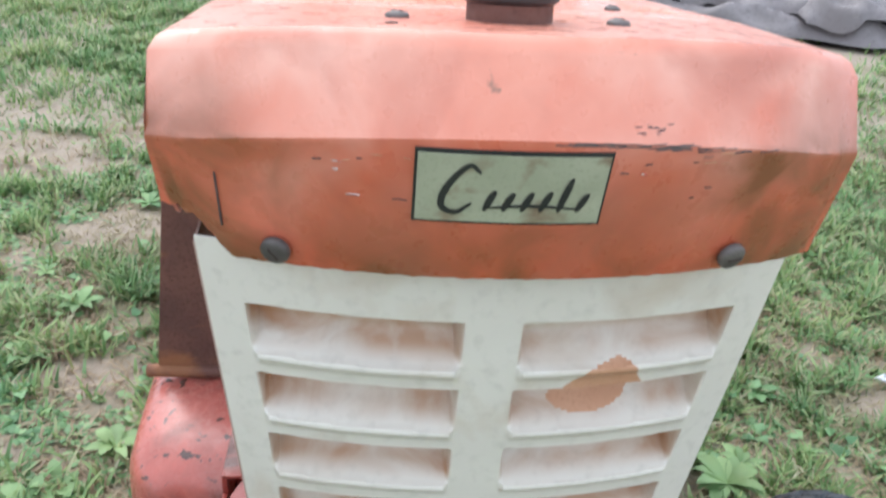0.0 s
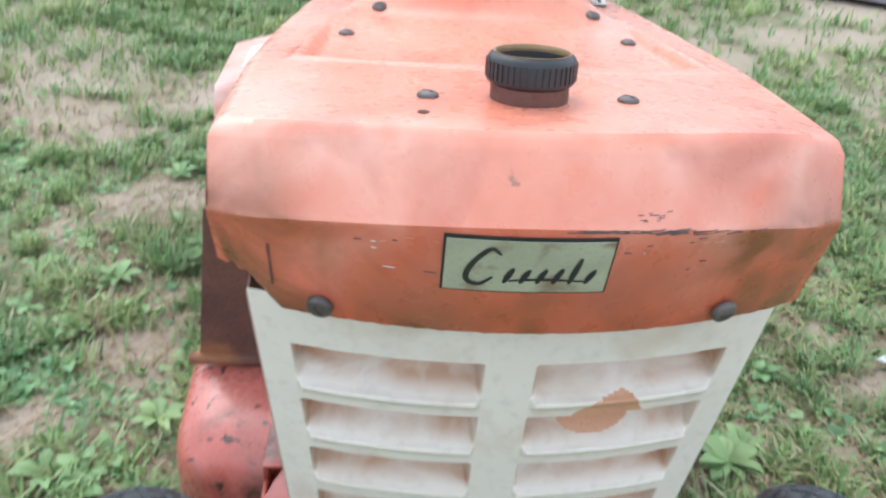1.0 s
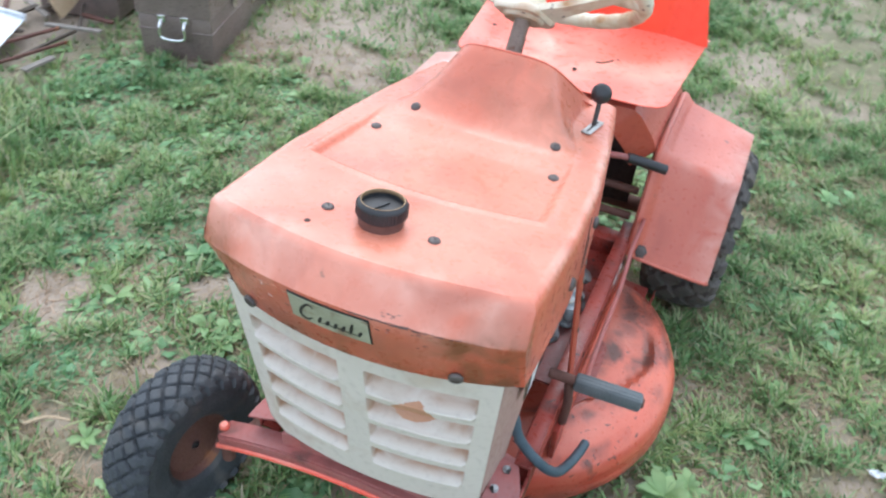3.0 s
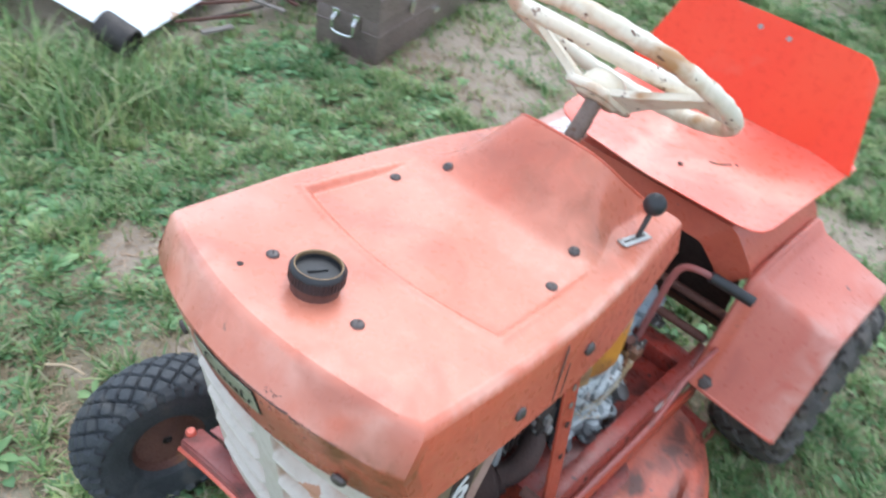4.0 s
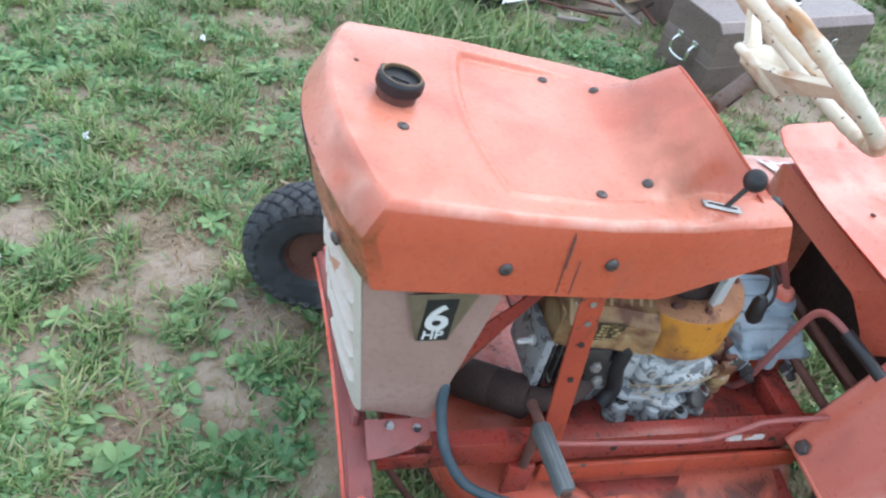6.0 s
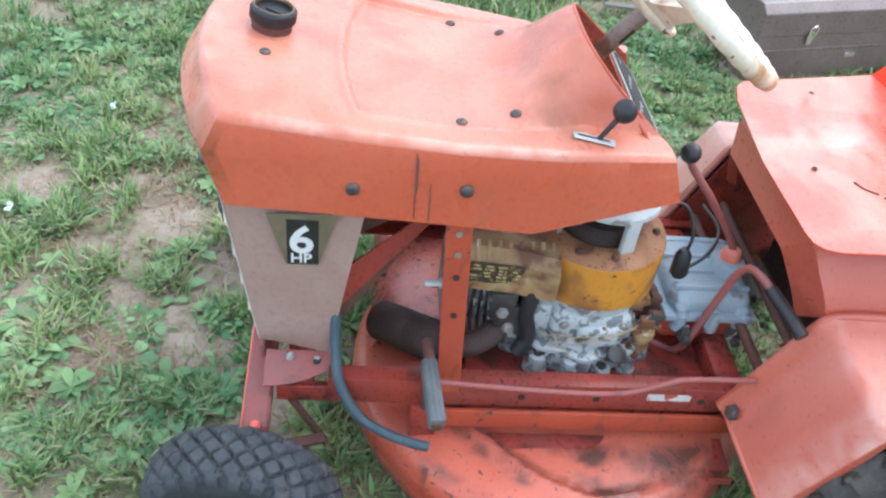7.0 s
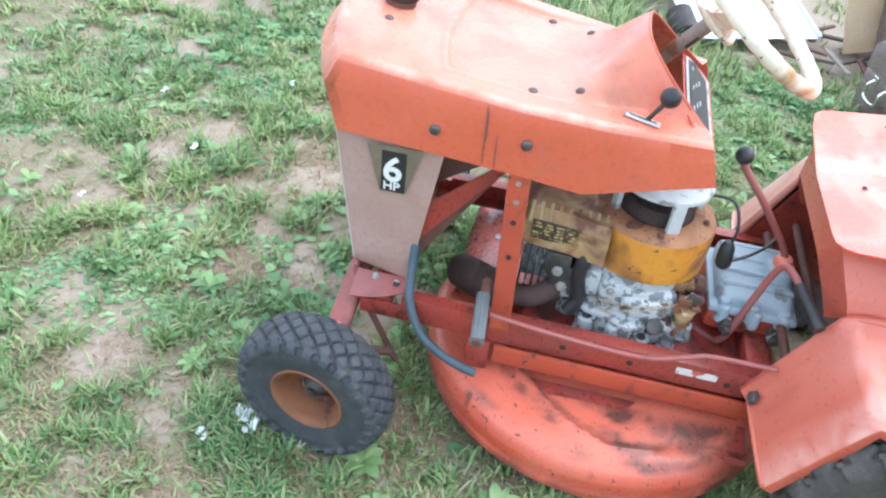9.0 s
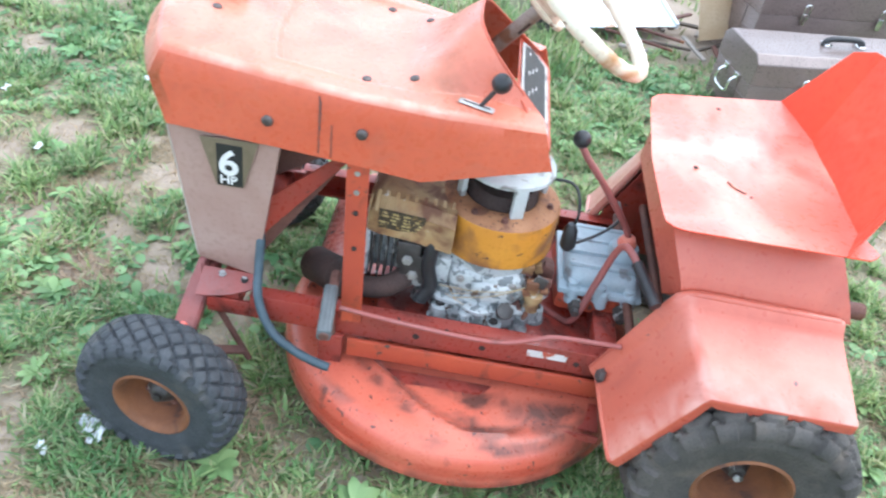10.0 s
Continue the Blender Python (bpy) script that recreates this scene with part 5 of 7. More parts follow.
part("drain_boss", lathe([(0.016, 0), (0.016, 0.022), (0.011, 0.024), (0.011, 0.036)], along((0.175, 0.560, 0.275), (0.21, 0.556, 0.270)), 8), M_BLOCK, engine, smooth=25)
part("filler_tube", lathe([(0.014, 0), (0.014, 0.030), (0.018, 0.032), (0.018, 0.044), (0.014, 0.047)], along((0.172, 0.630, 0.286), (0.192, 0.634, 0.31)), 16), M_OIL, engine)
for i in range(9):
    part("fin", box((0.135, 0.0045, 0.125), (0.070, 0.338 + 0.0145 * i, 0.358), 0.002), M_OIL, engine)
cyl = bmesh.new()
box((0.09, 0.13, 0.10), (0.065, 0.40, 0.355), 0.008, None, cyl)
box((0.145, 0.020, 0.135), (0.070, 0.322, 0.360), 0.008, None, cyl)
part("cylinder", cyl, M_BLOCK, engine, "finned cylinder with flaking white paint", smooth=30)
part("spark_plug", lathe([(0.010, 0), (0.010, 0.012), (0.006, 0.014), (0.006, 0.04), (0.003, 0.045)], along((0.10, 0.315, 0.385), (0.12, 0.25, 0.40)), 12), M_WHITEPRINT, engine)
# blower shroud, its rusted top and the cylinder cover with a worn data plate
SR = 0.128
SC = Matrix.Translation((0.048, 0.585, 0))
shroud = part("blower_shroud", lathe([(SR - 0.004, 0.401), (SR, 0.405), (SR, 0.492), (SR - 0.002, 0.500)], SC, 56, caps=False), M_YELLOW, engine, "rust-stained yellow blower shroud")
part("shroud_top", lathe([(SR - 0.002, 0.500), (SR - 0.010, 0.5075), (0.083, 0.514), (0.078, 0.512), (0.076, 0.488)], SC, 56, caps=False), M_SHROUDTOP, engine, "rusted brown top of the shroud")
part("screen", lathe([(0.077, 0.492), (0.074, 0.530), (0.066, 0.540), (0.03, 0.542), (0.004, 0.542)], SC, 40), M_DARKHOLE, engine, "dark rotating screen")
part("starter_ring", lathe([(0.060, 0.560), (0.066, 0.566), (0.090, 0.566), (0.098, 0.561), (0.099, 0.554), (0.092, 0.551), (0.074, 0.552), (0.060, 0.555)], Matrix.Translation((0.048, 0.585, 0.026)), 56), M_RING, engine, "oxidised white starter ring")
for a in (20, 110, 200, 290):
    r = radians(a)
    leg_m = SC @ Matrix.Rotation(r, 4, "Z")
    part("starter_leg", box((0.012, 0.028, 0.088), (0, 0, 0), 0.003, leg_m @ Matrix.Translation((0.090, 0, 0.545))), M_RING, engine)
for a in (5, 75, 140, 330):
    r = radians(a)
    hex_bolt(engine, (0.048 + 0.105 * math.cos(r), 0.585 + 0.105 * math.sin(r), 0.511), (0, 0, 1), 0.006, M_RUST)
cover = bmesh.new()
cover_rows = []
for y, half_x, top in ((0.325, 0.070, 0.500), (0.345, 0.078, 0.506), (0.42, 0.086, 0.506), (0.500, 0.105, 0.504)):
    cover_rows.append([(0.070 - half_x, y, 0.430), (0.070 - half_x, y, top - 0.02), (0.070 - half_x + 0.02, y, top), (0.070 + half_x - 0.02, y, top), (0.070 + half_x, y, top - 0.02), (0.070 + half_x + 0.004, y, 0.425)])
b = skin(cover_rows)
thicken(b, 0.002)
cover_part = part("cylinder_cover", b, M_CREAM, engine, "flaking cream cylinder cover", smooth=30)
part("front_lip", box((0.15, 0.004, 0.075), (0.070, 0.324, 0.466), 0.001), M_CREAM, engine)
for k in range(9):
    part("louvre", box((0.046, 0.008, 0.004), (0, 0, 0), 0.0018, Matrix.Translation((0.138, 0.338 + 0.019 * k, 0.498)) @ Matrix.Rotation(0.75, 4, "Y")), M_CREAM, cover_part)
plate_m = frame_of((0.1555, 0.392, 0.466), (0.09, 1, 0), (0.04, 0, 1))
part("data_plate", plate([(-0.048, -0.024), (0.048, -0.024), (0.048, 0.024), (-0.048, 0.024)], 0.0012, plate_m, 0.0003), M_LABEL, engine, "blackened data plate with unreadable print")
for i in range(5):
    for k in range(4):
        if rng.random() < 0.9:
            part("print_bar", box((0.012 + 0.010 * rng.random(), 0.0045, 0.0005), (0, 0, 0), 0, plate_m @ Matrix.Translation((-0.036 + 0.023 * k, 0.016 - 0.008 * i, 0.0015))), M_LABELPRINT, engine)
for stem_line in ([(0.176, 0.490, 0.338), (0.190, 0.570, 0.350), (0.184, 0.640, 0.362), (0.165, 0.690, 0.380)], [(0.186, 0.520, 0.318), (0.192, 0.600, 0.345), (0.184, 0.660, 0.372)]):
    stem = mesh_object("dry_straw", tube(stem_line, 0.0010, 6), M_STRAW)
    tagged(stem, "dry straw caught on the painted engine", "straw", "dry straw on the engine")
# exhaust elbow and muffler, intake pipe, wires
part("exhaust_elbow", tube([(0.110, 0.440, 0.325), (0.150, 0.412, 0.318), (0.164, 0.380, 0.300), (0.162, 0.345, 0.286), (0.150, 0.316, 0.282)], 0.0235, 16), M_EXH, engine, "sooty rusted exhaust elbow")
part("elbow_flange", lathe([(0.040, 0), (0.040, 0.010), (0.030, 0.012)], along((0.105, 0.45, 0.325), (0.15, 0.42, 0.32)), 20), M_EXH, engine)
muf_m = along((0.152, 0.320, 0.274), (0.036, 0.190, 0.222))
part("muffler", lathe([(0.024, -0.012), (0.028, 0.0), (0.038, 0.004), (0.041, 0.010), (0.041, 0.070), (0.039, 0.074), (0.041, 0.078), (0.041, 0.160), (0.037, 0.168), (0.018, 0.171)], muf_m, 32), M_EXH, engine, "sooty dark brown muffler")
part("breather_pipe", tube([(0.140, 0.462, 0.455), (0.158, 0.462, 0.420), (0.160, 0.460, 0.370), (0.165, 0.470, 0.320), (0.172, 0.455, 0.285)], 0.0155, 14), M_BLACK, engine, "black rubber breather pipe")
part("intake_flange", box((0.03, 0.05, 0.07), (0.146, 0.415, 0.385), 0.006), M_OIL, engine)
part("tappet_cover", box((0.014, 0.060, 0.080), (0.155, 0.432, 0.350), 0.004), M_OIL, engine, "oily dark valve cover")
for y, z in ((0.415, 0.378), (0.430, 0.340)):
    hex_bolt(engine, (0.164, y, z), (1, 0, 0.2), 0.009, M_ZINC)
for i in range(9):
    p = Vector((0.165 + 0.02 * rng.random(), 0.50 + 0.22 * rng.random(), 0.30 + 0.09 * rng.random()))
    d = Vector((rng.uniform(-0.3, 0.3), rng.uniform(-1, 1), rng.uniform(-0.35, 0.35))).normalized() * rng.uniform(0.03, 0.07)
    part("straw", rod(p, p + d * 0.7, 0.0007, steps=5), M_PLY, engine, "dry straw caught on the engine")
for i in range(26):
    c = Vector((rng.uniform(0.11, 0.180), rng.uniform(0.655, 0.712), rng.uniform(0.285, 0.395)))
    part("linkage", box((rng.uniform(0.006, 0.022), rng.uniform(0.006, 0.030), rng.uniform(0.006, 0.026)), c, 0.002, Matrix.Rotation(rng.uniform(-0.6, 0.6), 4, "X")), rng.choice([M_CREAM, M_RUST, M_SHROUDTOP, M_OIL, M_RUST]), engine, "rusty governor linkage piece")
part("oil_filler", lathe([(0.016, 0), (0.016, 0.03), (0.020, 0.031), (0.020, 0.045), (0.016, 0.048)], Matrix.Translation((0.158, 0.690, 0.30)), 20), M_CREAM, engine)
part("carburettor", box((0.05, 0.05, 0.06), (0.085, 0.705, 0.345), 0.010), M_RUST, engine, "rusty brown carburettor")
wire = part("ignition_wire", tube([(0.06, 0.66, 0.57), (0.075, 0.722, 0.575), (0.100, 0.742, 0.530), (0.108, 0.735, 0.478)], 0.0033, 8), M_BLACK, engine)
part("wire_boot", lathe([(0.008, -0.006), (0.015, 0.008), (0.017, 0.046), (0.011, 0.056)], along((0.109, 0.734, 0.497), (0.112, 0.737, 0.44)), 14), M_BLACK, engine, "black rubber wire boot")
part("choke_cable", tube([(0.112, 0.737, 0.45), (0.07, 0.80, 0.46), (-0.03, 0.86, 0.44), (-0.16, 0.88, 0.40)], 0.0035, 8), M_BLACK, engine)

# gearbox behind the engine, levers
gearbox = new("gearbox")
gearbox.parent = tractor
gearbox["label"] = "chalky grey cast gearbox"
for k in range(4):
    part("rib", box((0.008, 0.150, 0.012), (-0.06 + 0.045 * k, 0.835, 0.379), 0.003), M_GREY, gearbox)
for x, y in ((0.10, 0.775), (0.10, 0.90), (0.105, 0.835)):
    part("bolt_boss", lathe([(0.013, 0.31), (0.013, 0.352), (0.009, 0.355)], Matrix.Translation((x, y, 0)), 14), M_GREY, gearbox)
g = bmesh.new()
box((0.190, 0.165, 0.058), (0.006, 0.838, 0.350), 0.026, Matrix.Rotation(0.06, 4, "Y"), g, 4)
box((0.210, 0.185, 0.016), (0.010, 0.836, 0.330), 0.005, None, g)
lathe([(0.034, 0.360), (0.034, 0.396), (0.030, 0.404), (0.012, 0.408)], Matrix.Translation((0.015, 0.880, 0)), 24, g)
for x, y, r in ((0.104, 0.778, 0.015), (0.108, 0.845, 0.013), (0.104, 0.905, 0.015)):
    lathe([(r * 0.8, 0.296), (r, 0.300), (r, 0.338), (r * 0.7, 0.344)], Matrix.Translation((x, y, 0)), 20, g)
part("gear_case", g, M_GREY, gearbox, smooth=30)
part("gear_base", box((0.205, 0.180, 0.055), (0.0, 0.835, 0.290), 0.016), M_STRAP, gearbox, "orange-red lower gearbox half")
part("shift_collar", lathe([(0.020, 0.404), (0.022, 0.412), (0.016, 0.426), (0.008, 0.430)], Matrix.Translation((0.013, 0.882, 0)), 18), M_SEAT, gearbox, "bright red lever collar")
for y in (0.79, 0.89):
    part("drain_plug", lathe([(0.016, 0), (0.016, 0.02), (0.010, 0.022), (0.010, 0.034)], along((0.11, y, 0.300), (0.16, y, 0.290)), 6), M_OIL, gearbox, smooth=20)
shift = part("shift_lever", tube([(0.012, 0.882, 0.424), (0.010, 0.860, 0.462), (0.020, 0.790, 0.555), (0.026, 0.742, 0.612), (0.029, 0.722, 0.640)], 0.0075, 12), M_AXLE, tractor, "red-painted bent gear lever")
part("knob", lathe(ball, along((0.029, 0.719, 0.655), (0.030, 0.712, 0.675)), 28), M_BLACK, shift, "black ball knob")
clutch = part("clutch_lever", tube([(0.060, 0.690, 0.250), (0.100, 0.764, 0.240), (0.122, 0.795, 0.262), (0.132, 0.815, 0.380), (0.138, 0.830, 0.470), (0.150, 0.842, 0.500), (0.178, 0.854, 0.504), (0.215, 0.868, 0.496)], 0.0075, 12), M_AXLE, tractor, "red-painted clutch hand lever")
part("grip", tube([(0.200, 0.862, 0.500), (0.240, 0.878, 0.489), (0.287, 0.897, 0.474)], 0.0120, 14), M_BLACK, clutch, "black rubber grip")
part("brake_rod", tube([(0.288, 0.300, 0.330), (0.282, 0.42, 0.312), (0.279, 0.56, 0.300), (0.278, 0.64, 0.304), (0.275, 0.700, 0.325), (0.272, 0.745, 0.338), (0.272, 0.87, 0.342)], 0.0052, 10), M_AXLE, tractor, "dull red brake rod")
for y, z in ((0.900, 0.32), (0.955, 0.36)):
    part("cross_tube", rod((-0.22, y, z), (0.235, y, z), 0.010), M_RUST, tractor)

# uprights, foot peg, hose, inner braces
post_m = frame_of((0.2325, 0.302, 0.655), (-0.05, 1, 0.05), (0.08, 0.05, -1))
post = part("upright_strap", plate([(-0.021, 0.0), (0.021, 0.0), (0.021, 0.385), (-0.021, 0.385)], 0.005, post_m, 0.001), M_STRAP, tractor, "orange-red flat steel upright with bolt holes")
for d in (0.035, 0.075, 0.12, 0.20):
    c = post_m @ Vector((0.0, d, 0))
    part("hole", lathe([(0.0055, 0), (0.0055, 0.0012)], along(c + Vector((0.003, 0, 0)), c + Vector((0.02, 0, 0.002))), 12), M_ZINC if d < 0.1 else M_DARKHOLE, post)
part("upright_strap", plate([(-0.021, 0.0), (0.021, 0.0), (0.021, 0.385), (-0.021, 0.385)], 0.005, frame_of((-0.2275, 0.302, 0.655), (0.05, 1, 0.05), (-0.08, 0.05, -1)), 0.001), M_FRAME, tractor)
peg_a, peg_b = Vector((0.272, 0.279, 0.362)), Vector((0.398, 0.290, 0.355))
peg = part("foot_pedal", box((0.028, 0.030, (peg_b - peg_a).length), (0, 0, 0), 0.006, along(peg_a, peg_b) @ Matrix.Translation((0, 0, (peg_b - peg_a).length / 2))), M_PADGREY, tractor, "scuffed grey rubber foot pedal")
part("pedal_core", rod(peg_a - Vector((0.05, 0, 0)), peg_b + Vector((0.004, 0, 0)), 0.010), M_RUST, peg)
ribs = bmesh.new()
for k in range(3):
    box((0.004, 0.032, 0.118), (0, 0, 0), 0.001, along(peg_a, peg_b) @ Matrix.Translation((-0.008 + 0.008 * k, 0, (peg_b - peg_a).length / 2)), ribs)
part("pad_ribs", ribs, M_PADGREY, peg)
part("pedal_arm", tube([(0.262, 0.280, 0.355), (0.268, 0.282, 0.30), (0.266, 0.285, 0.235)], 0.009, 10), M_RUST, tractor)
part("fuel_hose", tube([(0.185, 0.105, 0.450), (0.205, 0.118, 0.400), (0.222, 0.120, 0.345), (0.262, 0.130, 0.290), (0.290, 0.165, 0.235), (0.305, 0.215, 0.205), (0.315, 0.262, 0.192), (0.320, 0.294, 0.188)], 0.0095, 12), M_HOSE, tractor, "faded blue-grey rubber hose hanging loose")
for side in (-1, 1):
    for name, x0, x1, quad, mat in (("brace", 0.150, 0.150, ((0.130, 0.520), (0.285, 0.628), (0.285, 0.662), (0.130, 0.585)), M_RUST), ("brace", 0.196, 0.165, ((0.122, 0.410), (0.275, 0.595), (0.285, 0.630), (0.130, 0.500)), M_FRAME),
                                    ("brace", 0.180, 0.160, ((0.112, 0.340), (0.262, 0.575), (0.272, 0.594), (0.124, 0.405)), M_RUST)):
        pts = [Vector((side * (x0 if k in (0, 3) else x1), y, z)) for k, (y, z) in enumerate(quad)]
        bb = skin([[pts[0], pts[1]], [pts[3], pts[2]]])
        thicken(bb, 0.003)
        part(name, bb, mat, tractor, "dark red diagonal sheet brace")
tank = bmesh.new()
box((0.30, 0.20, 0.11), (0, 0.03, 0.735), 0.03, None, tank, 3)
part("fuel_tank", tank, M_OIL, tractor)
part("hood_bridge", box((0.45, 0.05, 0.006), (0, 0.302, 0.665), 0.001), M_FRAME, tractor)
part("front_bracket", box((0.36, 0.006, 0.12), (0, 0.045, 0.37), 0.001), M_RUST, tractor)

# ---- ground ----
LATTICE = np.random.RandomState(7).rand(64, 64)


def value_noise(x, y):
    xi, yi = np.floor(x).astype(int), np.floor(y).astype(int)
    fx, fy = x - xi, y - yi
    fx, fy = fx * fx * (3 - 2 * fx), fy * fy * (3 - 2 * fy)
    g = lambda a, c: LATTICE[(xi + a) % 64, (yi + c) % 64]
    return (g(0, 0) * (1 - fx) + g(1, 0) * fx) * (1 - fy) + (g(0, 1) * (1 - fx) + g(1, 1) * fx) * fy


def fbm(x, y, octaves=4):
    total, amp = 0, 0.5
    for k in range(octaves):
        total = total + amp * value_noise(x * 2 ** k + 17.3 * k, y * 2 ** k + 5.1 * k)
        amp *= 0.5
    return total


BARE = [(-1.50, 1.80, .20), (-1.42, 2.10, .22), (-1.60, 1.55, .14), (-1.30, 2.5, .25), (-1.02, 2.21, .24), (-0.68, 1.31, .16), (-0.61, 0.71, .10), (-1.22, 1.89, .16), (-0.58, 0.70, .10), (-0.76, 0.51, .07), (-1.08, 1.80, .22),
        (-0.74, 2.05, .25), (-0.68, 0.18, .10), (0.93, 0.60, .09), (-1.10, 0.30, .12), (-1.34, -0.08, .08), (-1.80, 2.91, .40), (-1.55, 3.32, .35),
        (-0.52, -0.83, .09), (-0.06, -0.40, .10), (0.35, -0.58, .08), (-0.05, -0.21, .08), (-1.16, -1.04, .10), (0.47, -0.34, .09), (-0.33, -0.18, .10), (-0.51, -0.34, .08),
        (-1.70, 4.43, .60), (-0.9, 4.2, .5), (-2.6, 4.6, .8), (2.26, 3.42, .35), (-0.63, -0.72, .09), (-0.24, -0.42, .07), (-1.27, 2.35, .35), (0.34, 2.65, .25), (0.23, 2.12, .18), (-2.5, 1.5, .5), (-2.4, 2.3, .5)]


def bare_field(x, y):
    """0 where the turf is thick, 1 on worn earth."""
    b = np.clip((fbm(x * 2.4 + 3, y * 2.4 + 9) - 0.525) * 4, 0, 0.75)
    b = np.maximum(b, np.clip((fbm(x * 8 + 13, y * 8 + 29, 3) - 0.51) * 5, 0, 0.75))
    for px, py, r in BARE:
        d = np.hypot(x - px, (y - py))
        edge = r * (0.25 + 1.55 * fbm(x * 6 + px, y * 6 + py, 4))
        b = np.maximum(b, np.clip((edge - d) / (0.8 * r) + 0.5, 0, 0.93))
    worn = np.clip((0.25 - y) / 0.3, 0, 1) * np.clip((x + 2.0) / 0.5, 0, 1)
    b = np.maximum(b, worn * np.clip((fbm(x * 4.5 + 7, y * 4.5 + 1, 3) - 0.50) * 7, 0, 0.75))
    far = np.clip((np.hypot(x - 0.0, y - 1.5) - 5.0) / 2.0, 0, 1)
    b = b * (1 - far) + 0.30 * far
    under = np.clip((0.33 - np.hypot((x - 0.0) * 0.9, (y - 0.55) * 0.6)) * 6, 0, 0.6)
    return np.maximum(b, under)


BARE_GRID = bare_field(*np.meshgrid(np.arange(-6.4, 6.41, 0.02), np.arange(-5.0, 8.41, 0.02), indexing="ij"))


def bareness(x, y):
    """The worn-earth field, looked up on a fine grid."""
    i = np.clip((x + 6.4) / 0.02, 0, BARE_GRID.shape[0] - 1.01)
    j = np.clip((y + 5.0) / 0.02, 0, BARE_GRID.shape[1] - 1.01)
    i0, j0 = i.astype(int), j.astype(int)
    fi, fj = i - i0, j - j0
    return (BARE_GRID[i0, j0] * (1 - fi) + BARE_GRID[i0 + 1, j0] * fi) * (1 - fj) + (BARE_GRID[i0, j0 + 1] * (1 - fi) + BARE_GRID[i0 + 1, j0 + 1] * fi) * fj


def ground_height(x, y):
    return 0.030 * (fbm(x * 1.3, y * 1.3) - 0.47) + 0.008 * (fbm(x * 9, y * 9, 3) - 0.45) - 0.024


def ground():
    lines_x = np.concatenate([[-60, -25, -12, -8, -6, -5, -4.4, -4.0, -3.7, -3.5, -3.35], np.arange(-3.2, 3.9, 0.04), [4.2, 4.6, 5.2, 6, 8, 12, 25, 60]])
    lines_y = np.concatenate([[-60, -25, -12, -8, -6, -4.5, -3.5, -2.8, -2.3, -2.0], np.arange(-1.8, 5.6, 0.04), [5.8, 6.2, 7, 8, 10, 14, 22, 40, 80]])
    gx, gy = np.meshgrid(lines_x, lines_y)
    gz = ground_height(gx, gy)
    verts = np.stack([gx, gy, gz], -1).reshape(-1, 3)
    w, h = len(lines_x), len(lines_y)
    idx = np.arange(w * h).reshape(h, w)
    faces = np.stack([idx[:-1, :-1], idx[:-1, 1:], idx[1:, 1:], idx[1:, :-1]], -1).reshape(-1, 4)
    me = bpy.data.meshes.new("ground")
    me.from_pydata(verts.tolist(), [], faces.tolist())
    a = me.attributes.new("bare", "FLOAT", "POINT")
    a.data.foreach_set("value", bareness(gx, gy).reshape(-1).astype(np.float32))
    me.shade_smooth()
    m = bpy.data.materials.new("worn_lawn_soil")
    m.use_nodes = True
    n, l = m.node_tree.nodes, m.node_tree.links
    out = n["Principled BSDF"]
    where = n.new("ShaderNodeTexCoord").outputs["Object"]
    att = n.new("ShaderNodeAttribute")
    att.attribute_name = "bare"

    def nz(scale, detail=6.0):
        t = n.new("ShaderNodeTexNoise")
        t.inputs["Scale"].default_value, t.inputs["Detail"].default_value = scale, detail
        l.new(where, t.inputs["Vector"])
        return t.outputs["Fac"]

    def mixed(fac, a_, b_):
        x = n.new("ShaderNodeMix")
        x.data_type = "RGBA"
        l.new(fac, x.inputs[0])
        for s, v in ((6, a_), (7, b_)):
            if isinstance(v, tuple):
                x.inputs[s].default_value = (*v, 1)
            else:
                l.new(v, x.inputs[s])
        return x.outputs[2]

    earth = mixed(nz(6), (0.36, 0.285, 0.225), (0.50, 0.41, 0.335))
    earth = mixed(nz(90, 4), earth, (0.30, 0.235, 0.18))
    turf = mixed(nz(30), (0.135, 0.135, 0.070), (0.26, 0.225, 0.14))
    l.new(mixed(att.outputs["Fac"], turf, earth), out.inputs["Base Color"])
    out.inputs["Roughness"].default_value = 0.95
    bump = n.new("ShaderNodeBump")
    bump.inputs["Strength"].default_value, bump.inputs["Distance"].default_value = 0.6, 0.01
    l.new(nz(70, 8), bump.inputs["Height"])
    l.new(bump.outputs[0], out.inputs["Normal"])
    me.materials.append(m)
    return tagged(new("ground", me), "uneven backyard lawn with bare sandy patches", "ground", kind="structure")


ground()


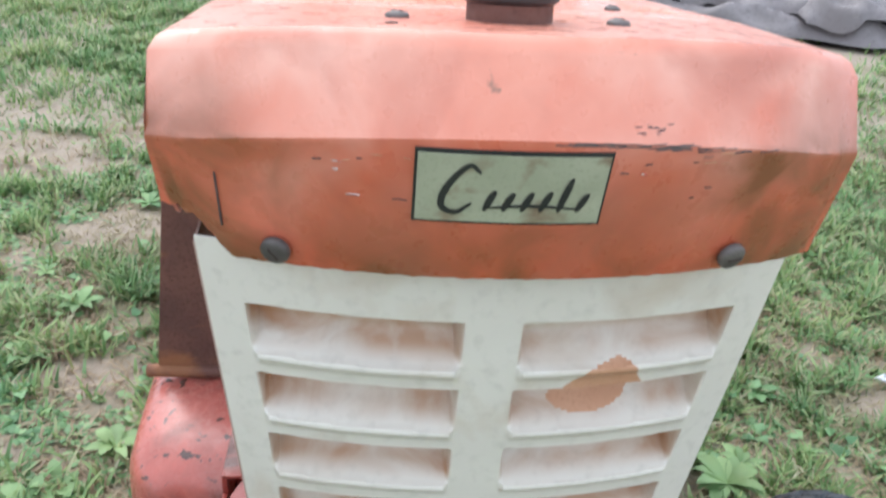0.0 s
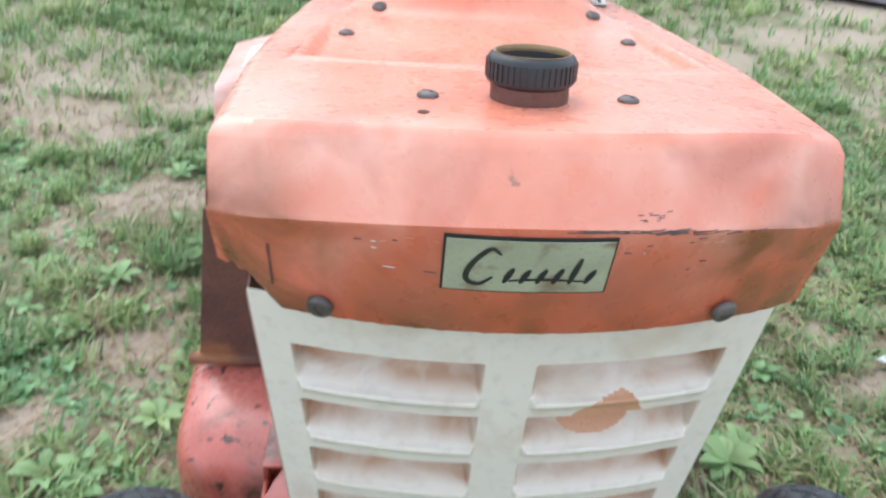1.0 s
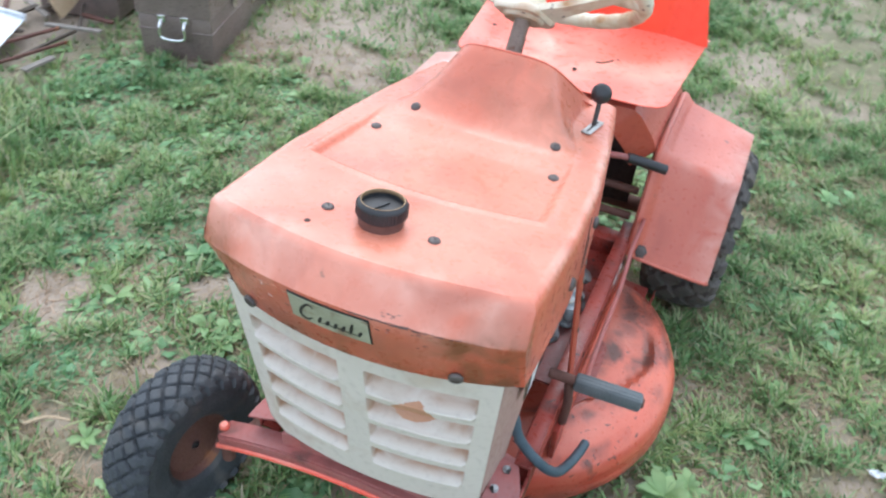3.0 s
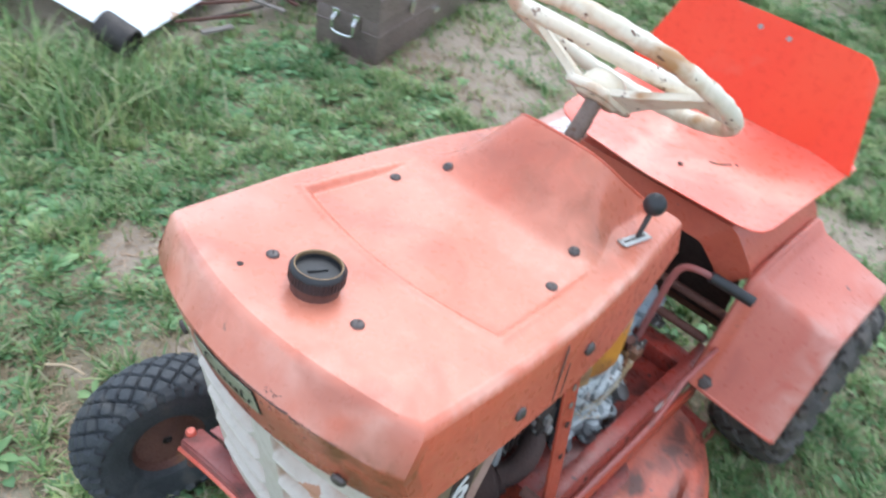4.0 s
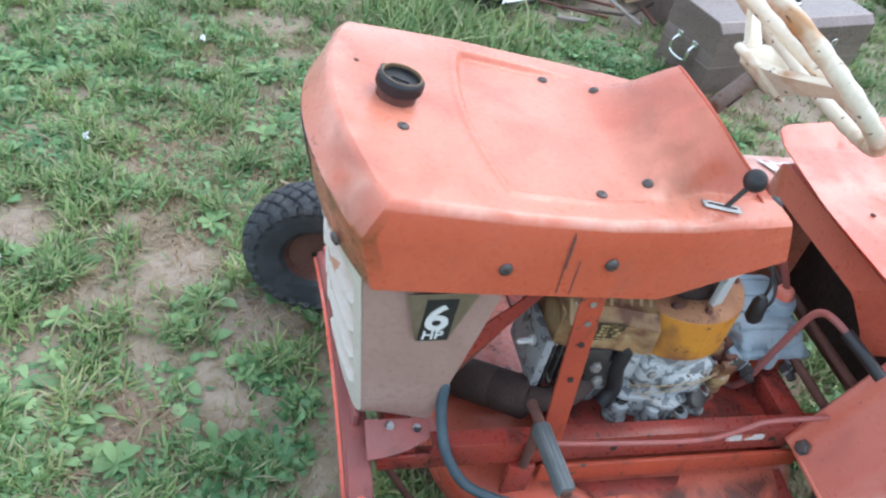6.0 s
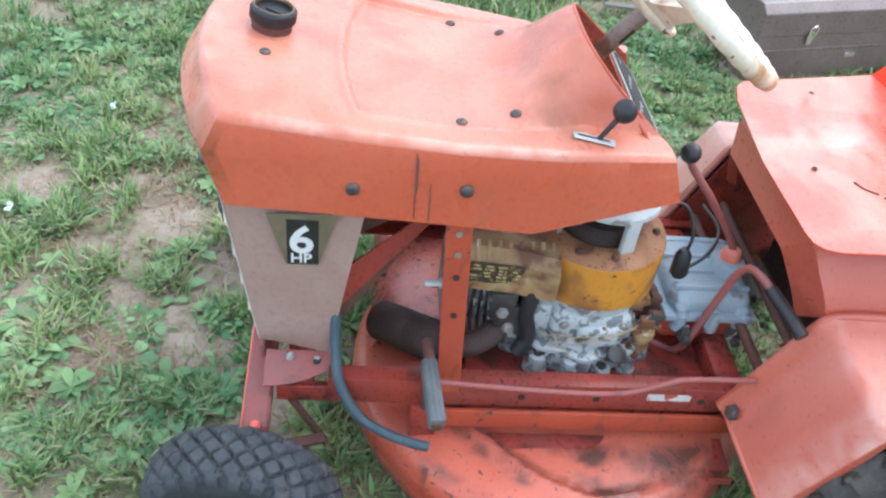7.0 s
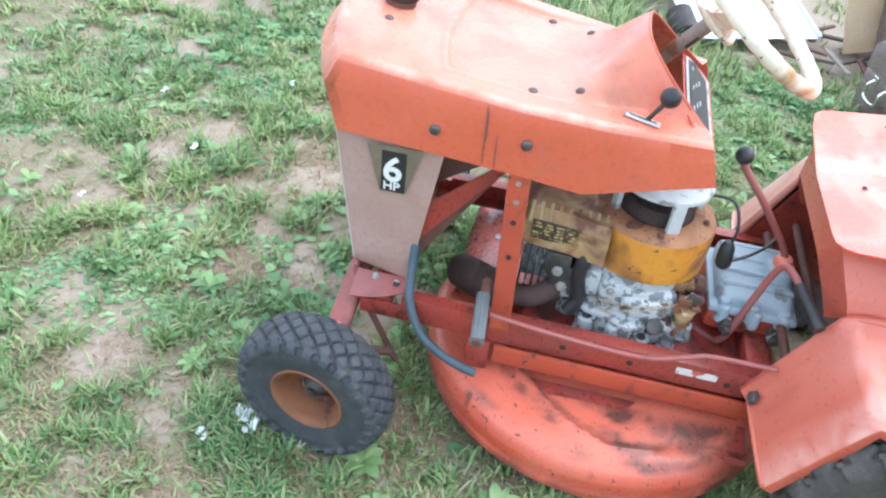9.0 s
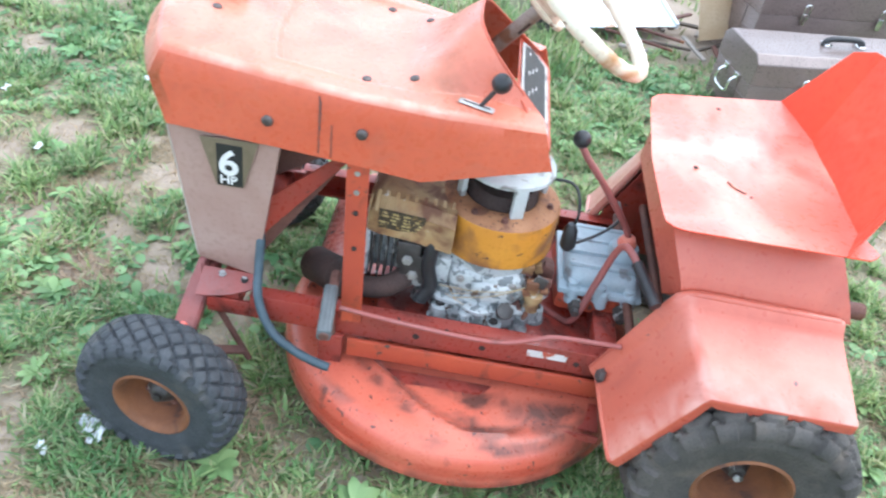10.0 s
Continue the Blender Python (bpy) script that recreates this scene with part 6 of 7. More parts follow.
def blades(name, count, region, height, width, mat, label, rs, keep, lean=0.7, tuft=1, leafy=False):
    """A mass of single grass blades or small leaves, rooted in the ground."""
    x0, x1, y0, y1 = region
    n0 = int(count * 6.5)
    x, y = rs.uniform(x0, x1, n0), rs.uniform(y0, y1, n0)
    ok = rs.rand(n0) < keep(x, y)
    x, y = x[ok][:count], y[ok][:count]
    k = len(x)
    z = ground_height(x, y) - 0.003
    hgt = height * (0.45 + 0.9 * rs.rand(k)) * (0.7 + 0.7 * fbm(x * 3, y * 3, 2)) * (0.55 + 0.55 * clump(x, y))
    wid = width * (0.6 + 0.8 * rs.rand(k))
    yaw = rs.rand(k) * 2 * np.pi
    bend = lean * (0.25 + rs.rand(k))
    dx, dy = np.cos(yaw), np.sin(yaw)
    sx, sy = -dy, dx
    pts = []
    if leafy:
        prof = ((0.0, 0.10), (0.35, 0.42), (0.70, 0.46), (1.0, 0.0))
    else:
        prof = ((0.0, 0.5), (0.45, 0.45), (0.8, 0.28), (1.0, 0.0))
    for t, w in prof:
        cx = x + dx * hgt * bend * t ** (1.1 if leafy else 1.7)
        cy = y + dy * hgt * bend * t ** (1.1 if leafy else 1.7)
        cz = z + hgt * (t * (1 - 0.35 * bend * t)) if not leafy else z + hgt * 0.45 * np.sin(t * 2.2) * (1.3 - bend * 0.5)
        cz = np.maximum(cz, z + 0.004)
        if w > 0:
            pts.append(np.stack([cx - sx * wid * w, cy - sy * wid * w, cz], -1))
            pts.append(np.stack([cx + sx * wid * w, cy + sy * wid * w, cz], -1))
        else:
            pts.append(np.stack([cx, cy, cz], -1))
    v = np.stack(pts, 1)
    base = (np.arange(k) * 7)[:, None]
    quads = np.concatenate([base + np.array([[0, 1, 3, 2]]), base + np.array([[2, 3, 5, 4]])])
    tris = base + np.array([[4, 5, 6]])
    me = bpy.data.meshes.new(name)
    me.vertices.add(k * 7)
    me.vertices.foreach_set("co", v.reshape(-1).astype(np.float32))
    loops = np.concatenate([quads.reshape(-1), tris.reshape(-1)]).astype(np.int32)
    sizes = np.concatenate([np.full(len(quads), 4), np.full(len(tris), 3)]).astype(np.int32)
    me.loops.add(len(loops))
    me.loops.foreach_set("vertex_index", loops)
    me.polygons.add(len(sizes))
    me.polygons.foreach_set("loop_start", np.concatenate([[0], np.cumsum(sizes)[:-1]]).astype(np.int32))
    me.update(calc_edges=True)
    me.validate()
    me.materials.append(mat)
    me.shade_smooth()
    return tagged(new(name, me), label, name.replace("_", " "), kind="stuff")


RS = np.random.RandomState(11)
clump = lambda x, y: np.clip((fbm(x * 15 + 5, y * 15 + 31, 2) - 0.32) * 5.5, 0.05, 1)
lush = lambda x, y: np.clip(1.0 - bareness(x, y) * 1.08, 0.05, 1) * np.clip(0.16 + 1.3 * fbm(x * 2.6 + 40, y * 2.6 + 8, 3), 0.14, 1) * clump(x, y) * (1 - 0.15 * np.clip((0.15 - y) / 0.4, 0, 1) * np.clip((x + 1.7) / 0.5, 0, 1))


def patch_of(x0, x1, y0, y1, soft):
    """1 inside a patch with a broad uneven border, falling to 0 outside."""
    def keep(x, y):
        d = np.minimum(np.minimum(x - x0, x1 - x), np.minimum(y - y0, y1 - y)) + soft * 1.2 * (fbm(x * 1.1 + 7, y * 1.1 + 3, 3) - 0.45)
        return np.clip(d / soft, 0, 1)
    return keep


near, wide = patch_of(-2.4, 1.7, -1.9, 2.3, 0.9), patch_of(-5.6, 5.6, -4.2, 7.6, 1.6)
blades("lawn_grass", 175000, (-2.6, 1.9, -2.1, 2.5), 0.047, 0.0062, M_BLADE, "short patchy green lawn grass", RS, lambda x, y: lush(x, y) * near(x, y), 0.9)
blades("lawn_grass", 150000, (-5.6, 5.6, -4.2, 7.6), 0.056, 0.0085, M_BLADE, "short patchy green lawn grass", RS, lambda x, y: lush(x, y) * wide(x, y) * (1 - 0.85 * near(x, y)), 0.9)
behind = patch_of(-2.9, 0.6, 1.9, 4.6, 0.5)
blades("lawn_grass", 60000, (-3.1, 0.8, 1.7, 4.8), 0.055, 0.0070, M_BLADE, "short patchy green lawn grass", RS, lambda x, y: np.clip(lush(x, y) + 0.10, 0, 1) * behind(x, y), 0.9)
dry_keep = lambda x, y: near(x, y) * np.clip(0.25 + 0.9 * (fbm(x * 3 + 11, y * 3 + 2, 3) > 0.5) * (1 - 0.6 * bareness(x, y)), 0.1, 1)
blades("dry_grass", 90000, (-2.6, 1.9, -2.0, 2.6), 0.036, 0.0034, M_DRY, "dead straw-coloured grass thatch", RS, dry_keep, 1.5)
weed_keep = lambda x, y: near(x, y) * np.clip(1.1 - bareness(x, y) * 1.2, 0, 1) * (fbm(x * 1.9 + 21, y * 1.9 + 3, 3) > 0.47)
blades("clover_leaves", 40000, (-2.3, 1.6, -1.7, 2.4), 0.034, 0.017, M_LEAF, "low clover and small broad-leaved weeds", RS, weed_keep, 0.9, leafy=True)
broad_keep = lambda x, y: near(x, y) * np.clip(1.1 - bareness(x, y) * 1.2, 0, 1) * np.clip((fbm(x * 2.3 + 51, y * 2.3 + 13, 3) - 0.44) * 6, 0.05, 1) * (clump(x + 3, y + 1) > 0.4)
blades("broad_weed_leaves", 11000, (-2.3, 1.6, -1.7, 2.4), 0.055, 0.029, M_LEAF, "broad plantain and dandelion leaves in the lawn", RS, broad_keep, 1.0, leafy=True)
right_keep = lambda x, y: np.clip((x - 0.30) * 4, 0, 1) * np.clip(1.0 - bareness(x, y), 0.1, 1)
blades("dry_grass", 26000, (0.3, 1.8, -0.9, 2.0), 0.040, 0.0042, M_DRY, "dead straw-coloured grass thatch", RS, right_keep, 1.3)
blades("lawn_grass", 26000, (0.3, 1.8, -0.9, 2.4), 0.045, 0.0050, M_BLADE, "short patchy green lawn grass", RS, right_keep, 1.0)
tall = lambda x, y: np.exp(-((x + 1.86) ** 2 / 0.05 + (y - 0.60) ** 2 / 0.05))
blades("tall_grass", 2600, (-2.5, -1.3, 0.1, 1.2), 0.19, 0.007, M_BLADE, "tall uncut grass tuft beside the white sheet", RS, tall, 0.8)


def rosette(x, y, size, count, rs, mesh_name="weed_plant"):
    """A low plant with broad ribbed leaves round one root."""
    b = bmesh.new()
    z0 = float(ground_height(np.array([x]), np.array([y]))[0])
    for i in range(count):
        a = 2 * math.pi * (i / count) + rs.uniform(-0.3, 0.3)
        ln, wd, up = size * rs.uniform(0.7, 1.15), size * rs.uniform(0.15, 0.28), rs.uniform(0.10, 0.70)
        rows = []
        for t in np.linspace(0, 1, 7):
            w = wd * max(0.02, math.sin(math.pi * min(1.0, 0.08 + 0.92 * t ** 1.3))) if t < 1 else 0.001
            c = Vector((math.cos(a), math.sin(a), 0)) * ln * t
            zz = z0 + 0.01 + ln * up * math.sin(t * 2.0) * 0.6
            s = Vector((-math.sin(a), math.cos(a), 0))
            rows.append([Vector((x, y, zz)) + c - s * w + Vector((0, 0, w * 0.25)), Vector((x, y, zz)) + c, Vector((x, y, zz)) + c + s * w + Vector((0, 0, w * 0.25))])
        skin(rows, b)
    ob = mesh_object(mesh_name, b, M_WEED, 60)
    return tagged(ob, "low broad-leaved green weed growing in the lawn", "weed", "weeds in the lawn")


PR = random.Random(3)
for x, y, s in ((0.46, 0.10, 0.10), (0.505, 0.40, 0.10), (0.55, 0.45, 0.07), (0.70, 0.84, 0.05), (0.05, -0.435, 0.08), (0.03, -0.47, 0.06), (-0.396, -0.30, 0.07), (-0.80, -0.46, 0.09), (-0.513, 0.51, 0.09), (-0.748, 0.77, 0.08), (-0.86, 0.60, 0.09),
                (-0.54, -0.70, 0.06), (-0.60, 0.38, 0.09), (-0.70, 0.95, 0.08), (-0.95, 1.1, 0.07), (-0.45, 0.85, 0.07), (-0.55, 1.05, 0.06), (0.47, 0.56, 0.06)):
    rosette(x, y, s * 0.60, PR.randint(7, 12), PR)
for i in range(110):
    x, y = PR.uniform(-1.7, 1.2), PR.uniform(-1.2, 1.9)
    if not (abs(x) < 0.46 and -0.12 < y < 1.4):
        rosette(x, y, PR.uniform(0.025, 0.055), PR.randint(4, 8), PR)

# ---- things round the tractor ----


def toolbox(label, m, length, wide, high, end_handles=True):
    """A cantilever toolbox: body, bevelled lid, end handle, latches, carrying handle. Its corner-centre base at m, long side along y."""
    t = thing("toolbox", label, "toolbox", m)
    body = box((wide, length, high * 0.62), (0, 0, high * 0.31), 0.006)
    part("body", body, M_TOOLBOX, t)
    for s in (-1, 1):
        part("end_plate", box((0.13, 0.004, high * 0.30), (0, s * (length / 2 + 0.002), high * 0.44), 0.0015), M_TOOLBOX, t)
    part("hasp", box((0.010, 0.050, 0.020), (wide / 2 + 0.006, 0.02, high * 0.30), 0.003), M_CHROME, t, "small chromed label frame")
    part("seam", box((wide + 0.006, length + 0.006, 0.010), (0, 0, high * 0.40), 0.003), M_TOOLBOX, t)
    prof = [(-wide / 2 - 0.004, high * 0.60), (-wide / 2 - 0.004, high * 0.90), (-wide / 2 + 0.030, high), (wide / 2 - 0.030, high), (wide / 2 + 0.004, high * 0.90), (wide / 2 + 0.004, high * 0.60)]
    lid_m = Matrix.Translation((0, length / 2 + 0.004, 0)) @ Matrix.Rotation(radians(90), 4, "X")
    part("lid", plate(prof, length + 0.008, lid_m, 0.003), M_TOOLBOX, t, "brown lid with bevelled edges", smooth=18)
    for s in (-1, 1) if end_handles else ():
        y = s * (length / 2 + 0.006)
        h = tube([(-0.045, y, high * 0.56), (-0.047, y + s * 0.022, high * 0.50), (-0.045, y + s * 0.026, high * 0.36), (0.0, y + s * 0.027, high * 0.33), (0.045, y + s * 0.026, high * 0.36), (0.047, y + s * 0.022, high * 0.50), (0.045, y, high * 0.56)], 0.006, 10)
        handle = part("end_handle", h, M_CHROME, t, "chromed drop handle")
        for x in (-0.045, 0.045):
            part("handle_lug", box((0.030, 0.012, 0.028), (x, y, high * 0.57), 0.003), M_CHROME, handle)
    for s in (-0.24, 0.24):
        latch = part("latch", box((0.010, 0.022, 0.052), (wide / 2 + 0.010, s * length, high * 0.58), 0.003), M_CHROME, t, "chromed draw latch")
        part("latch_loop", tube([(wide / 2 + 0.012, s * length - 0.012, high * 0.55), (wide / 2 + 0.020, s * length - 0.014, high * 0.72), (wide / 2 + 0.020, s * length + 0.014, high * 0.72), (wide / 2 + 0.012, s * length + 0.012, high * 0.55)], 0.003, 8), M_CHROME, latch)
    grip = part("carrying_handle", tube([(0, -0.085, high), (0, -0.080, high + 0.020), (0, -0.045, high + 0.030), (0, 0.045, high + 0.030), (0, 0.080, high + 0.020), (0, 0.085, high)], 0.012, 12), M_BLACK, t, "black carrying handle on chromed mounts")
    for y in (-0.075, 0.075):
        part("handle_mount", box((0.050, 0.030, 0.014), (0, y, high + 0.006), 0.004), M_CHROME, grip)
    return t


toolbox("long brown metal toolbox with chromed handles on the grass", pose(-1.735, 1.930, -0.018, 0, 0, 15.0), 0.86, 0.285, 0.300)
toolbox("tall brown metal tool chest with chromed latches", pose(-2.31, 2.01, -0.015, 0, 0, 16.0), 0.80, 0.34, 0.44, False)

# white enamel sheet lying on low rubble, a pipe end, a plywood offcut, dark debris
sheet_m = frame_of((-2.02, 0.84, 0.035), (-0.40, 0.92, 0.01), (-0.90, -0.38, 0.24))
sheet = thing("enamel_sheet", "large white enamelled metal sheet leaning in tall grass", "metal sheet", sheet_m)
rows = []
for j in range(9):
    v = j / 8
    rows.append([(lerp(0, 0.62, i / 8), lerp(0, 0.95, v), 0.012 * math.sin(i * 0.9) * math.sin(v * 3) + 0.02 * v * v) for i in range(9)])
b = skin(rows)
thicken(b, 0.004)
part("panel", b, M_SHEET, sheet, "glossy white enamel panel")
part("folded_edge", box((0.018, 0.95, 0.03), (0.62, 0.475, 0.0), 0.004), M_SHEET, sheet)
pipe = mesh_object("pipe_offcut", lathe([(0.052, 0), (0.056, 0.004), (0.056, 0.13), (0.048, 0.13), (0.048, 0.004)], along((-1.93, 0.80, 0.080), (-2.03, 0.76, 0.115)), 32, caps=False), M_IRON)
tagged(pipe, "short rusty steel pipe offcut lying on the sheet", "pipe")
ply = thing("plywood_offcut", "weathered curved plywood offcut leaning on the tool chest", "plywood board", frame_of((-2.17, 1.50, 0.03), (-0.45, 0.85, 0.1), (-0.30, -0.15, 0.95)))
rows = [[(lerp(0, 0.24, i / 6), 0.42 * v, 0.035 * math.sin(math.pi * i / 6)) for i in range(7)] for v in np.linspace(0, 1, 6)]
b = skin(rows)
thicken(b, 0.014)
part("board", b, M_PLY, ply)
debris_rng = random.Random(8)
for i in range(16):
    x, y = debris_rng.uniform(-2.42, -1.98), debris_rng.uniform(1.10, 1.62)
    ln = debris_rng.uniform(0.10, 0.34)
    o = mesh_object("wood_scrap", box((ln, debris_rng.uniform(0.010, 0.034), 0.012), (0, 0, 0), 0.003), debris_rng.choice([M_SCRAP, M_RUST, M_SCRAP, M_LUMBER]))
    o.matrix_basis = pose(x, y, 0.016 + 0.004 * i % 0.02, debris_rng.uniform(-5, 5), debris_rng.uniform(-4, 4), debris_rng.uniform(0, 180))
    tagged(o, "greyed scrap of wood lying on bare earth", "wood scrap", "scraps of wood")


def barrel(m):
    t = thing("barrel_planter", "half barrel of weathered wooden staves with a dark band", "barrel", m)
    n = 22
    for i in range(n):
        a = 2 * math.pi * i / n
        rows = []
        for z, r in ((0.0, 0.190), (0.12, 0.208), (0.26, 0.220), (0.40, 0.224)):
            w = math.pi / n * 0.93
            rows.append([((r) * math.cos(s), (r) * math.sin(s), z) for s in (-w, 0, w)] + [((r - 0.022) * math.cos(s), (r - 0.022) * math.sin(s), z) for s in (w, 0, -w)])
        if i == 0:
            b = skin(rows, close=True)
            first = part("stave", b, M_STAVE, t)
        else:
            o = new("stave", first.data)
            o.parent = t
            o.matrix_basis = Matrix.Rotation(a, 4, "Z")
    for z, r in ((0.02, 0.196), (0.30, 0.224)):
        part("hoop", lathe([(r, z), (r + 0.004, z), (r + 0.006, z + 0.05), (r + 0.002, z + 0.05)], None, 44, caps=False), M_IRON, t, "dark iron hoop")
    part("soil", lathe([(0.19, 0.33), (0.10, 0.345), (0.01, 0.35)], None, 24, caps=False), M_DARKHOLE, t)
    return t


barrel(pose(-2.45, 3.38, 0.0))
block_thing = mesh_object("concrete_block", box((0.40, 0.20, 0.20), (0, 0, 0.10), 0.008), M_CONCRETE)
block_thing.matrix_basis = pose(-2.62, 4.05, -0.005, 0, 0, 25)
tagged(block_thing, "grey concrete block on bare earth", "concrete block")


# crumpled tarp, folded over on itself
def tarp():
    t = thing("tarp", "crumpled grey-brown tarpaulin heaped on the grass", "tarp")

    def place(u, v, lift):
        x = lerp(1.36, 3.35, u) + 0.10 * noise.noise((u * 3, v * 3, 1))
        y = lerp(3.42 + 0.55 * (1 - ease(0.0, 0.5, u)), 4.95, v) + 0.16 * noise.noise((u * 6, v * 2, 7)) + 0.35 * ease(0.7, 1, u) * (1 - v)
        n1 = noise.noise((u * 3.2 + v * 2.2, v * 2.6 - u * 1.2, 3 + lift))
        n2 = noise.noise((u * 5.0 - v * 3.0, v * 4.5 + u * 3, 9 + lift))
        n3 = noise.noise((u * 12 + v * 4, v * 9, 5))
        heap = 0.11 * (0.55 + 0.9 * n1) + 0.085 * (1 - min(1.0, abs(n2) * 2.0)) ** 1.7 + 0.020 * n3
        rim = min(1.0, 9 * min(u, 1 - u, v, 1 - v)) ** 0.5
        return Vector((x, y, 0.012 + rim * max(0.01, heap + 0.05 * math.exp(-((u - 0.62) ** 2 + (v - 0.35) ** 2) / 0.03))))

    rows = [[place(i / 100, j / 70, 0.0) for i in range(101)] for j in range(71)]
    part("sheet", skin(rows), M_TARP, t, smooth=50)
    for name, u0, u1, v0, v1, seed in (("folded_flap", 0.03, 0.97, 0.40, 0.97, 2.0), ("folded_flap", 0.40, 0.80, 0.04, 0.36, 5.0), ("folded_flap", 0.10, 0.46, 0.16, 0.46, 8.0)):
        rows = []
        for j in range(37):
            row = []
            for i in range(71):
                a, c = i / 70, j / 36
                front = v0 + 0.10 * noise.noise((a * 4, seed, 2))
                p = place(lerp(u0, u1, a), lerp(front, v1, c), 0.0)
                edge = min(1.0, 8 * min(a, 1 - a, c, 1 - c))
                row.append(p + Vector((0, -0.05 * (1 - c), 0.010 + edge ** 0.5 * (0.055 + 0.05 * noise.noise((a * 5 + seed, c * 3, seed))))))
            rows.append(row)
        part(name, skin(rows), M_TARP, t, smooth=50)
    return t


tarp()


def car(paint, label, m):
    """A parked saloon: body with arches, glasshouse, bumper, lamps and wheels. Front towards -y."""
    c = thing("parked_car", label, "car", m)
    prof = [(-2.10, 0.30), (-2.12, 0.55), (-2.0, 0.72), (-1.2, 0.86), (0.2, 0.92), (1.5, 0.92), (2.05, 0.86), (2.12, 0.6), (2.08, 0.32), (1.78, 0.25)]
    for cy in (1.30, -1.30):
        prof += [(cy + 0.36 * math.cos(a), 0.25 + 0.36 * math.sin(a) * 1.02) for a in np.linspace(0, math.pi, 9)]
    rows = []
    for x, s in ((-0.86, 0.96), (-0.84, 1.0), (-0.6, 1.0), (0.6, 1.0), (0.84, 1.0), (0.86, 0.96)):
        rows.append([(x, y * (1 if s == 1 else 0.985), 0.55 + (z - 0.55) * s) for y, z in prof])
    b = skin(rows, close=True)
    b.faces.new([v for v in b.verts[:len(prof)]])
    b.verts.ensure_lookup_table()
    b.faces.new([b.verts[len(b.verts) - len(prof) + i] for i in range(len(prof))])
    part("body", b, paint, c, smooth=35)
    g = skin([[(x * 0.95, -0.95, 0.90), (x * 0.80, -0.25, 1.36), (x * 0.80, 0.95, 1.38), (x * 0.95, 1.65, 0.92)] for x in (-0.80, 0.80)])
    for x in (-0.80, 0.80):
        skin([[(x * 0.95, -0.95, 0.90), (x * 0.95, 1.65, 0.92)], [(x * 0.80, -0.25, 1.36), (x * 0.80, 0.95, 1.38)]], g)
    part("windows", g, M_GLASS, c, smooth=20)
    part("roof", box((1.26, 1.25, 0.04), (0, 0.35, 1.385), 0.02), paint, c)
    part("bumper", box((1.70, 0.12, 0.22), (0, -2.10, 0.42), 0.05), paint, c)
    for x in (-0.62, 0.62):
        part("headlight", box((0.34, 0.10, 0.14), (x, -2.06, 0.62), 0.04), M_CHROME, c, "clear headlamp")
    for x in (-0.80, 0.80):
        for y in (-1.30, 1.30):
            w = new("wheel")
            w.parent = c
            w.matrix_basis = pose(x, y, 0.31) @ Matrix.Diagonal((1 if x > 0 else -1, 1, 1, 1))
            q = Matrix.Rotation(radians(90), 4, "Y")
            part("tyre", lathe([(0.20, -0.09), (0.29, -0.10), (0.31, -0.07), (0.31, 0.07), (0.29, 0.10), (0.205, 0.09)], q, 40, caps=False), M_RUBBER, w)
            rim_b = lathe([(0.205, 0.09), (0.195, 0.06), (0.19, 0.0), (0.02, 0.0)], q, 40, caps=False)
            part("rim", rim_b, M_IRON, w)
            for k in range(5):
                a = 2 * math.pi * k / 5
                part("rim_spoke", box((0.03, 0.060, 0.20), (0, 0, 0), 0.01, Matrix.Rotation(a, 4, "X") @ Matrix.Translation((0.055, 0, 0.10))), M_ALU, w, "silver alloy spoke")
    return c


car(M_CARDARK, "dark grey parked saloon car with silver alloy wheels", pose(2.0, 7.25, 0.0, 0, 0, 37) @ Matrix.Scale(0.86, 4))
car(M_CARRED, "red parked car with dark glass", pose(2.60, 9.70, 0.0, 0, 0, 30) @ Matrix.Scale(0.9, 4))


def bin_thing(name, label, m, mat, r, h, stripe=False):
    t = thing(name, label, "bin", m)
    part("body", lathe([(r * 0.80, 0.0), (r * 0.82, 0.02), (r * 0.98, h * 0.93), (r * 1.05, h * 0.94), (r * 1.05, h), (r * 0.96, h), (r * 0.78, 0.04)], None, 32, caps=False), mat, t)
    part("lid", lathe([(r * 1.06, h), (r * 1.06, h + 0.03), (r * 0.8, h + 0.07), (0.02, h + 0.09)], None, 32, caps=False), mat, t)
    if stripe:
        b = bmesh.new()
        for k, z in enumerate((0.12, 0.17)):
            rows = [[((r * 0.865 + 0.006) * math.cos(a), (r * 0.865 + 0.006) * math.sin(a), z + d) for a in np.linspace(-2.25, -1.75, 8)] for d in (0.0, 0.028)]
            skin(rows, b)
        part("printed_label", b, M_BINYEL, t, "yellow printed bars")
    return t


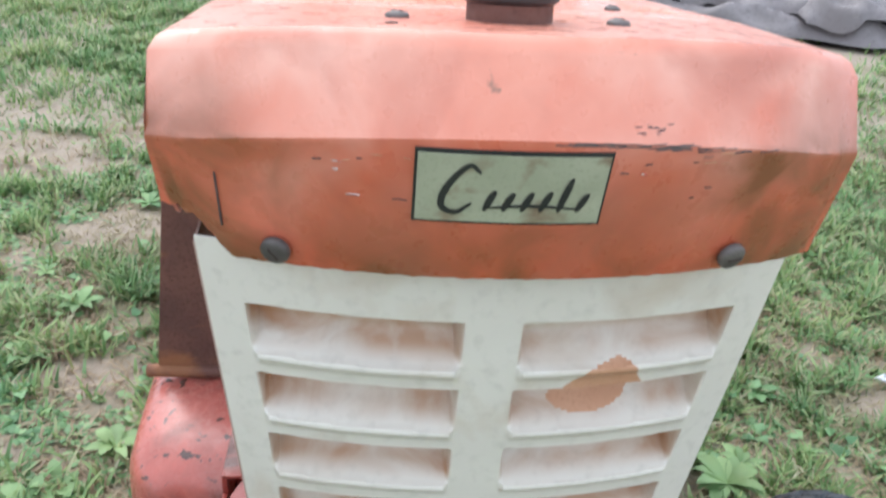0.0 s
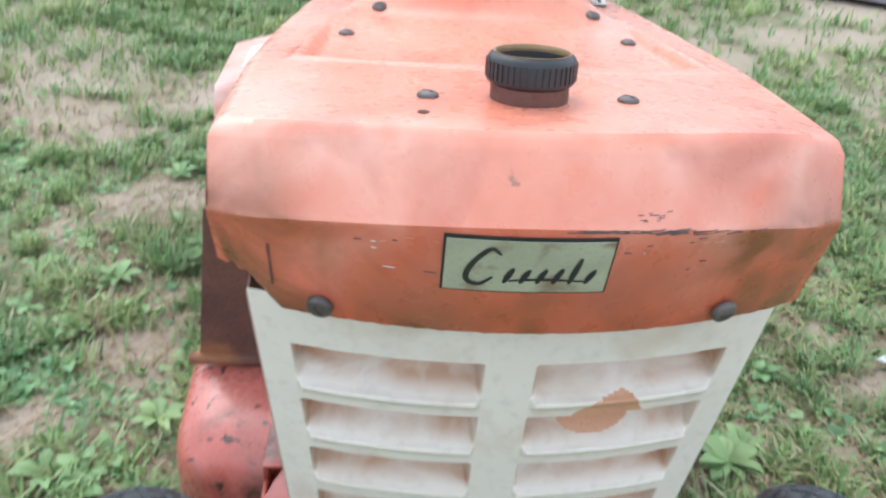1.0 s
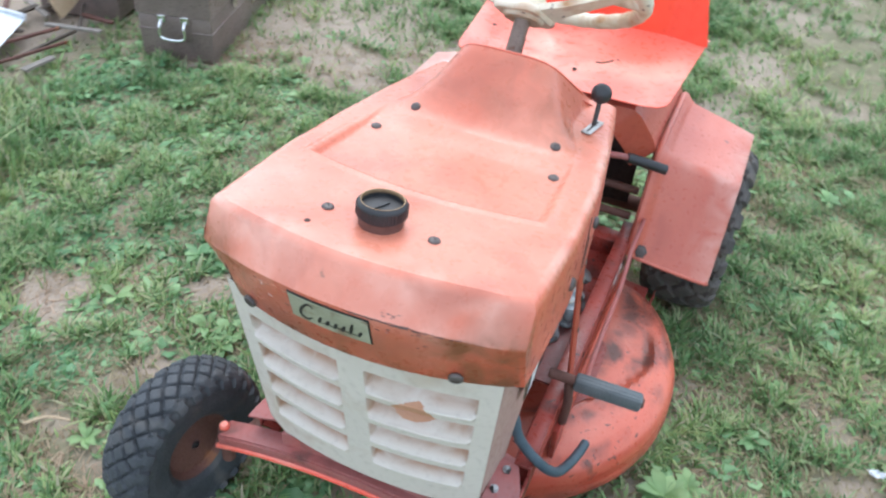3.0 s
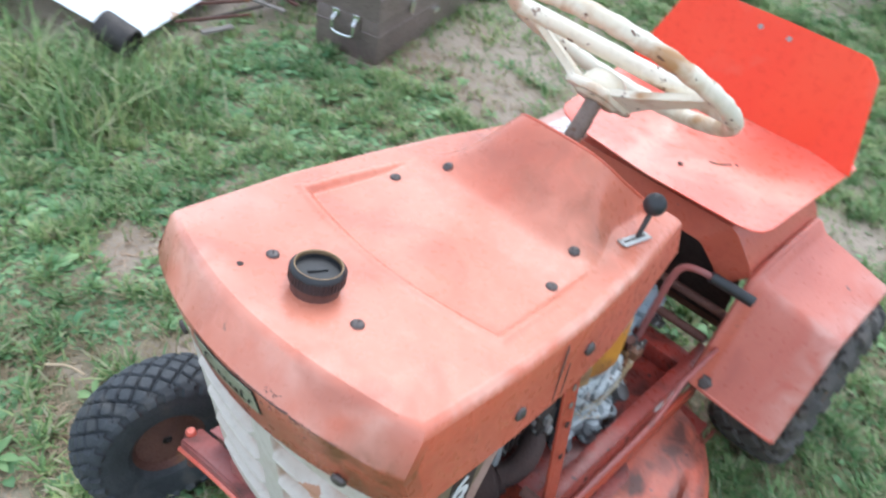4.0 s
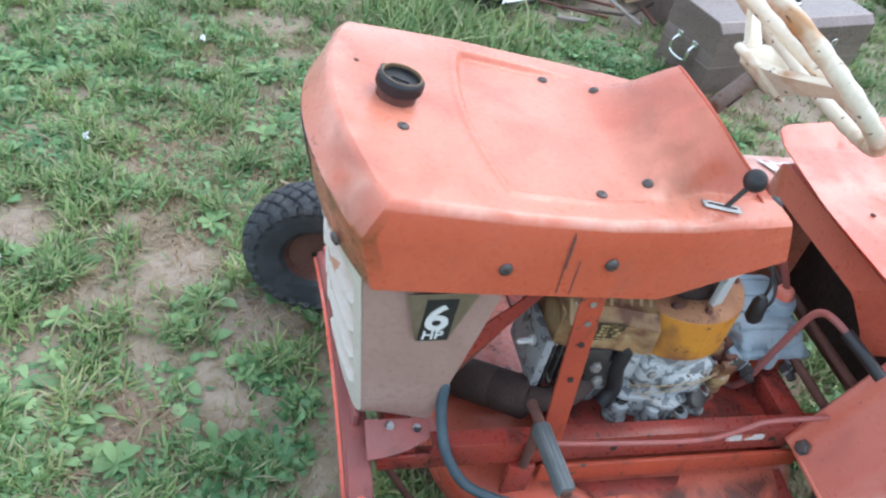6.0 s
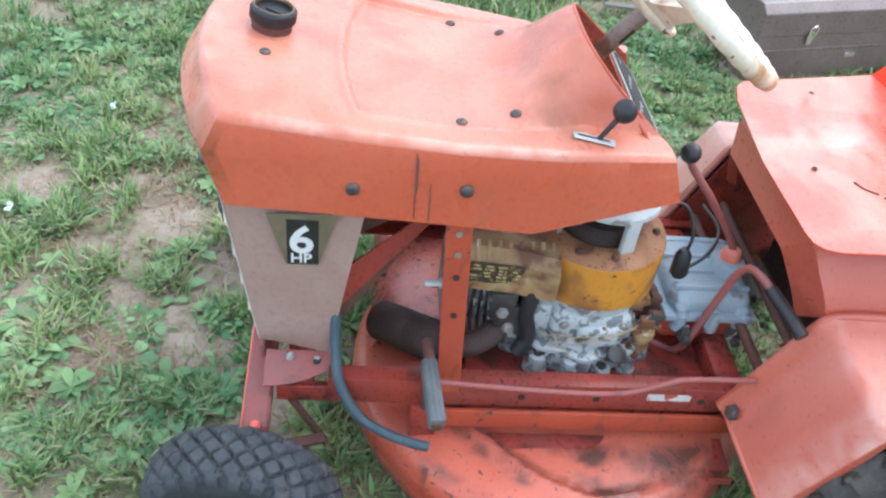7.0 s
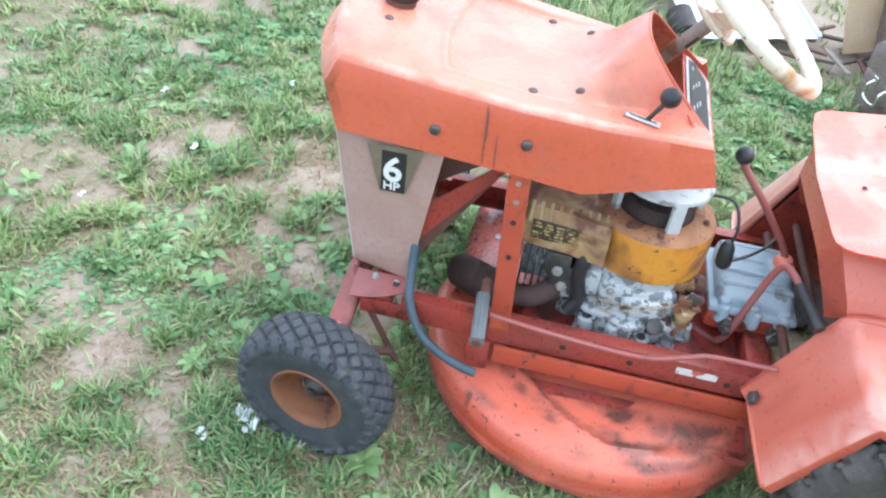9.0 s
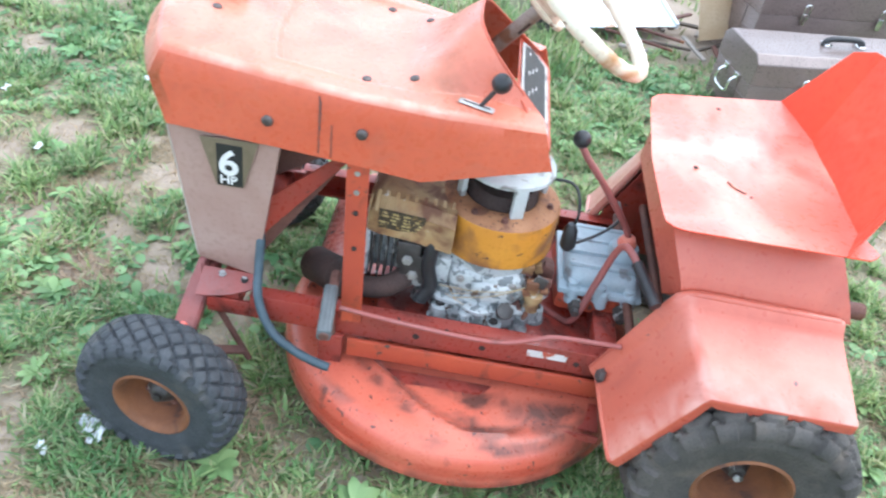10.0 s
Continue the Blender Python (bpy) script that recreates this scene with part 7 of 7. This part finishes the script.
bin_thing("trash_bin", "dark grey plastic trash bin with a yellow label", pose(-1.13, 4.80, 0.0), M_BIN, 0.24, 0.85, True)
bin_thing("fuel_drum", "dull red plastic drum beside the bin", pose(-0.80, 5.10, 0.0), M_BINRED, 0.17, 0.6)
bin_thing("fuel_drum", "dull yellow plastic drum", pose(-0.33, 5.75, 0.0), M_BINYEL, 0.22, 0.7)
for i, (x, y, ln, w, h, z, ang) in enumerate(((-2.3, 5.05, 1.9, 0.09, 0.045, 0.0, -14), (-2.6, 5.5, 1.6, 0.2, 0.16, 0.0, -8), (-2.0, 5.55, 1.4, 0.24, 0.20, 0.0, -10), (-3.2, 5.7, 1.5, 0.14, 0.10, 0.0, 4))):
    o = mesh_object("timber", box((ln, w, h), (0, 0, h / 2), 0.006), M_LUMBER if i % 2 == 0 else M_RUST)
    o.matrix_basis = pose(x, y, z, 0, 0, ang)
    tagged(o, "greyed timber baulk lying on bare earth", "timber", "stacked timber")
coil = [(-2.75 + (0.28 - 0.02 * k / 20) * math.cos(k * 0.32) * 1.4, 5.02 + (0.28 - 0.02 * k / 20) * math.sin(k * 0.32), 0.02 + 0.0006 * k) for k in range(48)]
tagged(mesh_object("garden_hose", tube(coil, 0.013, 8), M_REDHOSE), "dull red garden hose coiled on bare earth", "hose")

# old red implement and a pale blue wheel guard among weeds
imp = thing("garden_implement", "faded pink-red iron garden implement standing in weeds", "implement", pose(3.35, 6.5, 0, 0, 0, 15))
part("upright", box((0.10, 0.06, 0.62), (0, 0, 0.40), 0.01), M_PINK, imp)
part("base", box((0.75, 0.10, 0.06), (0, 0, 0.09), 0.01), M_PINK, imp)
part("cross_bar", box((0.06, 0.5, 0.06), (0.28, 0.05, 0.12), 0.01), M_CARRED, imp)
part("handle", rod((0.5, 0.1, 0.0), (0.62, 0.2, 0.8), 0.025), M_CARRED, imp)
guard = thing("wheel_guard", "pale blue curved sheet-metal wheel guard", "wheel guard", pose(3.95, 5.55, 0, 0, 0, 20))
rows = [[(r * math.cos(a), d, 0.02 + r * math.sin(a)) for a in np.linspace(0.1, 3.0, 18)] for d, r in ((-0.10, 0.24), (-0.09, 0.27), (0.09, 0.27), (0.10, 0.24))]
part("shell", skin(rows), M_BLUE, guard)
part("roller", rod((-0.34, -0.1, 0.08), (-0.34, 0.1, 0.08), 0.08, steps=20), M_BLUE, guard)
part("wheel", lathe([(0.06, -0.05), (0.17, -0.06), (0.20, -0.03), (0.20, 0.03), (0.17, 0.06), (0.06, 0.05)], Matrix.Translation((0, 0, 0.2)) @ Matrix.Rotation(radians(90), 4, "X"), 28), M_RUBBER, guard)


# hedge and trees beyond the cars
def hedge(name, label, x0, x1, y, high, count, seed, leaf=0.12):
    rs = np.random.RandomState(seed)
    cx, cz = rs.uniform(x0, x1, count), np.abs(rs.normal(0, 0.5, count)) * high
    cy = y + rs.normal(0, 0.5, count)
    ang = rs.uniform(0, np.pi * 2, count)
    tip = rs.normal(0, 0.6, count)
    s = rs.uniform(0.4, 1.0, count) * leaf
    a = np.stack([np.cos(ang), np.sin(ang), tip], -1) * s[:, None]
    bb = np.stack([-np.sin(ang), np.cos(ang), rs.normal(0, 0.5, count)], -1) * s[:, None] * 0.55
    c = np.stack([cx, cy, cz + 0.05], -1)
    v = np.stack([c - a, c + bb, c + a, c - bb], 1).reshape(-1, 3)
    f = np.arange(count * 4).reshape(-1, 4)
    me = bpy.data.meshes.new(name)
    me.from_pydata(v.tolist(), [], f.tolist())
    me.materials.append(M_HEDGE)
    return tagged(new(name, me), label, "hedge", kind="stuff")


hedge("hedge", "overgrown green hedge behind the parked cars", -9, 12, 12.0, 2.4, 26000, 5)
hedge("weeds_patch", "tall green weeds round the old implement", 2.5, 5.4, 6.9, 0.26, 6000, 6, 0.05)
hedge("weeds_patch", "tall green weeds beside the drums", -0.75, 0.6, 4.9, 0.14, 3000, 9, 0.035)

# litter on the lawn
def scrap(x, y, size, seed, label="crumpled white scrap of paper on the grass"):
    rs = random.Random(seed)
    rows = []
    z0 = float(ground_height(np.array([x]), np.array([y]))[0]) + 0.030
    for j in range(5):
        rows.append([(x + size * (i / 4 - 0.5) + rs.uniform(-0.12, 0.12) * size, y + size * 0.5 * (j / 4 - 0.5) + rs.uniform(-0.12, 0.12) * size, z0 + rs.uniform(0, 0.4) * size) for i in range(5)])
    b = skin(rows)
    thicken(b, 0.0008)
    return tagged(mesh_object("paper_scrap", b, M_PAPER, 20), label, "paper", "scraps of paper")


for i, (x, y, s) in enumerate(((0.436, -0.172, 0.030), (0.452, -0.148, 0.026), (0.424, -0.192, 0.022), (0.466, -0.160, 0.018), (0.50, -0.25, 0.018), (0.512, -0.235, 0.014), (-0.778, -0.973, 0.028), (-0.50, -0.735, 0.024), (0.93, 0.66, 0.028), (-0.17, -0.92, 0.02), (-1.0, -0.6, 0.022), (-1.6, -0.3, 0.025))):
    scrap(x, y, s * 1.25, i + 30)
stick = mesh_object("dry_stalk", tube([(-0.80, -0.08, 0.035), (-0.76, -0.05, 0.045), (-0.72, -0.03, 0.035)], 0.003, 6), M_PLY)
tagged(stick, "dry pale plant stalk lying in the grass", "stalk")
